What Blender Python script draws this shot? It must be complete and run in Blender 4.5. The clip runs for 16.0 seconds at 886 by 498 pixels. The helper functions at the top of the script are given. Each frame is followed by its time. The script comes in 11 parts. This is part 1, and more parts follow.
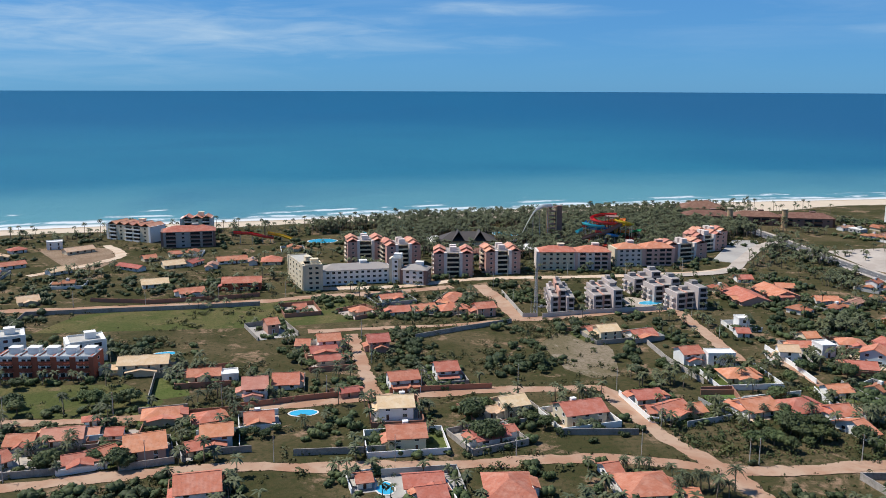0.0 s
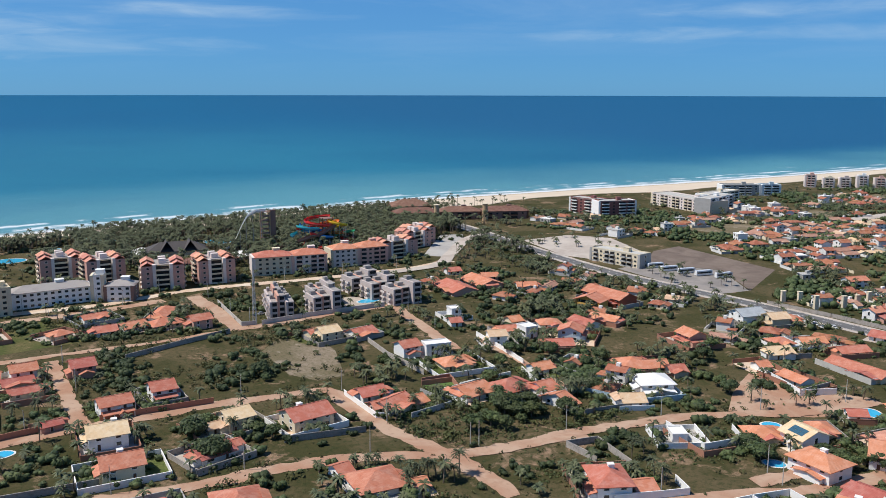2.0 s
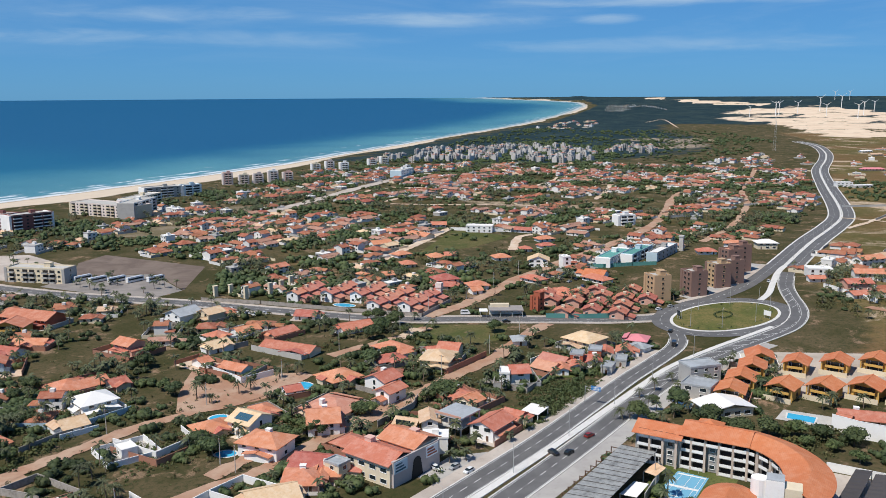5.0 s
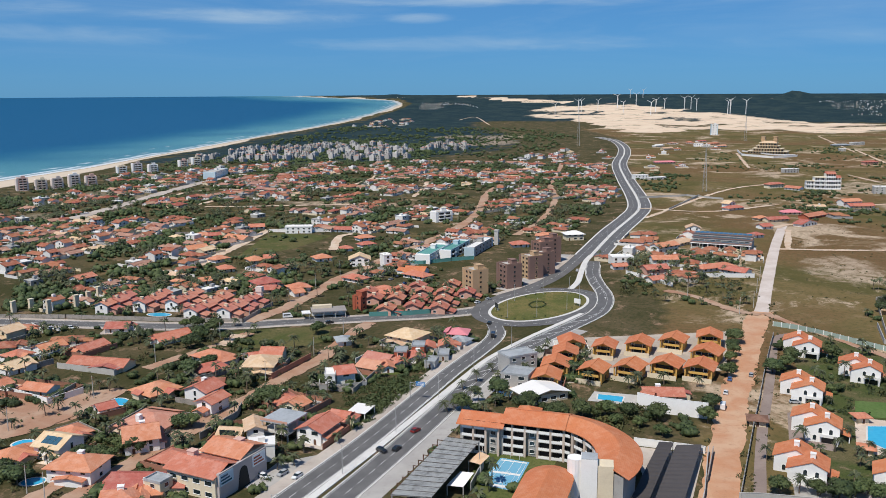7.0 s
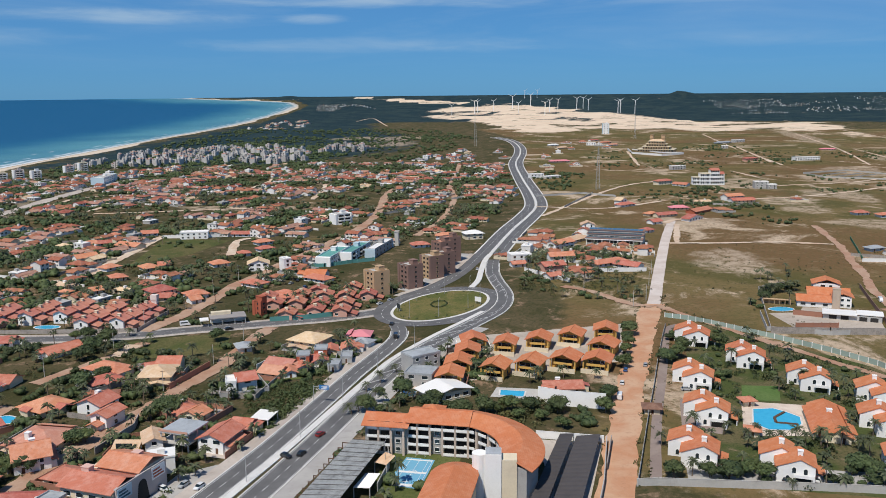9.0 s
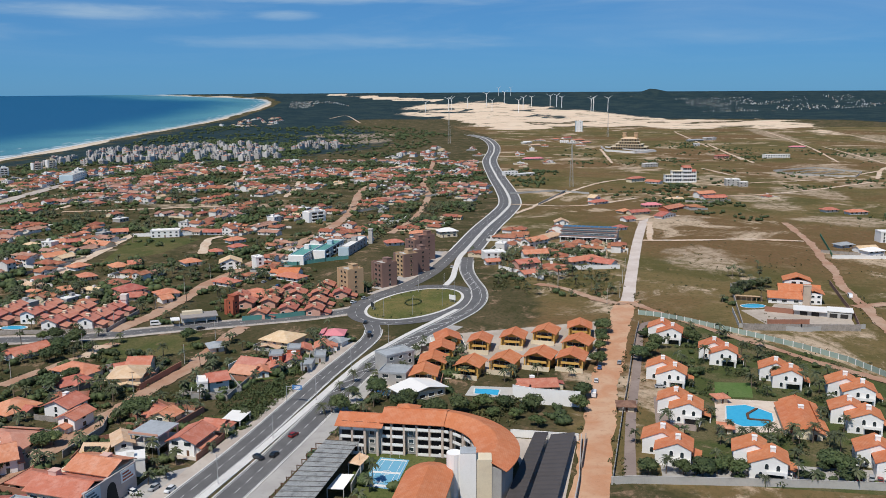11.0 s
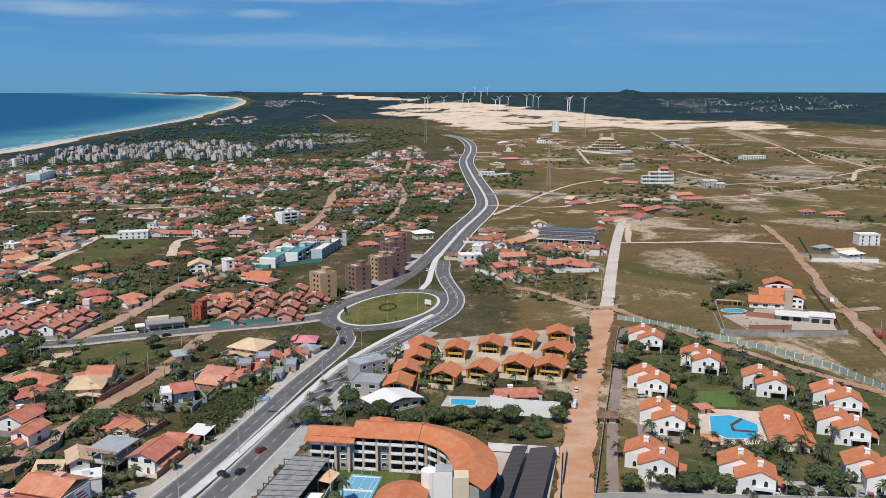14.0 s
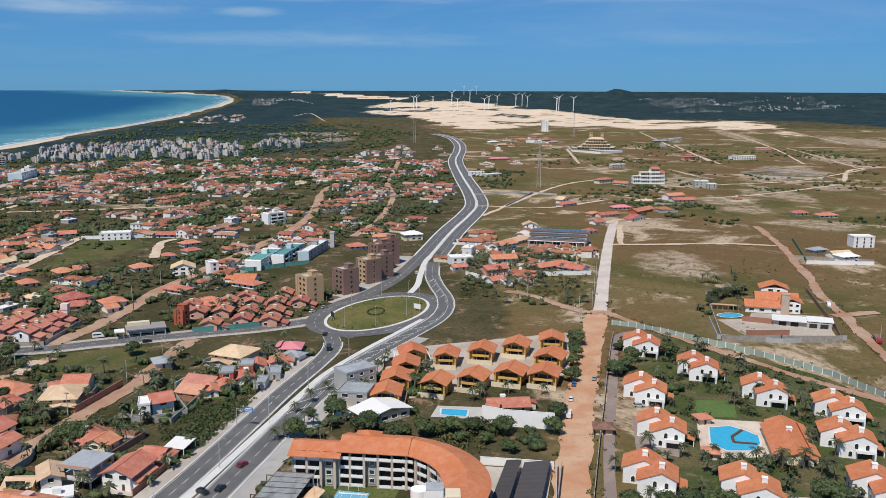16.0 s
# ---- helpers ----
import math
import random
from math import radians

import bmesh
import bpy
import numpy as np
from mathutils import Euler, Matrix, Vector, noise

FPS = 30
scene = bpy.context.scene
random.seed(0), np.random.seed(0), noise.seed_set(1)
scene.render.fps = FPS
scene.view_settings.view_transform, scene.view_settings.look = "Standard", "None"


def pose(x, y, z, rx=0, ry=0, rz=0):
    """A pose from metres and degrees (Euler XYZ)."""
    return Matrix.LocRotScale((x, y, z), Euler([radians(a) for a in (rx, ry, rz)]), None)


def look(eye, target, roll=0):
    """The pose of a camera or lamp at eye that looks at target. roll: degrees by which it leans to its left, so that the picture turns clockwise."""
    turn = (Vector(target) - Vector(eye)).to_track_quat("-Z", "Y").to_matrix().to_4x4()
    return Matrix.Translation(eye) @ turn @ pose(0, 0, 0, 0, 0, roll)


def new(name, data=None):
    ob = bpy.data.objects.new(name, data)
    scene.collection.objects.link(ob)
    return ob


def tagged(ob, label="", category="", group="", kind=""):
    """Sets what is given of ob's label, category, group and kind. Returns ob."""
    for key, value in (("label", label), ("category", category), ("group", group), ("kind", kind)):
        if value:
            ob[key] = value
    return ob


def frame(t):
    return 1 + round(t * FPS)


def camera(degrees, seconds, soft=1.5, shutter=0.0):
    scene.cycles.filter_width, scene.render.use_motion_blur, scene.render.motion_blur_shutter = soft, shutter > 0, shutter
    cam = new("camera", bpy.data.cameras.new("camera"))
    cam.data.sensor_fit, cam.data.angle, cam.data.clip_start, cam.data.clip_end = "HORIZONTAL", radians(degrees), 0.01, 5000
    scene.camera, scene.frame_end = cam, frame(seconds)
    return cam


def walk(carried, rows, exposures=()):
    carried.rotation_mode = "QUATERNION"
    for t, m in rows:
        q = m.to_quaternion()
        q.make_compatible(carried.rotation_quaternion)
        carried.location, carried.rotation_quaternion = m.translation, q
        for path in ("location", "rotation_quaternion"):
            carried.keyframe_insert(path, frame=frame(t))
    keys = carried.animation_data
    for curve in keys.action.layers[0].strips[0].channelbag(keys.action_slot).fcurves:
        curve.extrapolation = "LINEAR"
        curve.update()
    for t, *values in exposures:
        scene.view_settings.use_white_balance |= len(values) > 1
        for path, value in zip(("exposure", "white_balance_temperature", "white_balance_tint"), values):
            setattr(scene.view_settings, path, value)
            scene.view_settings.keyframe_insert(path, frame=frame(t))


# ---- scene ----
cam = camera(54.29, 16.0, soft=0.5)

PATH = [
    (0, look((-6.49, -4.21, 116.50), (0.07, 93.84, 97.99), 0.20)),
    (0.5, look((-6.66, -3.54, 116.57), (3.00, 94.25, 98.06), 0.23)),
    (1, look((-6.90, -2.55, 116.21), (11.03, 94.10, 97.86), 0.20)),
    (1.5, look((-6.86, -2.07, 115.84), (21.42, 92.12, 97.70), 0.15)),
    (2, look((-6.44, -1.57, 115.95), (31.79, 89.06, 97.89), 0.11)),
    (2.5, look((-6.07, -1.05, 116.01), (38.69, 86.53, 97.93), 0.07)),
    (3, look((-5.86, -0.96, 115.78), (46.96, 82.05, 97.91), 0.03)),
    (3.5, look((-5.13, -0.57, 115.51), (58.14, 74.77, 97.62), -0.08)),
    (4, look((-4.57, -0.26, 115.15), (67.61, 66.63, 97.38), -0.22)),
    (4.5, look((-3.53, 0.02, 114.89), (75.70, 58.39, 97.12), -0.25)),
    (5, look((-2.61, 0.58, 114.73), (82.51, 49.97, 96.97), -0.30)),
    (5.2, look((-2.44, 0.55, 114.68), (85.27, 45.20, 96.95), -0.38)),
    (7.3, look((-4.22, -0.17, 115.92), (90.24, 27.23, 97.88), -0.44)),
    (7.5, look((-4.66, -0.33, 115.95), (90.61, 24.14, 97.96), -0.57)),
    (8, look((-4.72, -0.46, 116.10), (91.40, 20.43, 98.06), -0.52)),
    (8.5, look((-4.69, -0.44, 116.07), (91.56, 19.79, 98.00), -0.53)),
    (9, look((-4.66, -0.35, 115.86), (91.75, 19.12, 97.84), -0.54)),
    (11.5, look((-1.67, -0.05, 115.90), (95.32, 15.96, 97.53), -0.36)),
    (12, look((-0.20, -0.05, 115.70), (96.87, 15.51, 97.38), -0.34)),
    (12.5, look((1.67, 0.45, 115.72), (98.81, 15.50, 97.36), -0.16)),
    (13, look((4.00, 0.75, 115.91), (101.19, 15.37, 97.47), -0.18)),
    (13.5, look((6.75, 1.18, 115.81), (104.00, 15.37, 97.40), -0.09)),
    (14, look((9.54, 1.52, 115.61), (106.86, 15.35, 97.21), -0.02)),
    (14.5, look((12.43, 2.17, 115.49), (109.79, 15.60, 97.06), 0.06)),
    (15, look((15.12, 2.70, 115.41), (112.52, 15.78, 96.97), 0.11)),
    (15.5, look((18.13, 3.26, 115.40), (115.57, 16.06, 96.90), 0.20)),
    (16, look((21.20, 3.76, 115.47), (118.67, 16.28, 96.95), 0.18)),
]
EXPOSURES = ((0.0, 0.2), (3.5, 0.17), (5.0, 0.1), (9.0, -0.05), (12.0, -0.07), (16.0, -0.02))
walk(cam, PATH, exposures=EXPOSURES)

# ---- light ----
SUN_ELEV, SUN_AZ = 57.0, 288.0      # elevation; compass bearing the light comes from, clockwise from +y
world = bpy.data.worlds.new("world")
scene.world = world
world.use_nodes = True
wn, wl = world.node_tree.nodes, world.node_tree.links
wn.clear()
w_out = wn.new("ShaderNodeOutputWorld")
w_bg = wn.new("ShaderNodeBackground")
w_sky = wn.new("ShaderNodeTexSky")
w_sky.sky_type = 'NISHITA'
w_sky.sun_disc = False
w_sky.sun_elevation = radians(SUN_ELEV)
w_sky.sun_rotation = radians(SUN_AZ)
w_sky.altitude = 100.0
w_sky.air_density = 0.75
w_sky.dust_density = 0.15
w_sky.ozone_density = 3.5
w_bg.inputs["Strength"].default_value = 0.086
# thin high cloud, stretched along the horizon, over the whole sky
w_tc = wn.new("ShaderNodeTexCoord")
w_sep = wn.new("ShaderNodeSeparateXYZ")
wl.new(w_tc.outputs["Generated"], w_sep.inputs[0])
w_zs = wn.new("ShaderNodeMath")
w_zs.operation = 'MAXIMUM'
w_zs.inputs[1].default_value = 0.0
wl.new(w_sep.outputs["Z"], w_zs.inputs[0])
w_za = wn.new("ShaderNodeMath")
w_za.operation = 'ADD'
w_za.inputs[1].default_value = 0.07
wl.new(w_zs.outputs[0], w_za.inputs[0])
w_dx = wn.new("ShaderNodeMath")
w_dx.operation = 'DIVIDE'
wl.new(w_sep.outputs["X"], w_dx.inputs[0])
wl.new(w_za.outputs[0], w_dx.inputs[1])
w_dy = wn.new("ShaderNodeMath")
w_dy.operation = 'DIVIDE'
wl.new(w_sep.outputs["Y"], w_dy.inputs[0])
wl.new(w_za.outputs[0], w_dy.inputs[1])
w_cmb = wn.new("ShaderNodeCombineXYZ")
wl.new(w_dx.outputs[0], w_cmb.inputs[0])
wl.new(w_dy.outputs[0], w_cmb.inputs[1])
w_n = wn.new("ShaderNodeTexNoise")
w_n.inputs["Scale"].default_value = 0.42
w_n.inputs["Detail"].default_value = 7.0
w_n.inputs["Roughness"].default_value = 0.62
w_n.inputs["Distortion"].default_value = 0.62
wl.new(w_cmb.outputs[0], w_n.inputs["Vector"])
w_r = wn.new("ShaderNodeValToRGB")
w_r.color_ramp.elements[0].position = 0.465
w_r.color_ramp.elements[0].color = (0, 0, 0, 1)
w_r.color_ramp.elements[1].position = 0.74
w_r.color_ramp.elements[1].color = (1, 1, 1, 1)
wl.new(w_n.outputs["Fac"], w_r.inputs[0])
w_cf = wn.new("ShaderNodeMath")
w_cf.operation = 'MULTIPLY'
w_cf.inputs[1].default_value = 0.22
wl.new(w_r.outputs[0], w_cf.inputs[0])


def sky_math(op, a, b=0.0, c=0.0):
    m = wn.new("ShaderNodeMath")
    m.operation = op
    for v, i in ((a, 0), (b, 1), (c, 2)):
        if isinstance(v, (int, float)):
            m.inputs[i].default_value = v
        else:
            wl.new(v, m.inputs[i])
    return m.outputs[0]


# banks of drawn-out cloud: bearing and height in degrees, reach along and across, density
CLOUD_BANKS = ((-22, 1.3, 18, 1.3, 0.4), (-18, 3.3, 22, 1.9, 1.0), (-2, 2.7, 12, 0.8, 0.55), (7, 4.85, 6.5, 0.5, 0.85), (37, 3.45, 9, 0.5, 0.75), (47, 3.4, 10, 0.6, 0.5), (43, 4.9, 7, 0.6, 0.7), (59.5, 4.6, 7.5, 0.5, 0.85),
               (70.2, 4.55, 2.3, 0.34, 1.1), (75, 5.6, 14, 0.45, 0.95), (74, 2.9, 13, 0.55, 0.5), (99, 2.9, 10, 0.6, 0.3), (97, 5.45, 9, 0.3, 0.6), (130, 4.0, 18, 1.0, 0.5), (-60, 4.2, 20, 1.2, 0.5))
w_az = sky_math('MULTIPLY', sky_math('ARCTAN2', w_sep.outputs["X"], w_sep.outputs["Y"]), 57.2958)
w_el = sky_math('MULTIPLY', sky_math('ARCSINE', w_sep.outputs["Z"]), 57.2958)
w_v2 = wn.new("ShaderNodeCombineXYZ")
wl.new(sky_math('MULTIPLY', w_az, 0.16), w_v2.inputs[0])
wl.new(sky_math('MULTIPLY', w_el, 1.1), w_v2.inputs[1])
w_n2 = wn.new("ShaderNodeTexNoise")
w_n2.inputs["Scale"].default_value = 1.0
w_n2.inputs["Detail"].default_value = 8.0
w_n2.inputs["Roughness"].default_value = 0.6
w_n2.inputs["Distortion"].default_value = 0.5
wl.new(w_v2.outputs[0], w_n2.inputs["Vector"])
w_ragged = sky_math('MULTIPLY', sky_math('SUBTRACT', w_n2.outputs["Fac"], 0.5), 3.2)
w_banks = None
for c_az, c_el, c_w, c_h, c_d in CLOUD_BANKS:
    u_ = sky_math('DIVIDE', sky_math('SUBTRACT', w_az, c_az), c_w)
    v_ = sky_math('DIVIDE', sky_math('SUBTRACT', w_el, c_el), c_h)
    far_ = sky_math('ADD', sky_math('MULTIPLY', u_, u_), sky_math('MULTIPLY', v_, v_))
    in_ = wn.new("ShaderNodeMapRange")
    in_.interpolation_type = 'SMOOTHSTEP'
    for key_, val_ in (("From Min", 1.3), ("From Max", -1.3), ("To Min", 0.0), ("To Max", c_d)):
        in_.inputs[key_].default_value = val_
    wl.new(sky_math('SUBTRACT', far_, w_ragged), in_.inputs["Value"])
    w_banks = in_.outputs["Result"] if w_banks is None else sky_math('MAXIMUM', w_banks, in_.outputs["Result"])
w_tint = wn.new("ShaderNodeMix")
w_tint.data_type = 'RGBA'
w_tint.blend_type = 'MULTIPLY'
w_tint.inputs[0].default_value = 1.0
w_tint.inputs[7].default_value = (0.27, 0.60, 1.0, 1)
wl.new(w_sky.outputs[0], w_tint.inputs[6])
w_mix = wn.new("ShaderNodeMix")
w_mix.data_type = 'RGBA'
w_mix.inputs[7].default_value = (5.4, 7.0, 8.4, 1)
w_hi = wn.new("ShaderNodeMapRange")
w_hi.interpolation_type = 'SMOOTHSTEP'
w_hi.inputs["From Min"].default_value = 0.0
w_hi.inputs["From Max"].default_value = 0.11
wl.new(w_zs.outputs[0], w_hi.inputs["Value"])
w_thin = wn.new("ShaderNodeMath")
w_thin.operation = 'MULTIPLY'
wl.new(w_cf.outputs[0], w_thin.inputs[0])
wl.new(w_hi.outputs["Result"], w_thin.inputs[1])
wl.new(sky_math('MINIMUM', sky_math('ADD', w_thin.outputs[0], sky_math('MULTIPLY', w_banks, 0.75)), 0.92), w_mix.inputs[0])
w_even = wn.new("ShaderNodeMix")
w_even.data_type = 'RGBA'
w_deep = wn.new("ShaderNodeMapRange")      # the sky deepens towards the zenith
w_deep.interpolation_type = 'SMOOTHSTEP'
w_deep.inputs["From Min"].default_value = 0.15
w_deep.inputs["From Max"].default_value = 0.6
w_deep.inputs["To Min"].default_value = 0.55
w_deep.inputs["To Max"].default_value = 0.12
wl.new(w_zs.outputs[0], w_deep.inputs["Value"])
wl.new(w_deep.outputs["Result"], w_even.inputs[0])
w_even.inputs[7].default_value = (1.22, 3.6, 6.9, 1)
wl.new(w_tint.outputs[2], w_even.inputs[6])
wl.new(w_even.outputs[2], w_mix.inputs[6])
wl.new(w_mix.outputs[2], w_bg.inputs["Color"])
wl.new(w_bg.outputs[0], w_out.inputs[0])

sun_data = bpy.data.lights.new("sun", 'SUN')
sun_data.energy = 4.2
sun_data.angle = radians(0.53)
sun_data.color = (1.0, 0.95, 0.87)
sun = new("sun", sun_data)
sun_dir = Vector((math.sin(radians(SUN_AZ)) * math.cos(radians(SUN_ELEV)),
                  math.cos(radians(SUN_AZ)) * math.cos(radians(SUN_ELEV)), math.sin(radians(SUN_ELEV))))
sun.matrix_world = look(tuple(sun_dir * 300), (0, 0, 0))
scene.view_settings.exposure = 0.0

# ---- materials ----
def nodes_of(name):
    m = bpy.data.materials.new(name)
    m.use_nodes = True
    n = m.node_tree.nodes
    return m, n, m.node_tree.links, n["Principled BSDF"]


def noise_node(n, l, vec, scale, detail=4.0, rough=0.55, dist=0.0):
    t = n.new("ShaderNodeTexNoise")
    t.inputs["Scale"].default_value = scale
    t.inputs["Detail"].default_value = detail
    t.inputs["Roughness"].default_value = rough
    t.inputs["Distortion"].default_value = dist
    l.new(vec, t.inputs["Vector"])
    return t.outputs["Fac"]


def ramp_node(n, l, fac, lo, hi):
    r = n.new("ShaderNodeMapRange")
    r.interpolation_type = 'SMOOTHSTEP'
    r.inputs["From Min"].default_value = lo
    r.inputs["From Max"].default_value = hi
    l.new(fac, r.inputs["Value"])
    return r.outputs[0]


def mix_node(n, l, fac, a, b, mode='MIX'):
    m = n.new("ShaderNodeMix")
    m.data_type = 'RGBA'
    m.blend_type = mode
    for v, i in ((fac, 0), (a, 6), (b, 7)):
        if isinstance(v, (int, float)):
            m.inputs[i].default_value = v
        elif isinstance(v, tuple):
            m.inputs[i].default_value = (*v, 1.0)
        else:
            l.new(v, m.inputs[i])
    return m.outputs[2]


def math_node(n, l, op, a, b=0.0):
    m = n.new("ShaderNodeMath")
    m.operation = op
    for v, i in ((a, 0), (b, 1)):
        if isinstance(v, (int, float)):
            m.inputs[i].default_value = v
        else:
            l.new(v, m.inputs[i])
    return m.outputs[0]


def coords(n, which="Object"):
    return n.new("ShaderNodeTexCoord").outputs[which]


def world_pos(n):
    return n.new("ShaderNodeNewGeometry").outputs["Position"]


def bump_node(n, l, height, strength, dist, b):
    k = n.new("ShaderNodeBump")
    k.inputs["Strength"].default_value = strength
    k.inputs["Distance"].default_value = dist
    l.new(height, k.inputs["Height"])
    l.new(k.outputs[0], b.inputs["Normal"])


def surface(name, col, dark, rough=0.85, big=0.25, small=2.2, vary=0.12, stain=0.45, bump=0.3, bump_d=0.02, spec=0.3, metal=0.0):
    """Painted, plastered or earthen surface: two scales of staining, grain, and a tone of its own for each object."""
    m, n, l, b = nodes_of(name)
    p = world_pos(n)
    f1 = ramp_node(n, l, noise_node(n, l, p, big, 5, 0.6), 0.42, 0.75)
    f2 = ramp_node(n, l, noise_node(n, l, p, small, 6, 0.65), 0.35, 0.8)
    f = math_node(n, l, 'MULTIPLY', math_node(n, l, 'ADD', math_node(n, l, 'MULTIPLY', f1, 0.6), math_node(n, l, 'MULTIPLY', f2, 0.5)), stain)
    c = mix_node(n, l, f, col, dark)
    info = n.new("ShaderNodeObjectInfo")
    tone = math_node(n, l, 'ADD', math_node(n, l, 'MULTIPLY', info.outputs["Random"], 2 * vary), 1.0 - vary)
    hsv = n.new("ShaderNodeHueSaturation")
    l.new(c, hsv.inputs["Color"])
    l.new(tone, hsv.inputs["Value"])
    l.new(hsv.outputs[0], b.inputs["Base Color"])
    b.inputs["Roughness"].default_value = rough
    b.inputs["Specular IOR Level"].default_value = spec
    b.inputs["Metallic"].default_value = metal
    if bump:
        bump_node(n, l, noise_node(n, l, p, 9.0, 4, 0.6), bump, bump_d, b)
    return m


def tile_roof(name, col, pale, dark, island=False, even=False):
    """Clay pantiles: courses across the slope, ribs down it, bleached and sooty patches."""
    m, n, l, b = nodes_of(name)
    o, p = coords(n), world_pos(n)
    own = n.new("ShaderNodeNewGeometry").outputs["Random Per Island"] if island else n.new("ShaderNodeObjectInfo").outputs["Random"]
    if even:
        own = noise_node(n, l, p, 0.02, 2, 0.5)
    c = mix_node(n, l, ramp_node(n, l, noise_node(n, l, p, 0.35, 5, 0.65), 0.38, 0.72), col, pale)
    c = mix_node(n, l, math_node(n, l, 'MULTIPLY', ramp_node(n, l, noise_node(n, l, p, 0.9, 6, 0.7), 0.52, 0.78), 0.6), c, dark)
    w = n.new("ShaderNodeTexWave")
    w.wave_type, w.bands_direction = 'BANDS', 'X'
    w.inputs["Scale"].default_value = 0.9
    w.inputs["Distortion"].default_value = 0.4
    l.new(o, w.inputs["Vector"])
    w2 = n.new("ShaderNodeTexWave")
    w2.wave_type, w2.bands_direction = 'BANDS', 'Y'
    w2.inputs["Scale"].default_value = 0.62
    w2.inputs["Distortion"].default_value = 0.7
    l.new(o, w2.inputs["Vector"])
    rib = math_node(n, l, 'ADD', math_node(n, l, 'MULTIPLY', w.outputs["Fac"], 0.6), math_node(n, l, 'MULTIPLY', w2.outputs["Fac"], 0.4))
    c = mix_node(n, l, math_node(n, l, 'MULTIPLY', ramp_node(n, l, rib, 0.45, 0.1), 0.22), c, dark)
    hsv = n.new("ShaderNodeHueSaturation")
    l.new(c, hsv.inputs["Color"])
    l.new(math_node(n, l, 'ADD', math_node(n, l, 'MULTIPLY', own, 0.22), 0.88), hsv.inputs["Value"])
    l.new(math_node(n, l, 'ADD', math_node(n, l, 'MULTIPLY', own, 0.022), 0.494), hsv.inputs["Hue"])
    l.new(hsv.outputs[0], b.inputs["Base Color"])
    b.inputs["Roughness"].default_value = 0.9
    b.inputs["Specular IOR Level"].default_value = 0.15
    bump_node(n, l, rib, 0.5, 0.06, b)
    return m


def leaf_mat(name, col, tip, dry=(0.2, 0.17, 0.05), dry_amt=0.15):
    m, n, l, b = nodes_of(name)
    g = n.new("ShaderNodeNewGeometry")
    info = n.new("ShaderNodeObjectInfo")
    c = mix_node(n, l, g.outputs["Random Per Island"], col, tip)
    c = mix_node(n, l, math_node(n, l, 'MULTIPLY', ramp_node(n, l, noise_node(n, l, g.outputs["Position"], 0.05, 3), 0.45, 0.75), dry_amt), c, dry)
    hsv = n.new("ShaderNodeHueSaturation")
    l.new(c, hsv.inputs["Color"])
    l.new(math_node(n, l, 'ADD', math_node(n, l, 'MULTIPLY', info.outputs["Random"], 0.5), 0.75), hsv.inputs["Value"])
    l.new(hsv.outputs[0], b.inputs["Base Color"])
    b.inputs["Roughness"].default_value = 0.65
    b.inputs["Specular IOR Level"].default_value = 0.25
    return m


def glass_mat(name, col=(0.02, 0.03, 0.035)):
    m, n, l, b = nodes_of(name)
    b.inputs["Base Color"].default_value = (*col, 1)
    b.inputs["Roughness"].default_value = 0.12
    b.inputs["Specular IOR Level"].default_value = 0.6
    return m


ROOF_ORANGE = tile_roof("roof_tiles_orange", (0.54, 0.182, 0.118), (0.61, 0.275, 0.205), (0.26, 0.098, 0.07))
ROOF_BRIGHT = tile_roof("roof_tiles_bright", (0.565, 0.178, 0.085), (0.61, 0.245, 0.14), (0.34, 0.11, 0.06), False, True)
ROOF_RED = tile_roof("roof_tiles_red", (0.46, 0.145, 0.105), (0.54, 0.235, 0.18), (0.19, 0.075, 0.06))
ROOF_PINK = tile_roof("roof_tiles_faded", (0.55, 0.24, 0.17), (0.62, 0.33, 0.25), (0.33, 0.14, 0.11))
ROOF_TAN = tile_roof("roof_tiles_tan", (0.64, 0.43, 0.275), (0.70, 0.53, 0.38), (0.42, 0.26, 0.16))
ROOF_BROWN = tile_roof("roof_tiles_brown", (0.20, 0.10, 0.075), (0.28, 0.16, 0.12), (0.09, 0.055, 0.05))
WHITE = surface("white_paint", (0.84, 0.83, 0.80), (0.56, 0.53, 0.49), stain=0.3, vary=0.06)
CREAM = surface("cream_paint", (0.72, 0.62, 0.45), (0.45, 0.37, 0.27), stain=0.4, vary=0.1)
OCHRE = surface("ochre_paint", (0.66, 0.40, 0.11), (0.42, 0.24, 0.09), stain=0.35, vary=0.06)
SALMON = surface("salmon_paint", (0.60, 0.34, 0.26), (0.40, 0.23, 0.18), stain=0.35, vary=0.08)
BRICK_RED = surface("brick_red_paint", (0.40, 0.11, 0.06), (0.22, 0.08, 0.05), stain=0.4)
TAUPE = surface("taupe_paint", (0.25, 0.155, 0.125), (0.17, 0.10, 0.08), stain=0.3, vary=0.05)
SAND_PAINT = surface("sand_paint", (0.50, 0.34, 0.20), (0.36, 0.25, 0.16), stain=0.3, vary=0.05)
GREY = surface("grey_render", (0.42, 0.41, 0.39), (0.22, 0.21, 0.20), stain=0.5, vary=0.12)
PALE_BLUE = surface("pale_blue_paint", (0.48, 0.60, 0.66), (0.33, 0.40, 0.43), stain=0.35, vary=0.08)
TEAL = surface("teal_paint", (0.11, 0.30, 0.27), (0.07, 0.19, 0.175), stain=0.3)
GREEN_PAINT = surface("green_paint", (0.07, 0.20, 0.11), (0.05, 0.12, 0.07), stain=0.3)
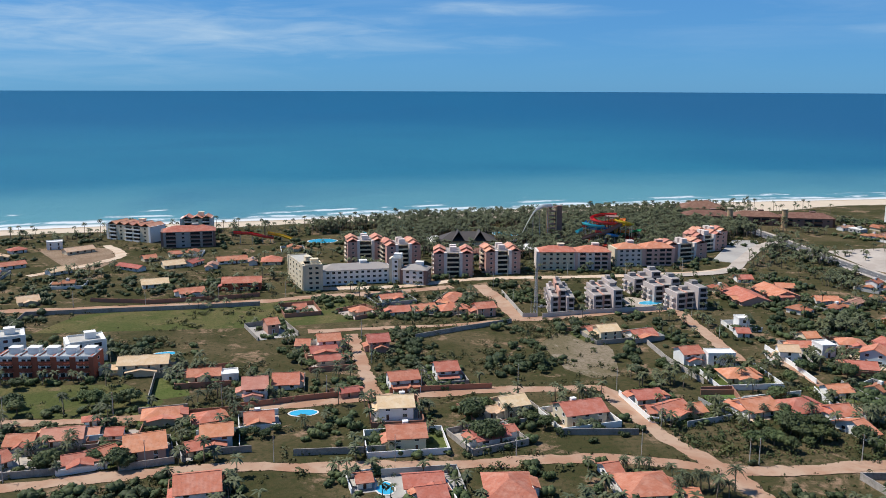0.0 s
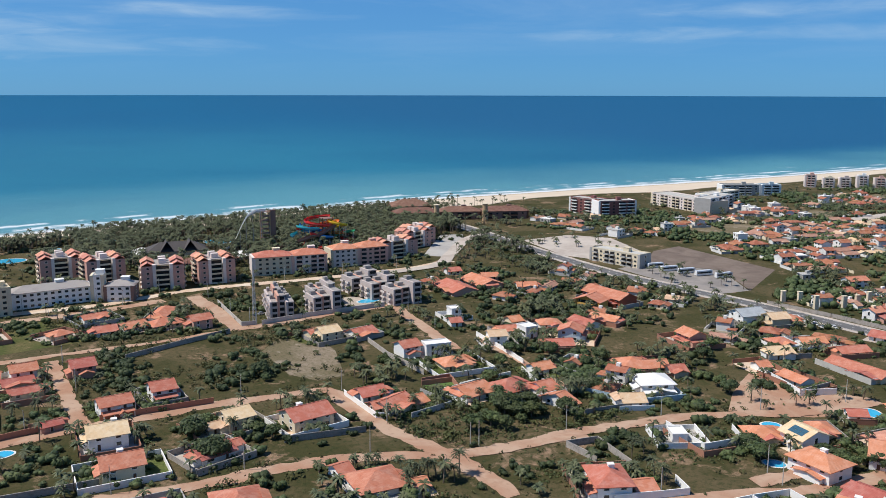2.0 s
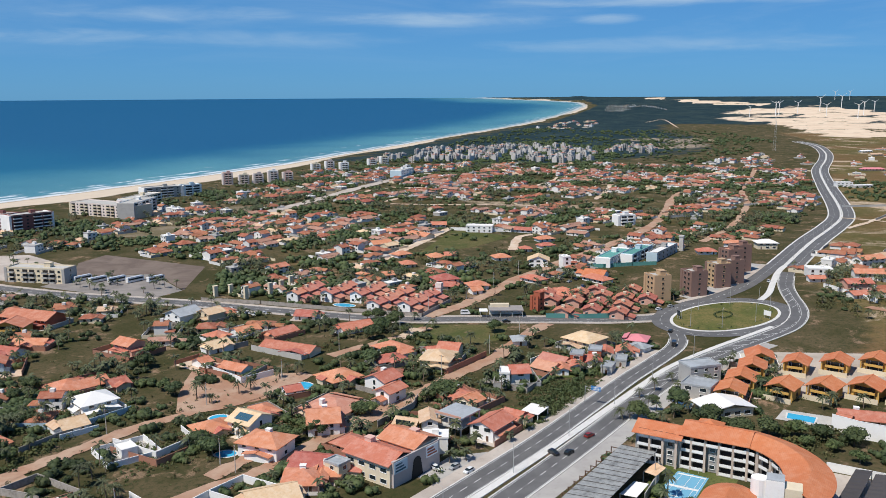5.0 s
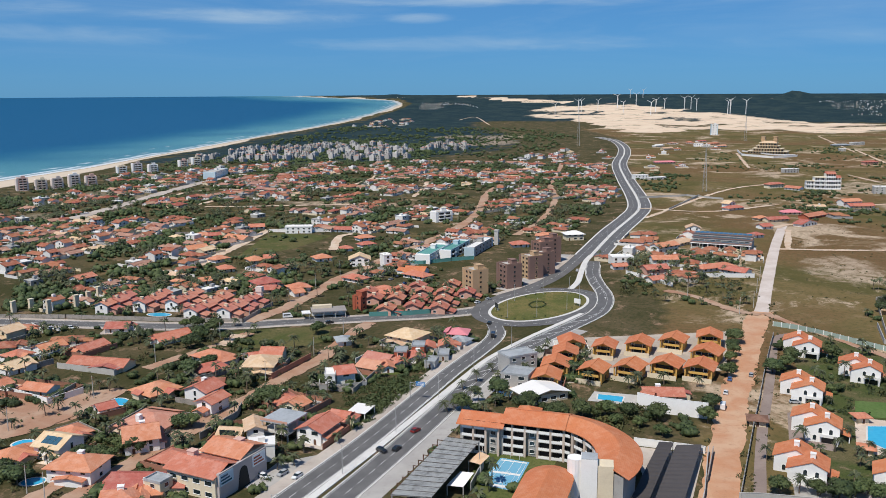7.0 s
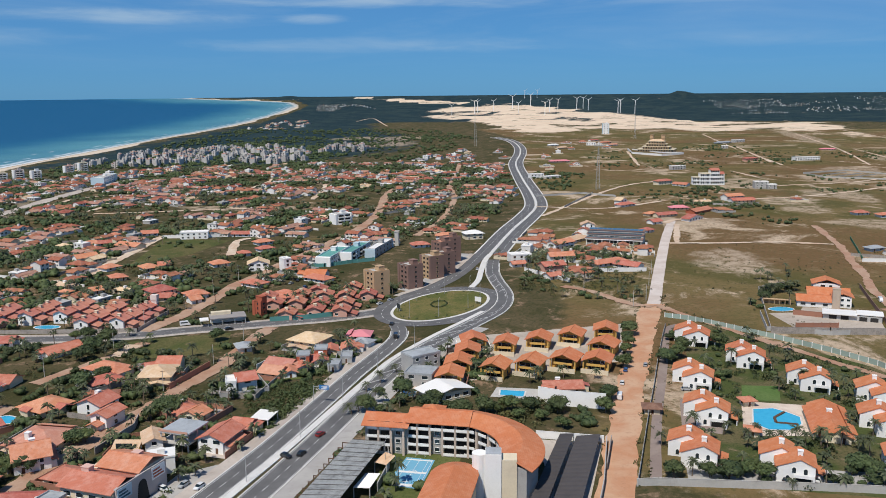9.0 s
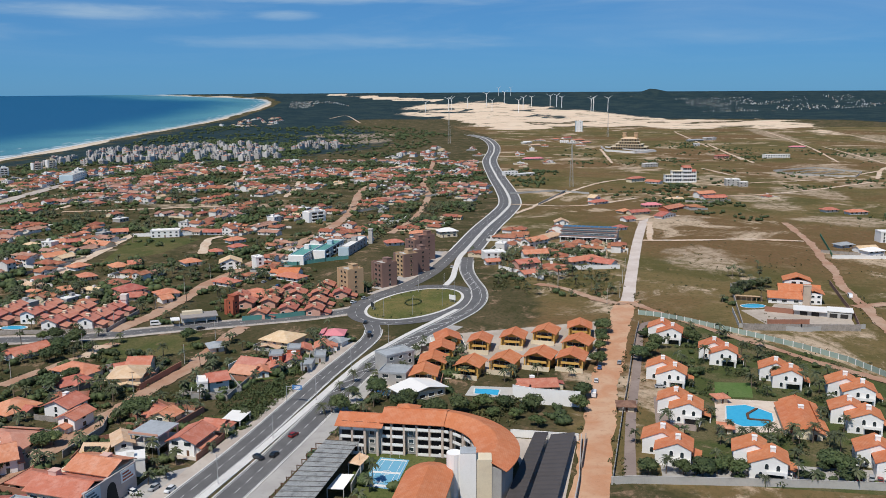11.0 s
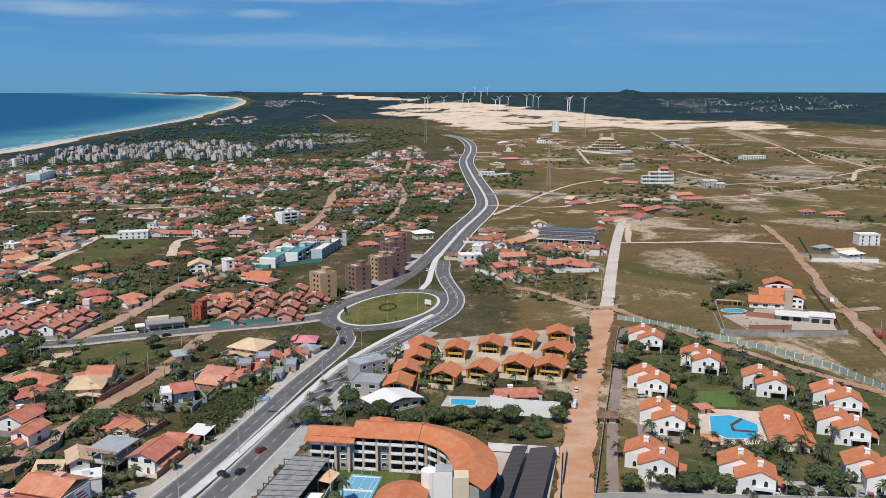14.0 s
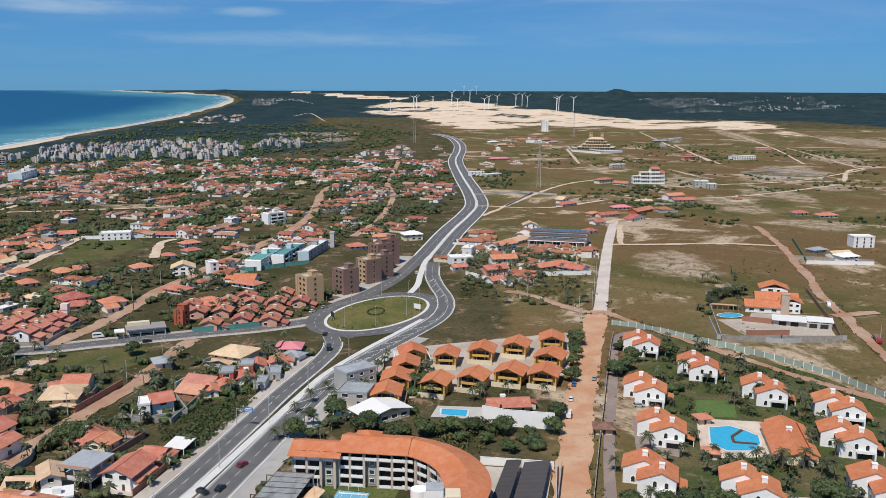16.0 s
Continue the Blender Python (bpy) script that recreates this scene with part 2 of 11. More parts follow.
PINK_ROOF = surface("pink_sheet", (0.68, 0.24, 0.27), (0.5, 0.2, 0.2), stain=0.3, vary=0.03)
WALL_STAINED = surface("weathered_wall", (0.40, 0.36, 0.32), (0.16, 0.145, 0.13), big=0.35, small=1.4, stain=0.8, vary=0.18)
WALL_BRICK = surface("raw_brick_wall", (0.36, 0.17, 0.11), (0.24, 0.14, 0.11), stain=0.6, vary=0.15)
CONCRETE = surface("concrete", (0.50, 0.48, 0.44), (0.27, 0.26, 0.24), stain=0.5, vary=0.06)
KERB = surface("white_kerb", (0.68, 0.66, 0.62), (0.42, 0.40, 0.37), stain=0.5, vary=0.04)
METAL_ROOF = surface("sheet_metal_roof", (0.40, 0.42, 0.43), (0.20, 0.21, 0.21), big=0.2, small=1.0, stain=0.8, rough=0.5, spec=0.5, vary=0.1)
DARK_ROOF = surface("dark_sheet_roof", (0.085, 0.075, 0.072), (0.05, 0.046, 0.045), stain=0.6, rough=0.7, vary=0.1)
WHITE_SHEET = surface("white_sheet_roof", (0.82, 0.80, 0.76), (0.60, 0.57, 0.52), stain=0.3, rough=0.6, vary=0.03)
DARK_GLASS = glass_mat("dark_window_glass")
BLUE_GLASS = glass_mat("blue_window_glass", (0.05, 0.12, 0.17))
# near-black that paints the shade inside openings; also colours the garage doors
SHADE_DARK = surface("shade_and_door_dark", (0.035, 0.032, 0.03), (0.02, 0.02, 0.02), stain=0.3, vary=0.1, bump=0)
WOOD = surface("brown_timber", (0.14, 0.075, 0.045), (0.08, 0.045, 0.03), stain=0.5)
POLE = surface("galvanised_pole", (0.48, 0.48, 0.47), (0.32, 0.32, 0.32), rough=0.5, metal=0.3, stain=0.3, bump=0)
LINE_WHITE = surface("road_paint", (0.72, 0.72, 0.70), (0.40, 0.40, 0.39), small=1.2, stain=0.6, vary=0.05, bump=0)
TRUNK = surface("palm_bark", (0.17, 0.13, 0.095), (0.09, 0.07, 0.05), stain=0.6)
PALM_LEAF = leaf_mat("palm_fronds", (0.042, 0.056, 0.029), (0.125, 0.138, 0.074))
TREE_LEAF = leaf_mat("tree_leaves", (0.031, 0.050, 0.020), (0.078, 0.104, 0.040), dry_amt=0.12)
TREE_LEAF_B = leaf_mat("light_tree_leaves", (0.042, 0.066, 0.022), (0.102, 0.128, 0.047), dry_amt=0.14)
SCRUB_LEAF = leaf_mat("scrub_leaves", (0.042, 0.058, 0.02), (0.12, 0.115, 0.05), dry_amt=0.45)
CAR_PAINT = {}
for cname, ccol in (("white", (0.75, 0.75, 0.74)), ("silver", (0.38, 0.39, 0.40)), ("black", (0.02, 0.02, 0.022)), ("red", (0.30, 0.03, 0.025)), ("blue", (0.05, 0.12, 0.30))):
    cm, cn, cl, cb = nodes_of("car_paint_" + cname)
    cb.inputs["Base Color"].default_value = (*ccol, 1)
    cb.inputs["Roughness"].default_value = 0.25
    cb.inputs["Coat Weight"].default_value = 0.5
    CAR_PAINT[cname] = cm
RUBBER = surface("tyre_rubber", (0.02, 0.02, 0.02), (0.03, 0.03, 0.03), bump=0)


def asphalt_mat():
    m, n, l, b = nodes_of("asphalt")
    p = world_pos(n)
    c = mix_node(n, l, ramp_node(n, l, noise_node(n, l, p, 0.12, 5, 0.6), 0.35, 0.7), (0.115, 0.112, 0.11), (0.165, 0.16, 0.155))
    c = mix_node(n, l, math_node(n, l, 'MULTIPLY', noise_node(n, l, p, 1.5, 6, 0.7), 0.4), c, (0.08, 0.078, 0.078))
    l.new(c, b.inputs["Base Color"])
    b.inputs["Roughness"].default_value = 0.85
    bump_node(n, l, noise_node(n, l, p, 12, 3), 0.3, 0.01, b)
    return m


def earth_mat(name, col, pale, dark, s=1.0):
    """Bare laterite or sand track: wheel-worn pale streaks and damp darker stretches."""
    m, n, l, b = nodes_of(name)
    p = world_pos(n)
    c = mix_node(n, l, ramp_node(n, l, noise_node(n, l, p, 0.055 * s, 5, 0.6, 0.8), 0.36, 0.66), col, pale)
    c = mix_node(n, l, math_node(n, l, 'MULTIPLY', ramp_node(n, l, noise_node(n, l, p, 0.4 * s, 6, 0.7), 0.5, 0.8), 0.7), c, dark)
    c = mix_node(n, l, math_node(n, l, 'MULTIPLY', ramp_node(n, l, noise_node(n, l, p, 2.2 * s, 4, 0.6), 0.5, 0.75), 0.35), c, pale)
    l.new(c, b.inputs["Base Color"])
    b.inputs["Roughness"].default_value = 0.95
    b.inputs["Specular IOR Level"].default_value = 0.1
    bump_node(n, l, noise_node(n, l, p, 1.2, 6, 0.65), 0.5, 0.12, b)
    return m


def field_mat(name, a, b_, c_, d_, s=1.0):
    """Grass of an open lot: green growth, straw, bare soil, tufts."""
    m, n, l, b = nodes_of(name)
    p = world_pos(n)
    c = mix_node(n, l, ramp_node(n, l, noise_node(n, l, p, 0.035 * s, 5, 0.62, 0.5), 0.40, 0.62), a, b_)
    c = mix_node(n, l, ramp_node(n, l, noise_node(n, l, p, 0.13 * s, 6, 0.68, 0.3), 0.55, 0.72), c, c_)
    c = mix_node(n, l, math_node(n, l, 'MULTIPLY', ramp_node(n, l, noise_node(n, l, p, 0.7 * s, 5, 0.7), 0.42, 0.7), 0.75), c, d_)
    c = mix_node(n, l, math_node(n, l, 'MULTIPLY', ramp_node(n, l, noise_node(n, l, p, 3.0 * s, 4, 0.7), 0.5, 0.75), 0.35), c, b_)
    l.new(c, b.inputs["Base Color"])
    b.inputs["Roughness"].default_value = 1.0
    b.inputs["Specular IOR Level"].default_value = 0.05
    bump_node(n, l, noise_node(n, l, p, 1.6, 6, 0.7), 0.9, 0.35, b)
    return m


ASPHALT = asphalt_mat()
DIRT = earth_mat("red_earth", (0.38, 0.215, 0.14), (0.46, 0.32, 0.23), (0.25, 0.145, 0.095))
DIRT_PALE = earth_mat("pale_earth", (0.56, 0.40, 0.28), (0.66, 0.55, 0.43), (0.42, 0.29, 0.20))
DIRT_GREY = earth_mat("packed_grey_ground", (0.42, 0.36, 0.31), (0.52, 0.46, 0.40), (0.30, 0.25, 0.21))
CAR_PARK = earth_mat("dusty_car_park", (0.225, 0.205, 0.19), (0.30, 0.27, 0.245), (0.15, 0.14, 0.13))
FIELD_EARTH = earth_mat("dark_field_earth", (0.15, 0.115, 0.095), (0.21, 0.165, 0.135), (0.10, 0.08, 0.066))
PAVING = earth_mat("grey_paving", (0.36, 0.34, 0.32), (0.44, 0.42, 0.39), (0.28, 0.26, 0.24))
LAWN = field_mat("lawn", (0.085, 0.115, 0.032), (0.14, 0.15, 0.055), (0.07, 0.095, 0.028), (0.05, 0.075, 0.022))
ISLAND_GRASS = field_mat("island_grass", (0.115, 0.125, 0.04), (0.20, 0.165, 0.065), (0.27, 0.205, 0.115), (0.06, 0.078, 0.025), 1.5)
GRASS = field_mat("rough_grass", (0.085, 0.10, 0.034), (0.145, 0.125, 0.055), (0.22, 0.16, 0.09), (0.05, 0.065, 0.022))


def pool_mat():
    m, n, l, b = nodes_of("pool_water")
    p = world_pos(n)
    l.new(mix_node(n, l, noise_node(n, l, p, 0.6, 3), (0.03, 0.36, 0.60), (0.07, 0.48, 0.70)), b.inputs["Base Color"])
    b.inputs["Roughness"].default_value = 0.08
    bump_node(n, l, noise_node(n, l, p, 2.5, 3), 0.1, 0.05, b)
    return m


POOL = pool_mat()

# ---- the lie of the land ----
EYE_H, FLAT, RIM = 116.0, 2600.0, 4850.0
COAST = np.array([(-5200, -330), (-1500, 430), (-900, 585), (-320, 718), (-216, 743), (-87, 766), (48, 803), (198, 838), (360, 868), (540, 886),
                  (630, 893), (773, 906), (1113, 947), (1320, 998), (1705, 1085), (2300, 1225), (3080, 1360), (3600, 1445), (4020, 1530), (4215, 1640),
                  (4260, 1830), (4270, 2150), (4330, 2400), (4700, 2700)], float)


def rim_z(r):
    """Far land and sea climb gently, so that the horizon of a few thousand metres stands as high as the true one."""
    e0, e1 = EYE_H / FLAT, 0.0055
    e = e0 - (r - FLAT) / (RIM - FLAT) * (e0 - e1)
    return np.where(r > FLAT, EYE_H - r * e, 0.0)


def inside(poly, x, y):
    poly = np.asarray(poly, float)
    hit = np.zeros(np.shape(x), bool)
    for (x0, y0), (x1, y1) in zip(poly, np.roll(poly, -1, axis=0)):
        with np.errstate(divide='ignore', invalid='ignore'):
            hit ^= ((y0 > y) != (y1 > y)) & (x < (x1 - x0) * (y - y0) / (y1 - y0) + x0)
    return hit


def line_dist(line, x, y):
    line = np.asarray(line, float)
    best = np.full(np.shape(x), 1e9)
    for a, b in zip(line[:-1], line[1:]):
        d = b - a
        k = np.clip(((x - a[0]) * d[0] + (y - a[1]) * d[1]) / (d @ d), 0, 1)
        best = np.minimum(best, np.hypot(x - a[0] - k * d[0], y - a[1] - k * d[1]))
    return best


def inland(x, y):
    """Metres from the waterline, positive on land."""
    d = line_dist(COAST, x, y)
    land = inside(np.vstack((COAST, [(9000, 2700), (9000, -9000), (-9000, -9000), (-9000, -330)])), x, y)
    return np.where(land, d, -d)


def waves2(x, y, s, seed):
    """Smooth irregular field in 0..1."""
    r = np.random.RandomState(seed)
    v = np.zeros(np.shape(x))
    for k in range(9):
        a, f, p = r.uniform(0, 2 * np.pi), r.uniform(0.5, 2.2) / s, r.uniform(0, 6.28)
        v += np.sin((x * np.cos(a) + y * np.sin(a)) * f * 2 * np.pi + p) / 3
    return np.clip(v * 0.5 + 0.5, 0, 1)


DUNES = [(3386, 753), (3110, 525), (2820, 438), (2461, 285), (2335, 194), (2467, 110), (2685, 51), (2577, -49), (2688, -135), (2511, -204), (2377, -306), (2639, -386), (2673, -452), (2473, -448),
         (2540, -503), (2443, -553), (2174, -576), (2249, -596), (2703, -656), (2934, -662), (3037, -617), (2979, -503), (3132, -272), (3266, -163), (3486, -65), (3742, 73), (3926, 201),
         (4107, 343), (4248, 520), (4241, 631), (4043, 776), (3747, 807)]
SAND_STRIP = [(4561, 1409), (4572, 1209), (4404, 927), (4358, 743), (4212, 732), (4221, 917), (4419, 1229)]
# far hills: place, reach along the view and across it, height
HILLS = ((4600, -310, 110, 75, 36), (4560, -470, 90, 120, 8), (4330, -1240, 120, 80, 18), (4300, -1420, 120, 70, 22), (4200, -1620, 120, 90, 24), (4420, -1000, 120, 110, 12),
         (4230, 2010, 80, 110, 30), (4300, 1880, 80, 80, 20), (4400, 1680, 90, 130, 15))


def ground_z(x, y):
    d, r = inland(x, y), np.hypot(x, y)
    z = np.interp(d, [-60, -10, 12, 45], [-5, -1.6, -0.6, 0.0])
    near = np.clip((d - 40) / 100, 0, 1)
    dune = np.clip(line_dist(np.array(DUNES + DUNES[:1]), x, y) / 260, 0, 1) * inside(DUNES, x, y)
    z = z + dune * (1.5 + 6 * waves2(x, y, 700, 5) ** 2)
    for hx, hy, sx, sy, hh in HILLS:
        z = z + hh * np.exp(-((x - hx) / sx) ** 2 - ((y - hy) / sy) ** 2) * (0.85 + 0.3 * waves2(x, y, 160, 8)) * near
    return z + rim_z(r)


def polar_sheet(fine):
    az = np.radians(np.concatenate((np.arange(-50, 112, fine), np.arange(112, 310, 3.0))))
    rr = np.concatenate(([0.0], np.geomspace(60, RIM, 215)))
    A, R = np.meshgrid(az, rr)
    n, k = len(az), len(rr)
    i = np.arange(k - 1)[:, None] * n + np.arange(n)[None, :]
    j = np.arange(k - 1)[:, None] * n + (np.arange(n)[None, :] + 1) % n
    faces = np.stack((i, i + n, j + n, j), -1).reshape(-1, 4)
    return (R * np.sin(A)).ravel(), (R * np.cos(A)).ravel(), faces


def sheet_object(name, x, y, z, faces, mat, attrs):
    me = bpy.data.meshes.new(name)
    me.from_pydata(np.stack((x, y, z), -1), [], faces)
    for key, val in attrs.items():
        at = me.attributes.new(key, 'FLOAT', 'POINT')
        at.data.foreach_set("value", np.asarray(val, np.float32))
    me.materials.append(mat)
    me.polygons.foreach_set("use_smooth", np.ones(len(me.polygons), bool))
    return new(name, me)


def attr(n, key):
    a = n.new("ShaderNodeAttribute")
    a.attribute_name = key
    return a.outputs["Fac"]


def land_mat():
    """Coastal plain: scrub, straw and pale soil near; sand where the sheet is beach or dune; far off dark woodland with
    haze blue mixed into its colour.
    """
    m, n, l, b = nodes_of("coastal_land")
    p = world_pos(n)
    green = mix_node(n, l, ramp_node(n, l, noise_node(n, l, p, 0.03, 6, 0.65, 0.4), 0.38, 0.64), (0.062, 0.058, 0.025), (0.118, 0.092, 0.050))
    green = mix_node(n, l, ramp_node(n, l, noise_node(n, l, p, 0.055, 8, 0.72, 0.5), 0.535, 0.65), green, (0.31, 0.205, 0.135))
    green = mix_node(n, l, math_node(n, l, 'MULTIPLY', ramp_node(n, l, noise_node(n, l, p, 0.5, 5, 0.7), 0.42, 0.7), 0.8), green, (0.035, 0.047, 0.018))
    dry = mix_node(n, l, ramp_node(n, l, noise_node(n, l, p, 0.013, 6, 0.62, 0.7), 0.40, 0.62), (0.104, 0.092, 0.034), (0.182, 0.134, 0.060))
    dry = mix_node(n, l, ramp_node(n, l, noise_node(n, l, p, 0.0042, 5, 0.6, 0.3), 0.45, 0.62), dry, (0.168, 0.103, 0.050))
    dry = mix_node(n, l, ramp_node(n, l, noise_node(n, l, p, 0.0085, 10, 0.72, 1.2), 0.54, 0.62), dry, (0.52, 0.40, 0.285))
    dry = mix_node(n, l, math_node(n, l, 'MULTIPLY', ramp_node(n, l, noise_node(n, l, p, 0.06, 8, 0.75), 0.5, 0.68), 0.5), dry, (0.30, 0.21, 0.125))
    dry = mix_node(n, l, math_node(n, l, 'MULTIPLY', ramp_node(n, l, noise_node(n, l, p, 0.35, 6, 0.7), 0.45, 0.7), 0.7), dry, (0.085, 0.082, 0.03))
    # far woodland: the blue of distance haze is put into these colours
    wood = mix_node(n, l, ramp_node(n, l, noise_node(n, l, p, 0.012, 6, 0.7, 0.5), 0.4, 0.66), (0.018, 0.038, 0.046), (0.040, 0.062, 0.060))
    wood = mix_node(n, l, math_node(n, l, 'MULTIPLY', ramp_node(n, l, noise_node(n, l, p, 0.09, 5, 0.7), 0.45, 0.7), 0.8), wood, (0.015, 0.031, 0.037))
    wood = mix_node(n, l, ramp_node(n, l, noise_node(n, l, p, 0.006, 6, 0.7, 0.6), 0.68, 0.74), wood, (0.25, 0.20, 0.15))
    sand = mix_node(n, l, ramp_node(n, l, noise_node(n, l, p, 0.02, 6, 0.6, 0.4), 0.38, 0.68), (0.74, 0.60, 0.45), (0.66, 0.50, 0.36))
    edge = math_node(n, l, 'MULTIPLY', math_node(n, l, 'SUBTRACT', noise_node(n, l, p, 0.02, 7, 0.7), 0.5), 1.1)

    def mask(key):
        return ramp_node(n, l, math_node(n, l, 'ADD', attr(n, key), edge), 0.4, 0.6)
    c = mix_node(n, l, mask("dry"), green, dry)
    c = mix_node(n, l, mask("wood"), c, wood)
    tuft = ramp_node(n, l, noise_node(n, l, p, 0.011, 9, 0.72, 0.6), 0.56, 0.62)
    sand = mix_node(n, l, math_node(n, l, 'MULTIPLY', tuft, 0.85), sand, (0.10, 0.10, 0.055))
    c = mix_node(n, l, mask("dune"), c, sand)
    c = mix_node(n, l, math_node(n, l, 'MULTIPLY', mask("bare"), ramp_node(n, l, noise_node(n, l, p, 0.085, 9, 0.75, 0.8), 0.36, 0.62)), c, mix_node(n, l, noise_node(n, l, p, 0.05, 8, 0.7), (0.30, 0.22, 0.15), (0.56, 0.45, 0.33)))
    beach = mix_node(n, l, noise_node(n, l, p, 0.06, 5, 0.6), (0.56, 0.46, 0.35), (0.68, 0.58, 0.46))
    c = mix_node(n, l, ramp_node(n, l, math_node(n, l, 'ADD', attr(n, "beach"), math_node(n, l, 'MULTIPLY', edge, 0.6)), 0.4, 0.6), c, beach)
    c = mix_node(n, l, ramp_node(n, l, attr(n, "wet"), 0.3, 0.9), c, (0.42, 0.33, 0.24))
    l.new(c, b.inputs["Base Color"])
    b.inputs["Roughness"].default_value = 1.0
    b.inputs["Specular IOR Level"].default_value = 0.05
    bump_node(n, l, noise_node(n, l, p, 0.9, 7, 0.7), 0.9, 0.5, b)
    return m


def sea_mat():
    """Open water that turns green over the shallows, with lines of broken foam along the shore."""
    m, n, l, b = nodes_of("sea_water")
    p = world_pos(n)
    s = attr(n, "shore")          # metres offshore
    wob = math_node(n, l, 'MULTIPLY', math_node(n, l, 'SUBTRACT', noise_node(n, l, p, 0.006, 5, 0.6), 0.5), 160.0)
    sw = math_node(n, l, 'ADD', s, wob)
    c = mix_node(n, l, ramp_node(n, l, sw, 20, 420), (0.10, 0.275, 0.315), (0.017, 0.158, 0.238))
    c = mix_node(n, l, ramp_node(n, l, sw, 300, 2600), c, (0.002, 0.098, 0.20))
    c = mix_node(n, l, math_node(n, l, 'MULTIPLY', ramp_node(n, l, noise_node(n, l, p, 0.0022, 5, 0.6, 0.5), 0.4, 0.7), 0.35), c, (0.002, 0.078, 0.17))
    sep = n.new("ShaderNodeSeparateXYZ")
    l.new(p, sep.inputs[0])
    c = mix_node(n, l, math_node(n, l, 'MULTIPLY', ramp_node(n, l, math_node(n, l, 'ADD', sep.outputs["X"], wob), 250, 1500), ramp_node(n, l, sw, 60, 420)), c, (0.008, 0.088, 0.188))
    c = mix_node(n, l, ramp_node(n, l, s, 26, 2), c, (0.42, 0.42, 0.36))
    # foam: crests at a few distances from the shore, broken along their length
    warp = math_node(n, l, 'MULTIPLY', math_node(n, l, 'SUBTRACT', noise_node(n, l, p, 0.012, 4, 0.6), 0.5), 42.0)
    sf = math_node(n, l, 'ADD', s, warp)
    brk = noise_node(n, l, p, 0.016, 6, 0.65)
    fine = noise_node(n, l, p, 0.12, 5, 0.7)
    foam = None
    for at, width, cut in ((6, 13, 0.27), (27, 11, 0.44), (52, 9, 0.50), (88, 8, 0.57)):
        band = ramp_node(n, l, math_node(n, l, 'ABSOLUTE', math_node(n, l, 'SUBTRACT', sf, float(at))), float(width), 0.0)
        f = math_node(n, l, 'MULTIPLY', band, ramp_node(n, l, math_node(n, l, 'ADD', math_node(n, l, 'MULTIPLY', brk, 0.8), math_node(n, l, 'MULTIPLY', fine, 0.2)), cut, cut + 0.08))
        foam = f if foam is None else math_node(n, l, 'MAXIMUM', foam, f)
    foam = math_node(n, l, 'MULTIPLY', foam, math_node(n, l, 'SUBTRACT', 0.9, math_node(n, l, 'MULTIPLY', ramp_node(n, l, sep.outputs["X"], 700, 2600), 0.55)))
    c = mix_node(n, l, foam, c, (0.80, 0.82, 0.82))
    l.new(c, b.inputs["Base Color"])
    b.inputs["Roughness"].default_value = 0.42
    b.inputs["IOR"].default_value = 1.33
    b.inputs["Specular IOR Level"].default_value = 0.36
    h = math_node(n, l, 'ADD', noise_node(n, l, p, 0.05, 6, 0.65), math_node(n, l, 'MULTIPLY', noise_node(n, l, p, 0.4, 4, 0.6), 0.3))
    bump_node(n, l, h, 0.6, 2.0, b)
    return m


gx, gy, gf = polar_sheet(0.42)
gd, gr = inland(gx, gy), np.hypot(gx, gy)
g_dune = np.where(inside(DUNES, gx, gy), 0.5, -0.5) * np.clip(line_dist(np.array(DUNES + DUNES[:1]), gx, gy) / 90, 0, 1) + 0.5
g_dune = np.where(inside(SAND_STRIP, gx, gy), 1.0, g_dune) - 0.55 * np.clip((waves2(gx, gy, 330, 12) - 0.66) / 0.1, 0, 1)
DRY_ZONE = [(250, -6), (470, 30), (560, 60), (980, 90), (1400, 150), (2100, 240), (2600, 420), (2600, -3000), (-1500, -3000), (100, -160)]
g_dry = np.where(inside(DRY_ZONE, gx, gy), 0.5, -0.5) * np.clip(line_dist(np.array(DRY_ZONE + DRY_ZONE[:1]), gx, gy) / 30, 0, 1) + 0.5
TOWN_GROUND = [(330, 300), (425, 230), (560, 205), (720, 125), (900, 118), (1360, 195), (1330, 480), (1170, 790), (860, 740), (640, 690), (430, 690), (400, 420)]
g_dry = np.maximum(g_dry, np.where(inside(TOWN_GROUND, gx, gy), 0.5, -0.5) * np.clip(line_dist(np.array(TOWN_GROUND + TOWN_GROUND[:1]), gx, gy) / 60, 0, 1) * 0.4 + 0.20)
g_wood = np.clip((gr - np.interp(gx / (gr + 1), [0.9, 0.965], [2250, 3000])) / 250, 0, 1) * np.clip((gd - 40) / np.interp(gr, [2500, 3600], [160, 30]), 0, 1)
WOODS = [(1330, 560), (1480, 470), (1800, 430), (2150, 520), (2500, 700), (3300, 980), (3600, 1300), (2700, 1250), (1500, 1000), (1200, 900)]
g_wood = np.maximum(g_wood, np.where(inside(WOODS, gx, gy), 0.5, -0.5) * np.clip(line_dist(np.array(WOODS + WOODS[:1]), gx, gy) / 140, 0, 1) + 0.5)
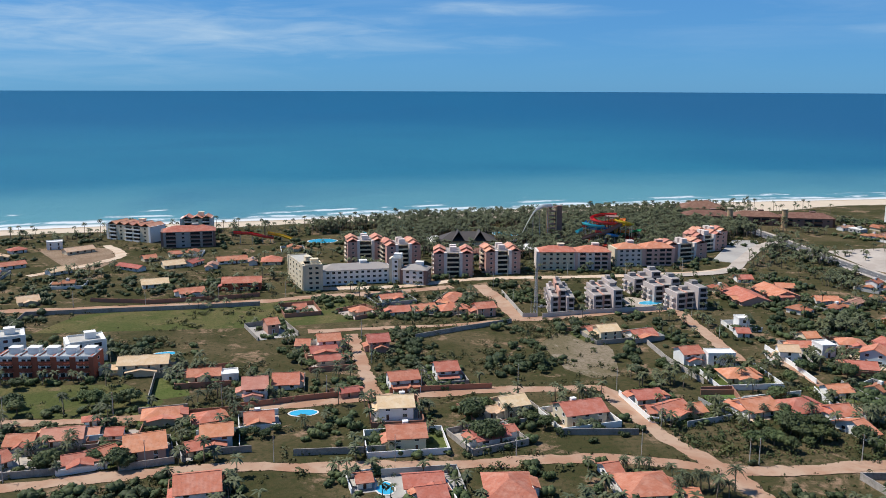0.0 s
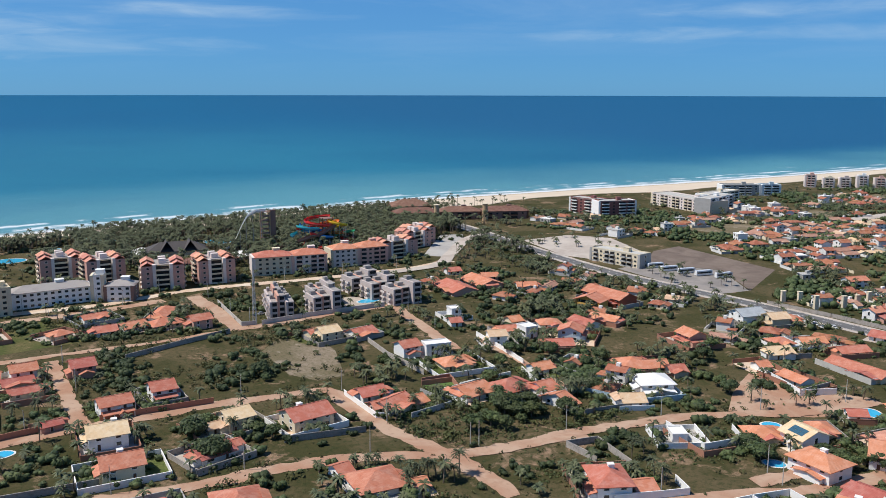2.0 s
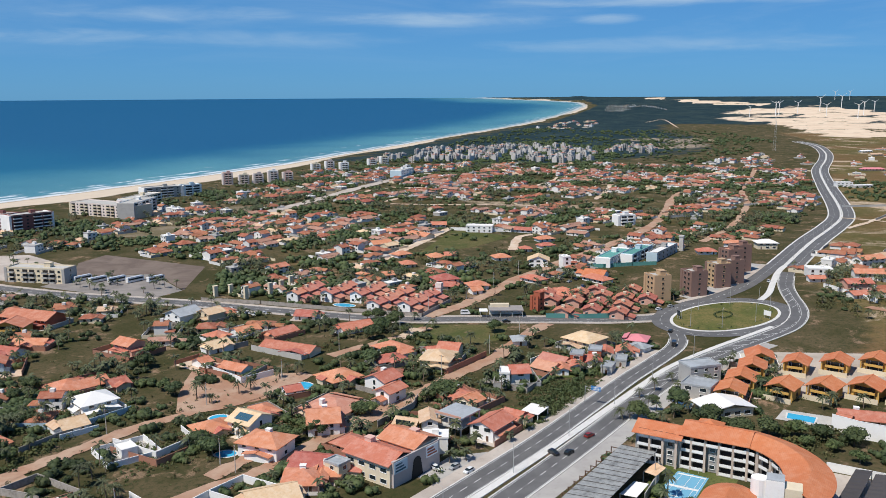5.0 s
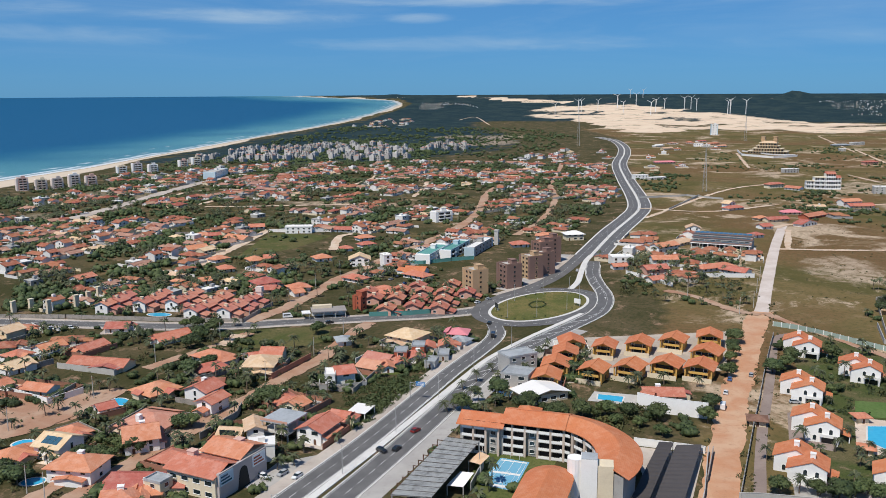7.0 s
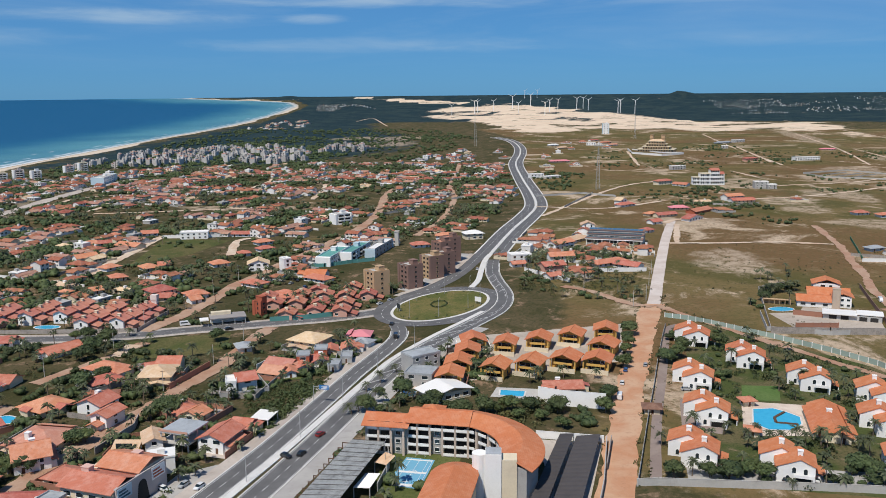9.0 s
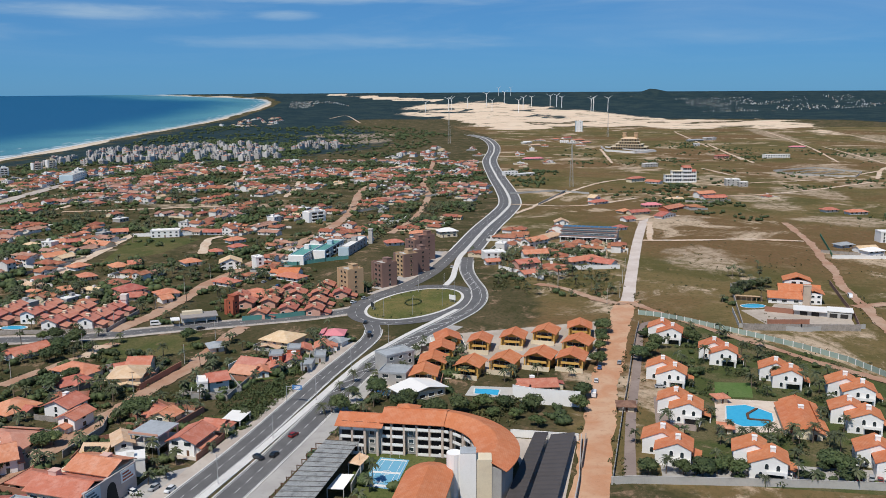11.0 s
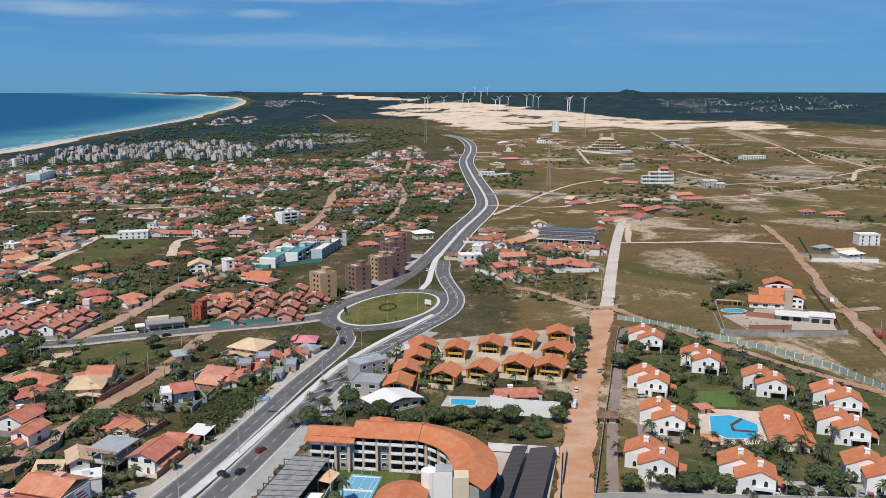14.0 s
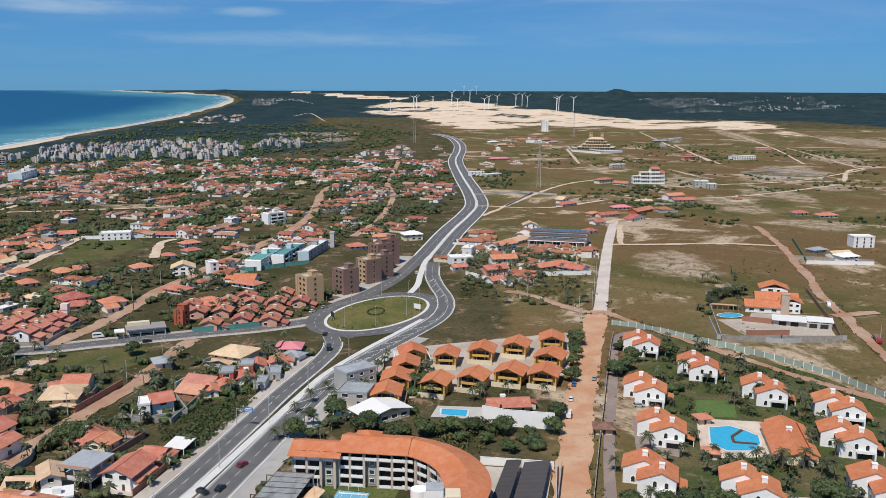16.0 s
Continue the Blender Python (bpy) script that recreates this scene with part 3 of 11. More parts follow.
# bare pale ground: place, reach eastwards and northwards
BARE = [(1108, -156, 61, 17), (944, -185, 25, 27), (788, -224, 28, 29), (1298, -331, 74, 40), (1514, -449, 101, 37), (781, -45, 24, 18), (2200, -429, 324, 27), (580, -89, 23, 11), (1012, -237, 34, 38), (1263, -55, 35, 16), (1998, -647, 177, 72), (1079, -316, 32, 26), (801, 10, 15, 7), (558, -58, 14, 11), (707, -206, 34, 9), (801, 385, 13, 23), (1037, 608, 30, 22), (1870, 522, 105, 75), (2100, 529, 104, 56), (2089, 641, 79, 57), (629, 7, 14, 12), (402, -43, 6, 6), (431, 45, 7, 5), (788, -80, 20, 26), (935, -168, 30, 24), (1115, -152, 50, 30), (1180, -265, 45, 36), (875, -184, 26, 24), (962, -250, 25, 18), (792, -196, 17, 26),
        (594, -78, 46, 24), (548, -66, 16, 12), (646, -132, 12, 12), (808, 385, 18, 62), (508, 12, 20, 14)]
g_bare = np.full(gx.shape, -0.2)
for bx, by, ra, rb in [q for q in BARE if min(q[2:]) > 15]:
    g_bare = np.maximum(g_bare, 1.0 - 0.5 * np.hypot((gx - bx) / ra, (gy - by) / rb))
g_beach = np.clip((np.interp(gx, [200, 350, 700, 1000, 1400, 3000], [44, 62, 62, 46, 30, 22]) + 25 * waves2(gx, gy, 500, 3) - gd) / 30, -0.2, 1.2)
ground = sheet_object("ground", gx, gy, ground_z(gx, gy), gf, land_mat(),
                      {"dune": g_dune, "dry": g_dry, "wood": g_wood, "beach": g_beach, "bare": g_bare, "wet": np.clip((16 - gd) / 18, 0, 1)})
tagged(ground, "coastal plain of scrub, dry grass, dunes and pale beach sand", "ground", kind="structure")

# the sea: the part of the same fan that lies off the shore
keep = (inland(gx[gf].mean(1), gy[gf].mean(1)) < 40)
sea = sheet_object("water", gx, gy, np.where(gr > 1, -1.2, -1.2) + rim_z(gr) + 0.35 * np.clip(gr - FLAT, 0, 1), gf[keep], sea_mat(), {"shore": -gd})
bm = bmesh.new()
bm.from_mesh(sea.data)
bmesh.ops.delete(bm, geom=[v for v in bm.verts if not v.link_faces], context='VERTS')
bm.to_mesh(sea.data)
bm.free()
tagged(sea, "blue-green sea with lines of white surf along the beach", "sea", kind="structure")

# ---- kit: meshes from plain pieces ----
class Kit:
    """Collects boxes, prisms and slabs into one mesh, a material slot for each."""

    def __init__(self):
        self.v, self.f, self.m = [], [], []

    def poly(self, pts, faces, slot=0):
        k = len(self.v)
        self.v += [tuple(p) for p in pts]
        self.f += [tuple(k + i for i in q) for q in faces]
        self.m += [slot] * len(faces)

    def box(self, x0, x1, y0, y1, z0, z1, slot=0):
        self.poly([(x0, y0, z0), (x1, y0, z0), (x1, y1, z0), (x0, y1, z0), (x0, y0, z1), (x1, y0, z1), (x1, y1, z1), (x0, y1, z1)],
                  [(0, 3, 2, 1), (4, 5, 6, 7), (0, 1, 5, 4), (1, 2, 6, 5), (2, 3, 7, 6), (3, 0, 4, 7)], slot)

    def slab(self, quad, thick, slot=0):
        """A sloping sheet of even thickness; quad runs counter-clockwise seen from above."""
        lo = [(x, y, z - thick) for x, y, z in quad]
        n = len(quad)
        self.poly(list(quad) + lo, [tuple(range(n)), tuple(range(2 * n - 1, n - 1, -1))] + [(i, i + n, (i + 1) % n + n, (i + 1) % n) for i in range(n)], slot)

    def tube(self, p0, p1, r0, r1, sides=6, slot=0):
        a, b = Vector(p0), Vector(p1)
        q = (b - a).to_track_quat('Z', 'Y')
        ring = [q @ Vector((math.cos(i * 2 * math.pi / sides), math.sin(i * 2 * math.pi / sides), 0)) for i in range(sides)]
        self.poly([a + r0 * c for c in ring] + [b + r1 * c for c in ring],
                  [(i, (i + 1) % sides, (i + 1) % sides + sides, i + sides) for i in range(sides)] + [tuple(range(2 * sides - 1, sides - 1, -1))[::-1]], slot)

    def mesh(self, name, *mats):
        me = bpy.data.meshes.new(name)
        me.from_pydata(self.v, [], self.f)
        for mt in mats:
            me.materials.append(mt)
        if len(mats) > 1:
            me.polygons.foreach_set("material_index", np.array(self.m, np.int32))
        return me


def part(name, me, parent=None, at=(0, 0, 0), rz=0.0, label=""):
    ob = new(name, me)
    ob.parent = parent
    ob.matrix_basis = pose(*at, 0, 0, rz)
    return tagged(ob, label)


def base(name, x, y, rz=0.0, z=0.0):
    ob = new(name)
    ob.matrix_basis = pose(x, y, z, 0, 0, rz)
    ob.empty_display_size = 0.5
    return ob


def window_mesh(w, h, frame=WHITE, glass=DARK_GLASS):
    """One moulded piece: a proud frame with a sill, and the pane set back in it."""
    k = Kit()
    X, x = w / 2 + 0.08, w / 2
    ring = [(-X, -0.1), (X, -0.1), (X, h + 0.08), (-X, h + 0.08)]
    hole = [(-x, 0.0), (x, 0.0), (x, h), (-x, h)]
    v = [(a, 0.05, c) for a, c in ring] + [(a, -0.07, c) for a, c in ring] + [(a, -0.07, c) for a, c in hole] + [(a, 0.0, c) for a, c in hole]
    v[4], v[5] = (-X - 0.05, -0.14, -0.1), (X + 0.05, -0.14, -0.1)
    fs = [(i, (i + 1) % 4, 4 + (i + 1) % 4, 4 + i) for i in range(4)] + [(4 + i, 4 + (i + 1) % 4, 8 + (i + 1) % 4, 8 + i) for i in range(4)]
    fs += [(8 + i, 8 + (i + 1) % 4, 12 + (i + 1) % 4, 12 + i) for i in range(4)]
    k.poly(v, fs, 0)
    k.f.append((12, 13, 14, 15))
    k.m.append(1)
    return k.mesh("window", frame, glass)


WINDOW = window_mesh(1.5, 1.2)
WINDOW_WIDE = window_mesh(2.4, 1.3)
WINDOW_TALL = window_mesh(1.1, 1.9)
WINDOW_BROWN = window_mesh(1.3, 1.2, WOOD)
DOOR = window_mesh(0.95, 2.1, WHITE, WOOD)

ROOFS = {"o": ROOF_ORANGE, "r": ROOF_RED, "p": ROOF_PINK, "t": ROOF_TAN, "b": ROOF_BROWN, "w": WHITE_SHEET, "m": METAL_ROOF, "k": PINK_ROOF, "q": ROOF_BRIGHT}
ROOF_WORDS = {"o": "bright orange clay tile", "r": "weathered red clay tile", "p": "faded pinkish clay tile", "t": "tan clay tile", "b": "dark brown tile",
              "w": "white sheet", "m": "grey metal sheet", "k": "pink sheet", "q": "vivid orange clay tile"}
WALLS = {"W": WHITE, "C": CREAM, "O": OCHRE, "S": SALMON, "B": BRICK_RED, "G": GREY, "L": PALE_BLUE, "T": TEAL, "N": SAND_PAINT}
WALL_WORDS = {"W": "white", "C": "cream", "O": "ochre yellow", "S": "salmon", "B": "brick-red", "G": "grey", "L": "pale blue", "T": "teal", "N": "sand-coloured"}


def folded(k, top, faces, thick):
    """A roof sheet in several planes, one closed piece of even thickness."""
    n = len(top)
    lo = [(x, y, z - thick) for x, y, z in top]
    edges = {}
    for q in faces:
        for i in range(len(q)):
            edges[(q[i], q[(i + 1) % len(q)])] = 1
    rim = [(a, b) for a, b in edges if (b, a) not in edges]
    k.poly(list(top) + lo, list(faces) + [tuple(n + i for i in reversed(q)) for q in faces] + [(b, a, a + n, b + n) for a, b in rim])


def gable_roof(k, x0, x1, y0, y1, ze, rise, over=0.7, thick=0.22):
    """Ridge along x, with a raised ridge course."""
    a, b, c, d = x0 - over * 0.7, x1 + over * 0.7, y0 - over, y1 + over
    ym = (y0 + y1) / 2
    drop = rise * over / ((y1 - y0) / 2)
    zr, zl, e = ze + rise, ze - drop, 0.16
    s = (zr - zl) / (ym - c)
    folded(k, [(a, c, zl), (b, c, zl), (b, ym - e, zr - e * s), (a, ym - e, zr - e * s), (b, ym - e, zr + 0.1), (a, ym - e, zr + 0.1), (b, ym + e, zr + 0.1), (a, ym + e, zr + 0.1),
               (b, ym + e, zr - e * s), (a, ym + e, zr - e * s), (b, d, zl), (a, d, zl)],
           [(0, 1, 2, 3), (3, 2, 4, 5), (5, 4, 6, 7), (7, 6, 8, 9), (9, 8, 10, 11)], thick)


def hip_roof(k, x0, x1, y0, y1, ze, rise, over=0.7, thick=0.22):
    a, b, c, d = x0 - over, x1 + over, y0 - over, y1 + over
    ym, xm = (y0 + y1) / 2, (x0 + x1) / 2
    run = min((d - c) / 2, (b - a) / 2 - 0.3)
    drop = rise * over / run
    zr, zl = ze + rise, ze - drop
    if (d - c) > (b - a):
        run = (b - a) / 2 - 0.01
        top = [(a, c, zl), (b, c, zl), (b, d, zl), (a, d, zl), (xm, c + run, zr), (xm, d - run, zr)]
        fs = [(0, 1, 4), (1, 2, 5, 4), (2, 3, 5), (3, 0, 4, 5)]
    else:
        top = [(a, c, zl), (b, c, zl), (b, d, zl), (a, d, zl), (a + run, ym, zr), (b - run, ym, zr)]
        fs = [(0, 1, 5, 4), (1, 2, 5), (2, 3, 4, 5), (3, 0, 4)]
    folded(k, top, fs, thick)


def house_walls(k, x0, x1, y0, y1, ze, rise=0.0, along_x=True):
    k.box(x0, x1, y0, y1, -0.4, ze)
    if rise:
        if along_x:
            ym = (y0 + y1) / 2
            k.poly([(x0, y0, ze), (x0, y1, ze), (x0, ym, ze + rise), (x1, y0, ze), (x1, y1, ze), (x1, ym, ze + rise)], [(0, 2, 1), (3, 4, 5), (0, 3, 5, 2), (1, 2, 5, 4)])
        else:
            xm = (x0 + x1) / 2
            k.poly([(x0, y0, ze), (x1, y0, ze), (xm, y0, ze + rise), (x0, y1, ze), (x1, y1, ze), (xm, y1, ze + rise)], [(0, 1, 2), (3, 5, 4), (0, 2, 5, 3), (1, 4, 5, 2)])


house_rand = random.Random(11)
FOOTPRINTS = []      # centre, half sizes and turn of all that stands on the ground


def house(style, x, y, rz, w, d, roof="o", wall="W", extra=""):
    """A house whose front faces its local -y. style: g, f or h (ridge along the front, gable to the front, hipped), x (flat roof), and its storeys.
    extra: c roof tank, v veranda, e side wing, n solar panels."""
    r = house_rand
    kind, n = style[0], int(style[1])
    ze = 2.7 * n if n < 2 else 2.6 * n - 0.1
    FOOTPRINTS.append((x, y, w / 2 + 0.8, d / 2 + 0.8, rz))
    hb = base("house", x, y, rz)
    wm = WALLS[wall]
    X, Y = w / 2, d / 2
    k, q = Kit(), Kit()
    rise = 0.0
    if kind == "g":
        rise = min(d * 0.2, 2.6)
        gable_roof(q, -X, X, -Y, Y, ze, rise, 1.0)
        house_walls(k, -X, X, -Y, Y, ze, rise - 0.25)
    elif kind == "f":
        rise = min(w * 0.2, 2.6)
        kk = Kit()
        gable_roof(kk, -Y - (1.6 if wall == "O" else 0), Y, -X, X, ze, rise, 1.1)
        q.v, q.f, q.m = [(-b, a, c) for a, b, c in kk.v], kk.f, kk.m
        house_walls(k, -X, X, -Y, Y, ze, rise - 0.25, False)
    elif kind == "h":
        rise = min(min(w, d) * 0.2, 2.6)
        hip_roof(q, -X, X, -Y, Y, ze, rise, 1.0)
        house_walls(k, -X, X, -Y, Y, ze)
    else:
        house_walls(k, -X, X, -Y, Y, ze)
        q.box(-X - 0.15, X + 0.15, -Y - 0.15, Y + 0.15, ze, ze + 0.25)
        for a, b, c, e in ((-X - 0.15, X + 0.15, -Y - 0.15, -Y + 0.1), (-X - 0.15, X + 0.15, Y - 0.1, Y + 0.15), (-X - 0.15, -X + 0.1, -Y + 0.1, Y - 0.1), (X - 0.1, X + 0.15, -Y + 0.1, Y - 0.1)):
            q.box(a, b, c, e, ze + 0.25, ze + 0.75)
    part("wall", k.mesh("wall", wm), hb)
    rm = ROOFS[roof] if kind != "x" or roof in "wm" else wm
    part("roof", q.mesh("roof", rm), hb)
    wins = r.choice((WINDOW, WINDOW, WINDOW_WIDE, WINDOW_BROWN, WINDOW_TALL))
    cols = max(1, int(w // 4.2))
    door_at = r.randrange(cols)
    for s in range(n):
        zs = 0.85 + 2.6 * s - (0.6 if wins == WINDOW_TALL else 0)
        for i in range(cols):
            px = -X + (i + 0.5) * w / cols
            if s == 0 and i == door_at:
                part("door", DOOR, hb, (px, -Y - 0.01, 0.0))
            else:
                part("window", wins, hb, (px, -Y - 0.01, zs))
        for sx in (-1, 1) if math.hypot(x, y) < 340 else ():
            for i in range(1 if d < 12 else 2):
                py = -Y + (i + 0.5) * d / (1 if d < 12 else 2)
                part("window", wins, hb, (sx * (X + 0.01), py, zs), 90 * sx)
    if "v" in extra:
        v, u = Kit(), Kit()
        v.slab([(-X, -Y - 3.2, 2.35), (X, -Y - 3.2, 2.35), (X, -Y + 0.02, 2.95), (-X, -Y + 0.02, 2.95)], 0.18)
        vr = part("veranda_roof", v.mesh("veranda_roof", rm), hb)
        u.box(-0.14, 0.14, -0.14, 0.14, -0.3, 2.3)
        post = u.mesh("veranda_post", wm)
        for i in range(max(2, int(w // 3.5)) + 1):
            part("veranda_post", post, hb, (-X + 0.3 + i * (w - 0.6) / max(2, int(w // 3.5)), -Y - 2.95, 0))
    if "e" in extra:
        v, u = Kit(), Kit()
        s = r.choice((-1, 1))
        a, b = (X - 0.02, X + w * 0.4) if s > 0 else (-X - w * 0.4, -X + 0.02)
        gable_roof(v, a, b, -Y * 0.6, Y * 0.7, 2.6, d * 0.11, 0.5)
        house_walls(u, a, b, -Y * 0.6, Y * 0.7, 2.6, d * 0.11 - 0.2)
        part("wing_wall", u.mesh("wing_wall", wm), hb)
        part("wing_roof", v.mesh("wing_roof", rm), hb)
    if kind != "x" and wall != "O" and w > 6.5 and math.hypot(x, y) < 520:
        for side in r.sample((-1, 1, 2), r.choice((1, 1, 2))):
            v, u = Kit(), Kit()
            e0, up = r.uniform(2.3, 2.7), r.uniform(0.7, 1.1)
            if side == 2:
                a0, a1 = sorted((r.uniform(-X, X * 0.1), r.uniform(X * 0.4, X)))
                kk = Kit()
                gable_roof(kk, -Y - r.uniform(2.0, 3.6), -Y + 0.6, a0, a1, e0, up, 0.5)
                v.poly([(b_, a_, c_) for a_, b_, c_ in kk.v], [tuple(reversed(q_)) for q_ in kk.f])
                u.box(a0 + 0.2, a1 - 0.2, -Y - 1.8, -Y + 0.1, -0.3, e0)
            else:
                a0 = side * (X + r.uniform(2.0, 3.4))
                b0, b1 = sorted((r.uniform(-Y * 1.1, -Y * 0.2), r.uniform(Y * 0.2, Y * 1.1)))
                quad = [(side * X, b0, e0 + up), (a0, b0, e0), (a0, b1, e0), (side * X, b1, e0 + up)]
                v.slab(quad if side > 0 else quad[::-1], 0.2)
                u.box(min(side * X, a0 - side * 0.5), max(side * X, a0 - side * 0.5), b0 + 0.4, b1 - 0.4, -0.3, e0 - 0.1)
            part("annex_roof", v.mesh("annex_roof", rm), hb)
            part("annex_wall", u.mesh("annex_wall", wm), hb)
    if "c" in extra:
        v = Kit()
        v.box(-0.9, 0.9, -0.8, 0.8, -1.2, 1.1)
        v.box(-1.0, 1.0, -0.9, 0.9, 1.1, 1.25)
        part("roof_tank", v.mesh("roof_tank", WHITE if wall != "G" else GREY), hb, (r.uniform(-0.3, 0.3) * w, 0.1 * d, ze + rise * 0.75), 0, "white rendered tank box on the roof")
    if "n" in extra:
        v = Kit()
        v.slab([(0, 0, 0), (2.0, 0, 0), (2.0, 1.5, 1.5 * rise / Y), (0, 1.5, 1.5 * rise / Y)], 0.06)
        panel_me = v.mesh("solar_panel", BLUE_GLASS)
        for i in range(3):
            for j in range(2):
                a, b = -X * 0.55 + i * 2.1, -Y * 0.85 + j * 1.6
                part("solar_panel", panel_me, hb, (a, b, ze + (b + Y) / Y * rise + 0.14), label="dark blue glass solar panel on the roof slope")
    if wall == "O":
        v = Kit()
        v.box(-X - 0.6, X + 0.6, -Y - 4.4, -Y - 4.2, -0.3, 2.0)
        part("garden_wall", v.mesh("garden_wall", CREAM), hb)
        v = Kit()
        v.box(-X * 0.75, X * 0.75, -Y - 1.5, -Y, 2.45, 2.65)
        v.box(-X * 0.75, X * 0.75, -Y - 1.5, -Y - 1.38, 2.65, 3.5)
        for sx in (-1, 1):
            v.box(sx * X - 0.25, sx * X + 0.25, -Y - 1.9, -Y - 1.4, -0.3, ze - 0.1)
        part("balcony", v.mesh("balcony", wm), hb)
        v = Kit()
        v.box(-X * 0.7, X * 0.7, -Y - 0.06, -Y + 0.05, 2.7, 4.7)
        v.box(-X * 0.5, X * 0.3, -Y - 0.06, -Y + 0.05, 0.1, 2.2)
        part("glazed_door", v.mesh("glazed_door", DARK_GLASS), hb)
    words = {1: "one-storey", 2: "two-storey", 3: "three-storey"}[n]
    if kind == "x":
        lab = f"{words} {WALL_WORDS[wall]} house with flat parapet roof"
    else:
        lab = f"{words} {WALL_WORDS[wall]} house with {ROOF_WORDS[roof]} {'hipped' if kind == 'h' else 'gabled'} roof"
    return tagged(hb, lab, "house")


def arch_window_mesh(w, h):
    """A dark pane with a round head in a white moulded surround."""
    k = Kit()
    for grow, y0, y1, m in ((0.14, -0.07, 0.02, 0), (0.0, -0.10, 0.02, 1)):
        a = w / 2 + grow
        pts = [(-a, -grow), (a, -grow)] + [(a * math.cos(t), h - w / 2 + a * math.sin(t)) for t in np.linspace(0, math.pi, 9)]
        n = len(pts)
        k.poly([(x, y0, z) for x, z in pts] + [(x, y1, z) for x, z in pts], [tuple(range(n))] + [(i, i + n, (i + 1) % n + n, (i + 1) % n) for i in range(n)], m)
    return k.mesh("window", WHITE, DARK_GLASS)


ARCH_WINDOW = arch_window_mesh(1.05, 1.7)


def villa(x, y, rz, w, d):
    """White villa: two staggered volumes under lopsided gables, a lean-to, arched windows, a balcony and a tank tower."""
    hb = base("villa", x, y, rz)
    FOOTPRINTS.append((x, y, w / 2 + 1.5, d / 2 + 1.5, rz))
    c, s = math.cos(radians(rz)), math.sin(radians(rz))
    for i, (ox, oy, X, Y, up) in enumerate(((0.0, 0.0, w / 2, d / 2, 0.0), (-w * 0.46, d * 0.72, w * 0.46, d * 0.46, 0.1))):
        r = ox + X * 0.22
        prof = [(ox - X, -0.3), (ox + X, -0.3), (ox + X, 5.7 + up), (r, 7.6 + up), (ox - X, 5.1 + up)]
        k = Kit()
        k.poly([(a, oy - Y, b) for a, b in prof] + [(a, oy + Y, b) for a, b in prof], [(0, 1, 2, 3, 4), (9, 8, 7, 6, 5)] + [(j, j + 5, (j + 1) % 5 + 5, (j + 1) % 5) for j in range(5)])
        part("wall", k.mesh("wall", WHITE), hb)
        k = Kit()
        a0, a1, b0, b1 = ox - X - 0.6, ox + X + 0.6, oy - Y - 0.25, oy + Y + 0.4
        folded(k, [(a0, b0, 4.85 + up), (r, b0, 7.85 + up), (a1, b0, 5.6 + up), (a0, b1, 4.85 + up), (r, b1, 7.85 + up), (a1, b1, 5.6 + up)], [(0, 1, 4, 3), (1, 2, 5, 4)], 0.24)
        part("roof", k.mesh("roof", ROOF_BRIGHT), hb)
        k = Kit()
        k.box(r - 0.75, r + 0.75, oy - Y * 0.35, oy - Y * 0.35 + 1.4, 6.2, 9.0 + up)
        k.box(r - 0.85, r + 0.85, oy - Y * 0.35 - 0.1, oy - Y * 0.35 + 1.5, 9.0 + up, 9.15 + up)
        part("tank_tower", k.mesh("tank_tower", WHITE), hb)
        part("window", ARCH_WINDOW, hb, (ox - X * 0.4, oy - Y - 0.01, 0.7))
        part("window", ARCH_WINDOW, hb, (ox - X * 0.1, oy - Y - 0.01, 3.4))
        part("window", ARCH_WINDOW, hb, (ox + X * 0.5, oy - Y - 0.01, 3.2))
        part("window", WINDOW, hb, (ox - X - 0.01, oy, 1.0), -90)
        part("window", WINDOW, hb, (ox - X - 0.01, oy + Y * 0.5, 3.1), -90)
    X, Y = w / 2, d / 2
    k = Kit()
    k.box(-X * 0.1, X * 0.95, -Y - 1.6, -Y, 2.5, 2.7)
    k.box(-X * 0.1, X * 0.95, -Y - 1.6, -Y - 1.48, 2.7, 3.5)
    k.box(X * 0.85, X * 0.95, -Y - 1.6, -Y - 1.4, -0.3, 2.5)
    part("balcony", k.mesh("balcony", WHITE), hb)
    k = Kit()
    k.box(0, X * 0.8, -Y - 0.06, -Y + 0.05, 0.1, 2.2)
    part("glazed_door", k.mesh("glazed_door", DARK_GLASS), hb)
    k = Kit()
    k.slab([(X, -Y * 0.4, 3.1), (X + 3.2, -Y * 0.4, 2.3), (X + 3.2, Y * 0.9, 2.3), (X, Y * 0.9, 3.1)], 0.2)
    part("porch_roof", k.mesh("porch_roof", ROOF_BRIGHT), hb)
    for yy in (-Y * 0.36, Y * 0.8):
        k = Kit()
        k.box(X + 2.8, X + 3.1, yy, yy + 0.3, -0.3, 2.2)
        part("porch_post", k.mesh("porch_post", WHITE), hb)
    return tagged(hb, "two-storey white villa with arched windows and orange roofs", "house", "villas of the walled compound")


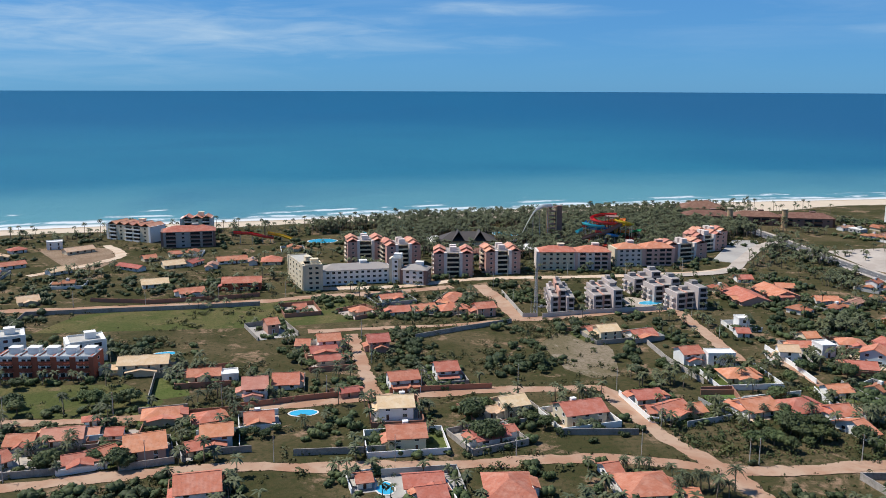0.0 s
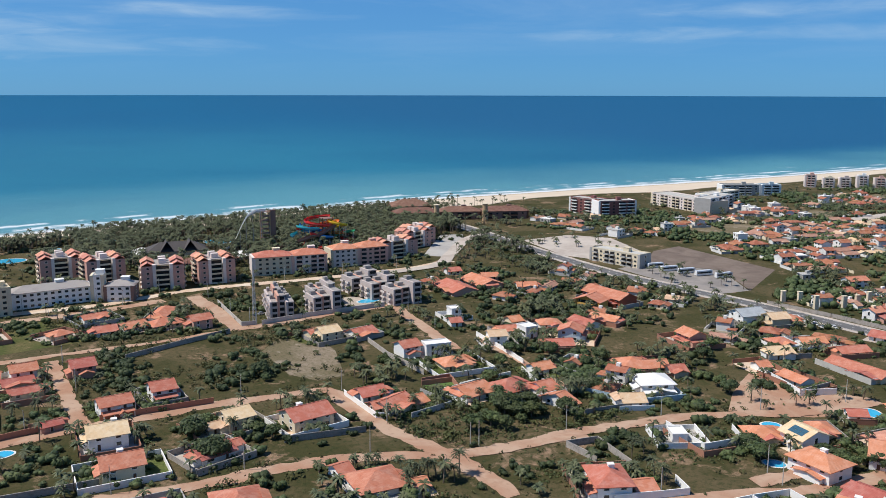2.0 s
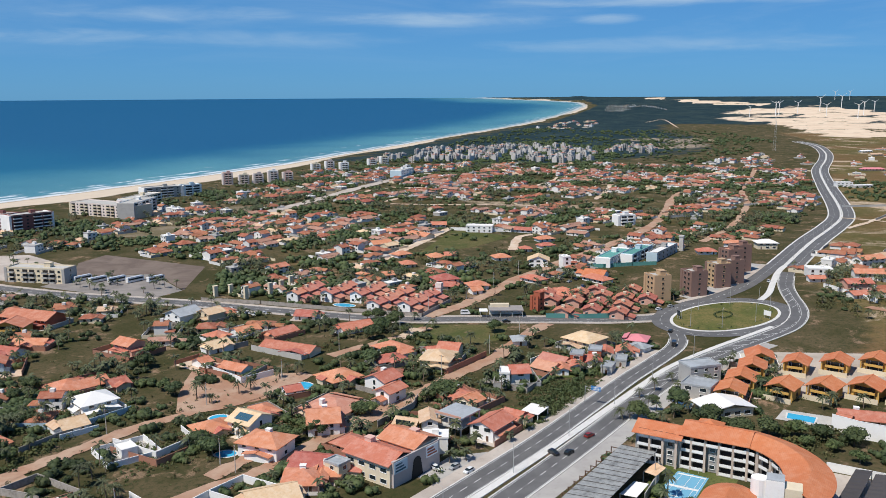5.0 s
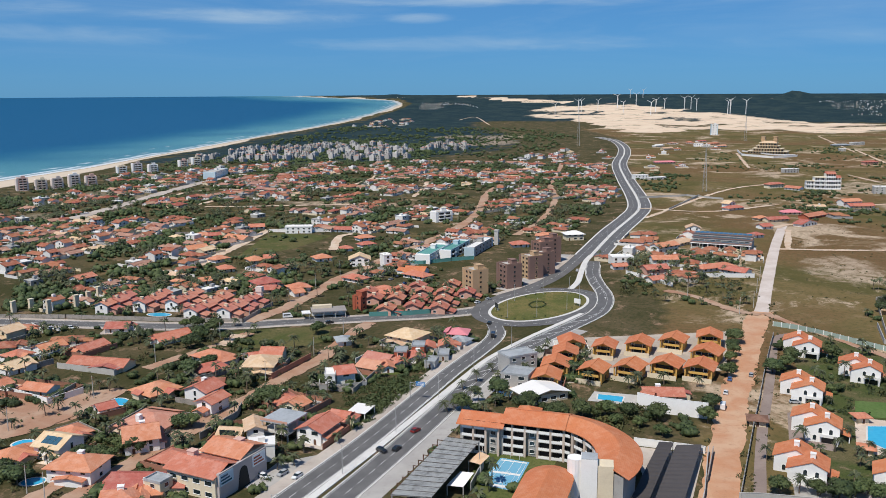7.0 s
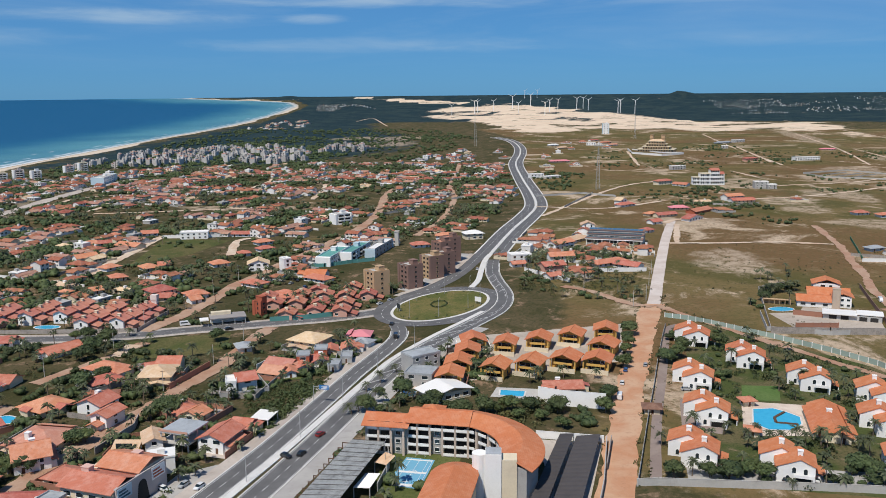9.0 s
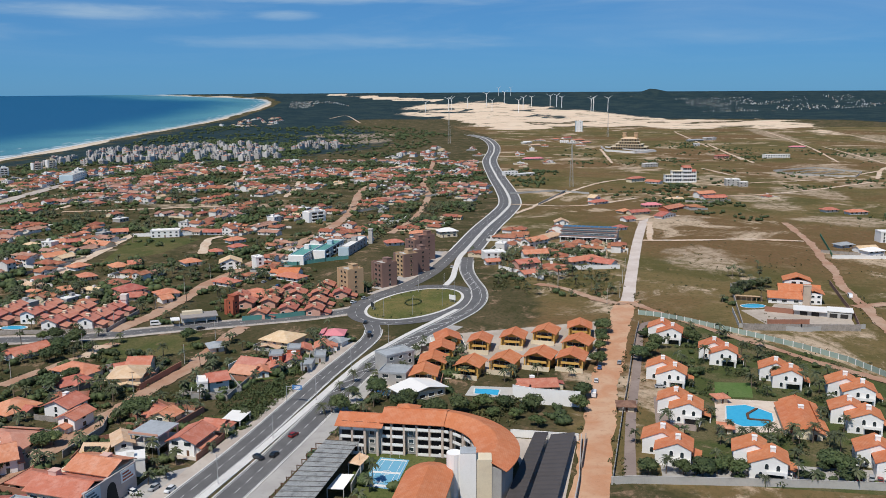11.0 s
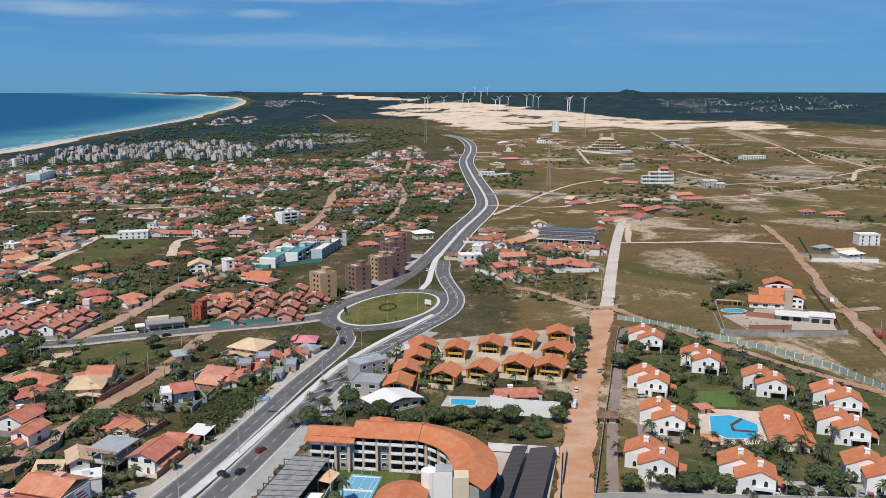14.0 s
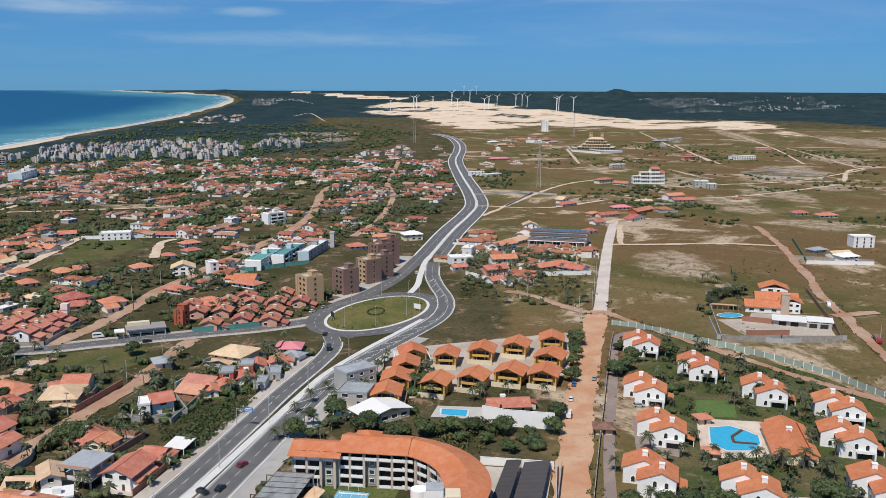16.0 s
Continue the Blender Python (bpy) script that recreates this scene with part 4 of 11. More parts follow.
# ---- planting ----
def palm_meshes(seed, h, crown=3.2, fronds=22):
    r = random.Random(seed)
    k = Kit()
    bend, a = r.uniform(0.2, 1.1), r.uniform(0, 6.28)
    pts = [(math.cos(a) * bend * s * s, math.sin(a) * bend * s * s, h * s - 0.2 * (s == 0)) for s in (0, 0.2, 0.4, 0.6, 0.8, 1.0)]
    for i in range(5):
        k.tube(pts[i], pts[i + 1], 0.24 - 0.025 * i, 0.24 - 0.025 * (i + 1), 6)
    top = Vector(pts[-1])
    c = Kit()
    for i in range(fronds):
        az = i * 2.39996 + r.uniform(-0.2, 0.2)
        up = r.uniform(-0.25, 1.0) if i > 3 else r.uniform(0.9, 1.3)
        ln = crown * r.uniform(0.85, 1.15)
        d = Vector((math.cos(az), math.sin(az), 0))
        side = Vector((-d.y, d.x, 0))
        mid = []
        for s in (0, 0.25, 0.5, 0.75, 1.0):
            mid.append(top + d * (ln * s * math.cos(up * 0.5)) + Vector((0, 0, ln * (math.sin(up) * s - 0.75 * s * s))))
        for j in range(4):
            wv = (0.42, 0.62, 0.52, 0.28)[j] * crown / 3.2
            for sg in (-1, 1):
                p0, p1 = mid[j], mid[j + 1]
                tip = p1 + side * sg * wv + (p1 - p0) * 0.35 - Vector((0, 0, wv * 0.5))
                c.poly([p0, p1, tip], [(0, 1, 2)])
                half = (p0 + p1) / 2
                tip2 = half + side * sg * wv * 0.9 + (p1 - p0) * 0.3 - Vector((0, 0, wv * 0.45))
                c.poly([p0, half, tip2], [(0, 1, 2)])
    return k.mesh("palm_trunk", TRUNK), c.mesh("palm_crown", PALM_LEAF)


def leaf_cloud(k, r, cx, cy, cz, rx, ry, rz_, count, size):
    """Leaf sprays over a lumpy volume, thicker towards its skin."""
    for _ in range(count):
        v = Vector((r.gauss(0, 1), r.gauss(0, 1), r.gauss(0, 1) * 0.9 + 0.25)).normalized()
        s = r.uniform(0.55, 1.0) ** 0.5
        c = Vector((cx + v.x * rx * s, cy + v.y * ry * s, cz + v.z * rz_ * s))
        n = (v + Vector((r.uniform(-.7, .7), r.uniform(-.7, .7), r.uniform(-.3, .9)))).normalized()
        t = n.orthogonal().normalized()
        t.rotate(Matrix.Rotation(r.uniform(0, 6.28), 3, n))
        b = n.cross(t)
        e = size * r.uniform(0.6, 1.3)
        k.poly([c - t * e * 0.6, c + b * e * 0.45, c + t * e * 0.6 + n * e * 0.15, c - b * e * 0.45], [(0, 1, 2, 3)])


def lump(k, c, rx, ry, rz_, r):
    """A rough closed lump of foliage inside a crown."""
    g = (1 + 5 ** 0.5) / 2
    v = [(-1, g, 0), (1, g, 0), (-1, -g, 0), (1, -g, 0), (0, -1, g), (0, 1, g), (0, -1, -g), (0, 1, -g), (g, 0, -1), (g, 0, 1), (-g, 0, -1), (-g, 0, 1)]
    f = [(0, 11, 5), (0, 5, 1), (0, 1, 7), (0, 7, 10), (0, 10, 11), (1, 5, 9), (5, 11, 4), (11, 10, 2), (10, 7, 6), (7, 1, 8), (3, 9, 4), (3, 4, 2), (3, 2, 6), (3, 6, 8), (3, 8, 9), (4, 9, 5), (2, 4, 11), (6, 2, 10), (8, 6, 7), (9, 8, 1)]
    pts = []
    for a, b, e in v:
        s = r.uniform(0.75, 1.1) / 1.9
        pts.append((c[0] + a * rx * s, c[1] + b * ry * s, c[2] + e * rz_ * s))
    k.poly(pts, f)


def tree_meshes(seed, h, spread, leaf):
    r = random.Random(seed)
    k, c = Kit(), Kit()
    fork = h * 0.35
    k.tube((0, 0, -0.2), (0, 0, fork), 0.26, 0.18, 6)
    lobes = r.randint(6, 9)
    for i in range(lobes):
        a = i * 2 * math.pi / lobes + r.uniform(-0.4, 0.4)
        q = spread * r.uniform(0.3, 0.62)
        p = Vector((math.cos(a) * q, math.sin(a) * q, h * r.uniform(0.52, 0.78)))
        if i == 0:
            p = Vector((0.2, 0.1, h * 0.8))
        k.tube((0, 0, fork * 0.95), p, 0.12, 0.04, 5)
        s = spread * r.uniform(0.36, 0.52)
        lump(c, p, s * 0.85, s * 0.85, s * 0.6, r)
        leaf_cloud(c, r, p.x, p.y, p.z, s, s, s * r.uniform(0.6, 0.85), 80, spread * 0.13)
    return k.mesh("tree_trunk", TRUNK), c.mesh("tree_crown", leaf)


PALMS = [palm_meshes(20 + i, h, c) for i, (h, c) in enumerate(((4.6, 2.6), (5.6, 2.8), (3.4, 2.3), (5.0, 2.7), (6.6, 2.8)))]
TREES = [tree_meshes(40 + i, h, s, lf) for i, (h, s, lf) in enumerate(((5.5, 4.4, TREE_LEAF), (7.0, 5.5, TREE_LEAF), (4.2, 3.4, TREE_LEAF_B), (6.0, 4.2, TREE_LEAF_B), (3.0, 2.6, TREE_LEAF)))]
plant_rand = random.Random(77)


def plant(kind, x, y, i=None, s=None):
    """A coconut palm or broad-leaved tree of its own."""
    r = plant_rand
    pool = PALMS if kind == "palm" else TREES
    i = r.randrange(len(pool)) if i is None else i
    s = r.uniform(0.8, 1.15) if s is None else s
    ob = new("palm_tree" if kind == "palm" else "tree", pool[i][0])
    ob.matrix_basis = pose(x, y, 0, 0, 0, r.uniform(0, 360)) @ Matrix.Diagonal((s, s, s, 1))
    cr = new("crown", pool[i][1])
    cr.parent = ob
    if kind == "palm":
        return tagged(ob, "coconut palm with a bare grey trunk and drooping fronds", "palm tree", "palms of the town")
    return tagged(ob, "leafy green broad-leaved garden tree with an uneven crown", "tree", "garden trees")


# ---- flat ground, roads, walls ----
def flat_patch(name, pts, mat, z, label="", category="", kind="structure", kerb=None):
    """A level sheet with a given outline, and a raised kerb round it where there is one."""
    bm_ = bmesh.new()
    vs = [bm_.verts.new((px, py, z)) for px, py in pts]
    f = bm_.faces.new(vs)
    if f.normal.z < 0:
        f.normal_flip()
    bmesh.ops.triangulate(bm_, faces=[f])
    me = bpy.data.meshes.new(name)
    bm_.normal_update()
    bm_.to_mesh(me)
    bm_.free()
    me.materials.append(mat)
    return tagged(new(name, me), label, category, kind=kind)


def smooth_line(pts, step=4.0, closed=False):
    """Even points along a smooth curve through the given ones."""
    p = np.array(pts, float)
    q = np.vstack((p[-1], p, p[0], p[1])) if closed else np.vstack((2 * p[0] - p[1], p, 2 * p[-1] - p[-2]))
    out = []
    for i in range(1, len(q) - 2):
        a, b, c, d = q[i - 1], q[i], q[i + 1], q[i + 2]
        n = max(2, int(np.linalg.norm(c - b) / step))
        for t in np.arange(n) / n:
            out.append(0.5 * (2 * b + (c - a) * t + (2 * a - 5 * b + 4 * c - d) * t * t + (3 * b - a - 3 * c + d) * t ** 3))
    if not closed:
        out.append(p[-1])
    return np.array(out)


def offset_line(line, d):
    t = np.gradient(line, axis=0)
    t /= np.linalg.norm(t, axis=1)[:, None] + 1e-9
    return line + np.stack((-t[:, 1], t[:, 0]), -1) * np.reshape(d, (-1, 1))


def between(left, right, z, name, mat, thick=0.0, k=None):
    """A ribbon between two lines of equally many points."""
    k = k or Kit()
    n = len(left)
    zz = lambda p: z + float(rim_z(np.hypot(p[0], p[1])))
    v = [(p[0], p[1], zz(p)) for p in left] + [(p[0], p[1], zz(p)) for p in right]
    if thick:
        v += [(a, b, c - thick) for a, b, c in v]
    f = [(i, n + i, n + i + 1, i + 1) for i in range(n - 1)]
    if thick:
        f += [(i, i + 1, 2 * n + i + 1, 2 * n + i) for i in range(n - 1)] + [(n + i + 1, n + i, 3 * n + i, 3 * n + i + 1) for i in range(n - 1)]
        f += [(0, 2 * n, 3 * n, n), (n - 1, 2 * n - 1, 4 * n - 1, 3 * n - 1)]
    k.poly(v, f)
    return k


ROADS = []     # centre lines and half widths, kept clear of planting and houses
track_rand = np.random.RandomState(8)


def dirt_road(pts, width, mat, z=0.05, label="unpaved red earth street with worn wheel tracks", step=2.6, wob=0.75, name="road"):
    line = smooth_line(pts, step)
    ROADS.append((line, width / 2))
    n = len(line)
    z = z + 0.008 * len(ROADS)
    soften = lambda q: np.convolve(np.pad(q, 2, mode='edge'), np.ones(5) / 5, 'valid')
    rag = 0.28 if wob > 0.5 else 0.0
    wl_ = width / 2 + soften(wob * 1.5 * track_rand.randn(n)) + rag * track_rand.randn(n)
    wr_ = width / 2 + soften(wob * 1.5 * track_rand.randn(n)) + rag * track_rand.randn(n)
    me = between(offset_line(line, wl_), offset_line(line, -wr_), z, name, mat).mesh(name, mat)
    return tagged(new(name, me), label, "road", kind="structure")


def boundary_wall(pts, h=2.2, mat=WALL_STAINED, th=0.2, label="weathered rendered boundary wall round a plot", name="boundary_wall", post=0.0):
    """A masonry plot wall with a coping, in runs from corner to corner."""
    k = Kit()
    p = np.array(pts, float)
    for a, b in zip(p[:-1], p[1:]):
        d = (b - a) / (np.linalg.norm(b - a) + 1e-9)
        n = np.array((-d[1], d[0])) * th / 2
        e = d * th / 2
        for z0, z1, g in ((-0.3, h, 1.0), (h, h + 0.1, 1.5)):
            c = [a - e - n * g, b + e - n * g, b + e + n * g, a - e + n * g]
            k.poly([(*q, z0) for q in c] + [(*q, z1) for q in c], [(4, 5, 6, 7), (0, 1, 5, 4), (1, 2, 6, 5), (2, 3, 7, 6), (3, 0, 4, 7)])
        if post:
            m_ = max(1, int(np.linalg.norm(b - a) / post))
            for i in range(m_ + 1):
                c = a + (b - a) * i / m_
                k.box(c[0] - 0.2, c[0] + 0.2, c[1] - 0.2, c[1] + 0.2, -0.3, h + 0.25)
    return tagged(new(name, k.mesh(name, mat)), label, "wall")

AVENUE_EARTH = earth_mat("avenue_red_earth", (0.50, 0.255, 0.145), (0.56, 0.36, 0.235), (0.36, 0.185, 0.105), 1.3)
# ---- highway, roundabout and the old road ----
def strip(name, line, w_left, w_right, z, mat, label="", category="road", thick=0.0, kind="structure"):
    me = between(offset_line(line, w_left), offset_line(line, -w_right), z, name, mat, thick).mesh(name, mat)
    return tagged(new(name, me), label, category, kind=kind)


def dashes(line, z, length, gap, width, name="lane_marking"):
    """Broken paint line along a curve."""
    seg = np.r_[0, np.cumsum(np.hypot(*np.diff(line, axis=0).T))]
    k = Kit()
    s = 1.0
    while s + length < seg[-1]:
        a = np.array([np.interp(s, seg, line[:, i]) for i in (0, 1)])
        b = np.array([np.interp(s + length, seg, line[:, i]) for i in (0, 1)])
        d = (b - a) / np.linalg.norm(b - a)
        n = np.array((-d[1], d[0])) * width / 2
        zz = z + float(rim_z(np.hypot(*a)))
        k.poly([(*(a - n), zz), (*(b - n), zz), (*(b + n), zz), (*(a + n), zz)], [(0, 1, 2, 3)])
        s += length + gap
    return tagged(new(name, k.mesh(name, LINE_WHITE)), "broken white lane line on asphalt", "road marking", kind="stuff")


def carriageway(pts, width, z, label, lanes=2, kerbs=(True, True), edge=True):
    line = smooth_line(pts, 4.0)
    ROADS.append((line, width / 2 + 2.5))
    strip("road", line, width / 2, width / 2, z, ASPHALT, label)
    for sgn, on in zip((1, -1), kerbs):
        if on:
            strip("kerb", offset_line(line, sgn * (width / 2 + 0.25))[:-3], 0.25, 0.25, z + 0.14, KERB, "pale concrete kerb along the carriageway", "kerb", 0.5)
    for i in range(1, lanes):
        dashes(offset_line(line, -width / 2 + i * width / lanes), z + 0.012, 3.6, 3.6, 0.2)
    if edge:
        for sgn in (1, -1):
            strip("edge_line", offset_line(line, sgn * (width / 2 - 0.4)), 0.08, 0.08, z + 0.012, LINE_WHITE, "white edge line painted on asphalt", "road marking")
    return line


median = smooth_line([(60, 127), (140, 116.5), (212, 108), (250, 103.6), (295, 99.6), (323, 97.0), (350, 93.8), (385, 84.5), (415, 74.5), (437, 67.5)], 4.0)
north_lane = carriageway([(60, 133.5), (140, 123), (212, 114), (250, 109.6), (295, 106.4), (326, 104.4), (356, 101.2), (377.7, 99.8), (391.8, 101.8), (404, 106.5)], 8.0, 0.16,
                         "grey asphalt carriageway of the dual highway, two lanes")
south_lane = carriageway([(60, 119.5), (140, 108.5), (212, 100.4), (250, 96.8), (295, 93.4), (323, 91), (348, 87.5), (382, 78.5), (412, 68.4), (438, 60.5), (460, 58.8), (483, 61.8), (513, 70.6), (540, 77),
                          (580, 82)], 8.6, 0.12, "grey asphalt carriageway curving past the roundabout")
strip("median_strip", median, 1.3, 1.3, 0.30, KERB, "raised pale concrete median strip of the highway", "median", 0.5)
strip("hard_shoulder", offset_line(south_lane[:86], -7.6), 3.3, 3.3, 0.10, PAVING, "dusty grey parking shoulder beside the highway", "shoulder")
strip("pavement", offset_line(north_lane[:76], 6.8), 2.3, 2.3, 0.22, DIRT_GREY, "dusty concrete footway along the highway", "pavement", 0.4)

# roundabout: an oval island with grass, kerb, apron and ring road
ISL_C, ISL_A, ISL_B, ISL_R = (447.5, 92.0), 36.5, 20.5, radians(-19)


def oval(extra, n=96, a0=0.0, a1=2 * math.pi):
    t = np.linspace(a0, a1, n)
    x, y = (ISL_A + extra) * np.cos(t), (ISL_B + extra) * np.sin(t)
    return np.stack((ISL_C[0] + x * math.cos(ISL_R) - y * math.sin(ISL_R), ISL_C[1] + x * math.sin(ISL_R) + y * math.cos(ISL_R)), -1)


tagged(new("roundabout_road", between(oval(1.5), oval(11.0), 0.20, "roundabout_road", ASPHALT).mesh("roundabout_road", ASPHALT)), "grey asphalt ring road round the oval island", "road", kind="structure")
tagged(new("roundabout_apron", between(oval(0.0), oval(1.7), 0.32, "roundabout_apron", KERB, 0.4).mesh("roundabout_apron", KERB)), "pale concrete apron round the grass island", "kerb", kind="structure")
isl = [tuple(p) for p in oval(0.1)[:-1]]
flat_patch("roundabout_lawn", isl, ISLAND_GRASS, 0.36, "mown green lawn of the oval traffic island", "lawn")
dashes(oval(6.6), 0.215, 3.6, 3.6, 0.2)
ROADS.append((oval(5), 9.0))
ROADS.append((oval(-12), 14.0))

# old coast road joining from the beach side
old_road = carriageway([(296, 690), (298, 650), (299, 590), (301, 535), (304, 490), (309.5, 448), (316, 418), (325, 385), (334, 350), (342.5, 308), (352, 262), (364, 229), (378, 205), (391, 180), (402, 160), (411, 143), (424, 126), (434, 117)], 9.5, 0.14,
                       "worn grey asphalt of the old coast road", 2, (False, False), True)
strip("road_verge", offset_line(old_road[:150], -6.3), 1.6, 1.6, 0.10, DIRT_GREY, "dusty grey verge along the old road", "verge")
strip("road_verge", offset_line(old_road[:150], 6.3), 1.6, 1.6, 0.11, DIRT_GREY, "dusty grey verge along the old road", "verge")

# dual carriageway going on to the dunes
far_mid = [(470, 108), (500, 99), (545, 90), (600, 87), (707, 84.5), (795, 79.6), (866, 79), (961, 91.5), (1150, 124), (1374, 158), (1599, 176), (1794, 200), (2005, 243), (2150, 300)]
fm = smooth_line(far_mid[3:], 8.0)
fa = smooth_line([(438, 122), (462, 116), (487, 106), (520, 98.5), (560, 95)] + [tuple(p) for p in offset_line(fm, 6.2)[2::4]], 6.0)
fb = offset_line(fm, -6.2)
for ln, z in ((fa, 0.175), (fb, 0.13)):
    ROADS.append((ln, 7.0))
    strip("road", ln, 4.6, 4.6, z, ASPHALT, "grey asphalt carriageway running on towards the dunes")
    dashes(ln, z + 0.012, 3.6, 3.6, 0.2)
strip("median_strip", fm, 1.4, 1.4, 0.30, KERB, "raised pale concrete median strip of the highway", "median", 0.5)
strip("kerb", offset_line(fm, 11.3), 0.6, 0.6, 0.28, KERB, "pale concrete kerb along the carriageway", "kerb", 0.4)
strip("kerb", offset_line(fm, -11.3), 0.6, 0.6, 0.28, KERB, "pale concrete kerb along the carriageway", "kerb", 0.4)
strip("median_strip", smooth_line([(492, 83), (512, 82), (540, 84.5), (575, 87.3), (600, 87)], 4.0), 1.8, 1.8, 0.29, KERB, "pale concrete splitter island before the roundabout", "median", 0.4)
strip("pavement", offset_line(fa[4:26], 6.6), 1.8, 1.8, 0.22, DIRT_GREY, "grey footway in front of the apartment blocks", "pavement", 0.4)
strip("car_park", offset_line(fa[6:26], 12.5), 4.0, 4.0, 0.08, PAVING, "grey paved parking strip in front of the apartment blocks", "car park")
# painted chevrons on the merging lane
k = Kit()
for i in range(60, 112, 3):
    p, q = offset_line(south_lane, 3.6)[i], offset_line(south_lane, -0.6)[i + 2]
    d = (q - p) / np.linalg.norm(q - p)
    n = np.array((-d[1], d[0])) * 0.16
    k.poly([(*(p - n), 0.137), (*(q - n), 0.137), (*(q + n), 0.137), (*(p + n), 0.137)], [(0, 1, 2, 3)])
tagged(new("chevron_marking", k.mesh("chevron_marking", LINE_WHITE)), "white chevron hatching on the merging lane", "road marking", kind="stuff")
k = Kit()
ln = offset_line(south_lane, -0.9)[60:114]
strip("edge_line", ln, 0.09, 0.09, 0.138, LINE_WHITE, "white line beside the hatched merging lane", "road marking")

AVENUE_CONCRETE = earth_mat("worn_pale_concrete", (0.54, 0.455, 0.395), (0.64, 0.565, 0.51), (0.43, 0.34, 0.28))
# broad earth avenue beside the walled compound; its far half is concrete
dirt_road([(150, 9), (200, 1.5), (236, -2.4), (272, -4.4), (321, -7.5), (363, -11), (418, -16), (457, -20), (470, -23)], 11.0, AVENUE_EARTH, label="broad unpaved red earth avenue", wob=0.6)
dirt_road([(468, -22), (490, -24), (520, -26), (590, -31.5), (658, -37), (720, -43), (782, -49.5)], 7.2, AVENUE_CONCRETE, label="pale concrete-paved stretch of the avenue", wob=0.1)
DRIVE_BROWN = earth_mat("brown_block_paving", (0.25, 0.195, 0.17), (0.31, 0.25, 0.22), (0.18, 0.14, 0.12))
dirt_road([(246, -14.5), (268, -15.2), (300, -17.0), (314, -18.2), (364, -22.4), (412, -26.2), (424, -30), (430, -39)], 3.6, DRIVE_BROWN, label="brown paved drive inside the compound", wob=0.05)
flat_patch("forecourt", [(290, -25), (318, -26), (325, -36), (308, -42), (286, -38)], DRIVE_BROWN, 0.03, "brown paved forecourt by the gatehouse", "paving")
flat_patch("car_park", [(247, -24), (262, -24), (263, -90), (250, -90)], PAVING, 0.04, "paved parking bays inside the compound wall", "car park")


# ---- street furniture ----
def lamp_meshes():
    a, b, c = Kit(), Kit(), Kit()
    a.tube((0, 0, -0.2), (0, 0, 9.5), 0.13, 0.07, 7)
    b.tube((0, 0, 9.3), (1.7, 0, 9.9), 0.05, 0.04, 5)
    c.box(1.5, 2.3, -0.14, 0.14, 9.84, 9.97)
    return a.mesh("pole", POLE), b.mesh("arm", POLE), c.mesh("lamp_head", GREY)


L_POLE, L_ARM, L_HEAD = lamp_meshes()


def street_lamp(x, y, rz, arms=2):
    ob = new("street_lamp", L_POLE)
    ob.matrix_basis = pose(x, y, 0.2, 0, 0, rz)
    for i in range(arms):
        arm = part("arm", L_ARM, ob, rz=180 * i)
        part("lamp_head", L_HEAD, arm)
    return tagged(ob, "tall grey steel street lamp with curved arms", "street lamp", "lamps along the highway")


for i in range(4, len(median) - 8, 9):
    d = median[i + 1] - median[i]
    street_lamp(*median[i], math.degrees(math.atan2(d[1], d[0])) + 90)
for i in range(4, len(fm), 5):
    if np.hypot(*fm[i]) < 1500:
        d = fm[min(i + 1, len(fm) - 1)] - fm[i - 1]
        street_lamp(*fm[i], math.degrees(math.atan2(d[1], d[0])) + 90)
for q in oval(-4.0, 9)[:-1]:
    street_lamp(*q, 0, 1)

UP = Kit()
UP.tube((0, 0, -0.3), (0, 0, 9.0), 0.17, 0.10, 6)
UTIL = UP.mesh("utility_pole", CONCRETE)
UP = Kit()
UP.box(-1.0, 1.0, -0.06, 0.06, 8.3, 8.42)
for ix in (-0.9, -0.45, 0.45, 0.9):
    UP.box(ix - 0.05, ix + 0.05, -0.05, 0.05, 8.42, 8.62)
CROSS = UP.mesh("crossarm", WOOD)


def utility_pole(x, y, rz):
    ob = new("utility_pole", UTIL)
    ob.matrix_basis = pose(x, y, 0, 0, 0, rz)
    part("crossarm", CROSS, ob)
    return tagged(ob, "slim concrete utility pole with a crossarm", "utility pole", "poles along the streets")


# overhead gantry sign over the south lanes
g = base("gantry_sign", 291, 108.5, -4)
gk = Kit()
gk.tube((0, 1.3, -0.1), (0, 1.3, 6.8), 0.16, 0.12, 7)
gk.tube((0, 1.3, 6.5), (0, -5.5, 6.5), 0.1, 0.08, 6)
part("mast_arm", gk.mesh("mast_arm", POLE), g)
gk = Kit()
gk.box(-0.06, 0.06, -4.9, -1.1, 5.6, 7.3)
BLUE_SIGN = surface("blue_sign_panel", (0.03, 0.17, 0.42), (0.03, 0.15, 0.36), bump=0, stain=0.1, rough=0.4)
sp = part("sign_panel", gk.mesh("sign_panel", BLUE_SIGN), g, label="blue direction panel")
gk = Kit()
for z_, y0, y1 in ((6.8, -4.4, -2.0), (6.3, -4.4, -2.6), (5.9, -4.4, -1.8)):
    gk.box(-0.09, -0.065, y0, y1, z_, z_ + 0.2)
part("lettering", gk.mesh("lettering", WHITE), sp)
tagged(g, "cantilever road sign with a blue panel over the lane", "road sign")
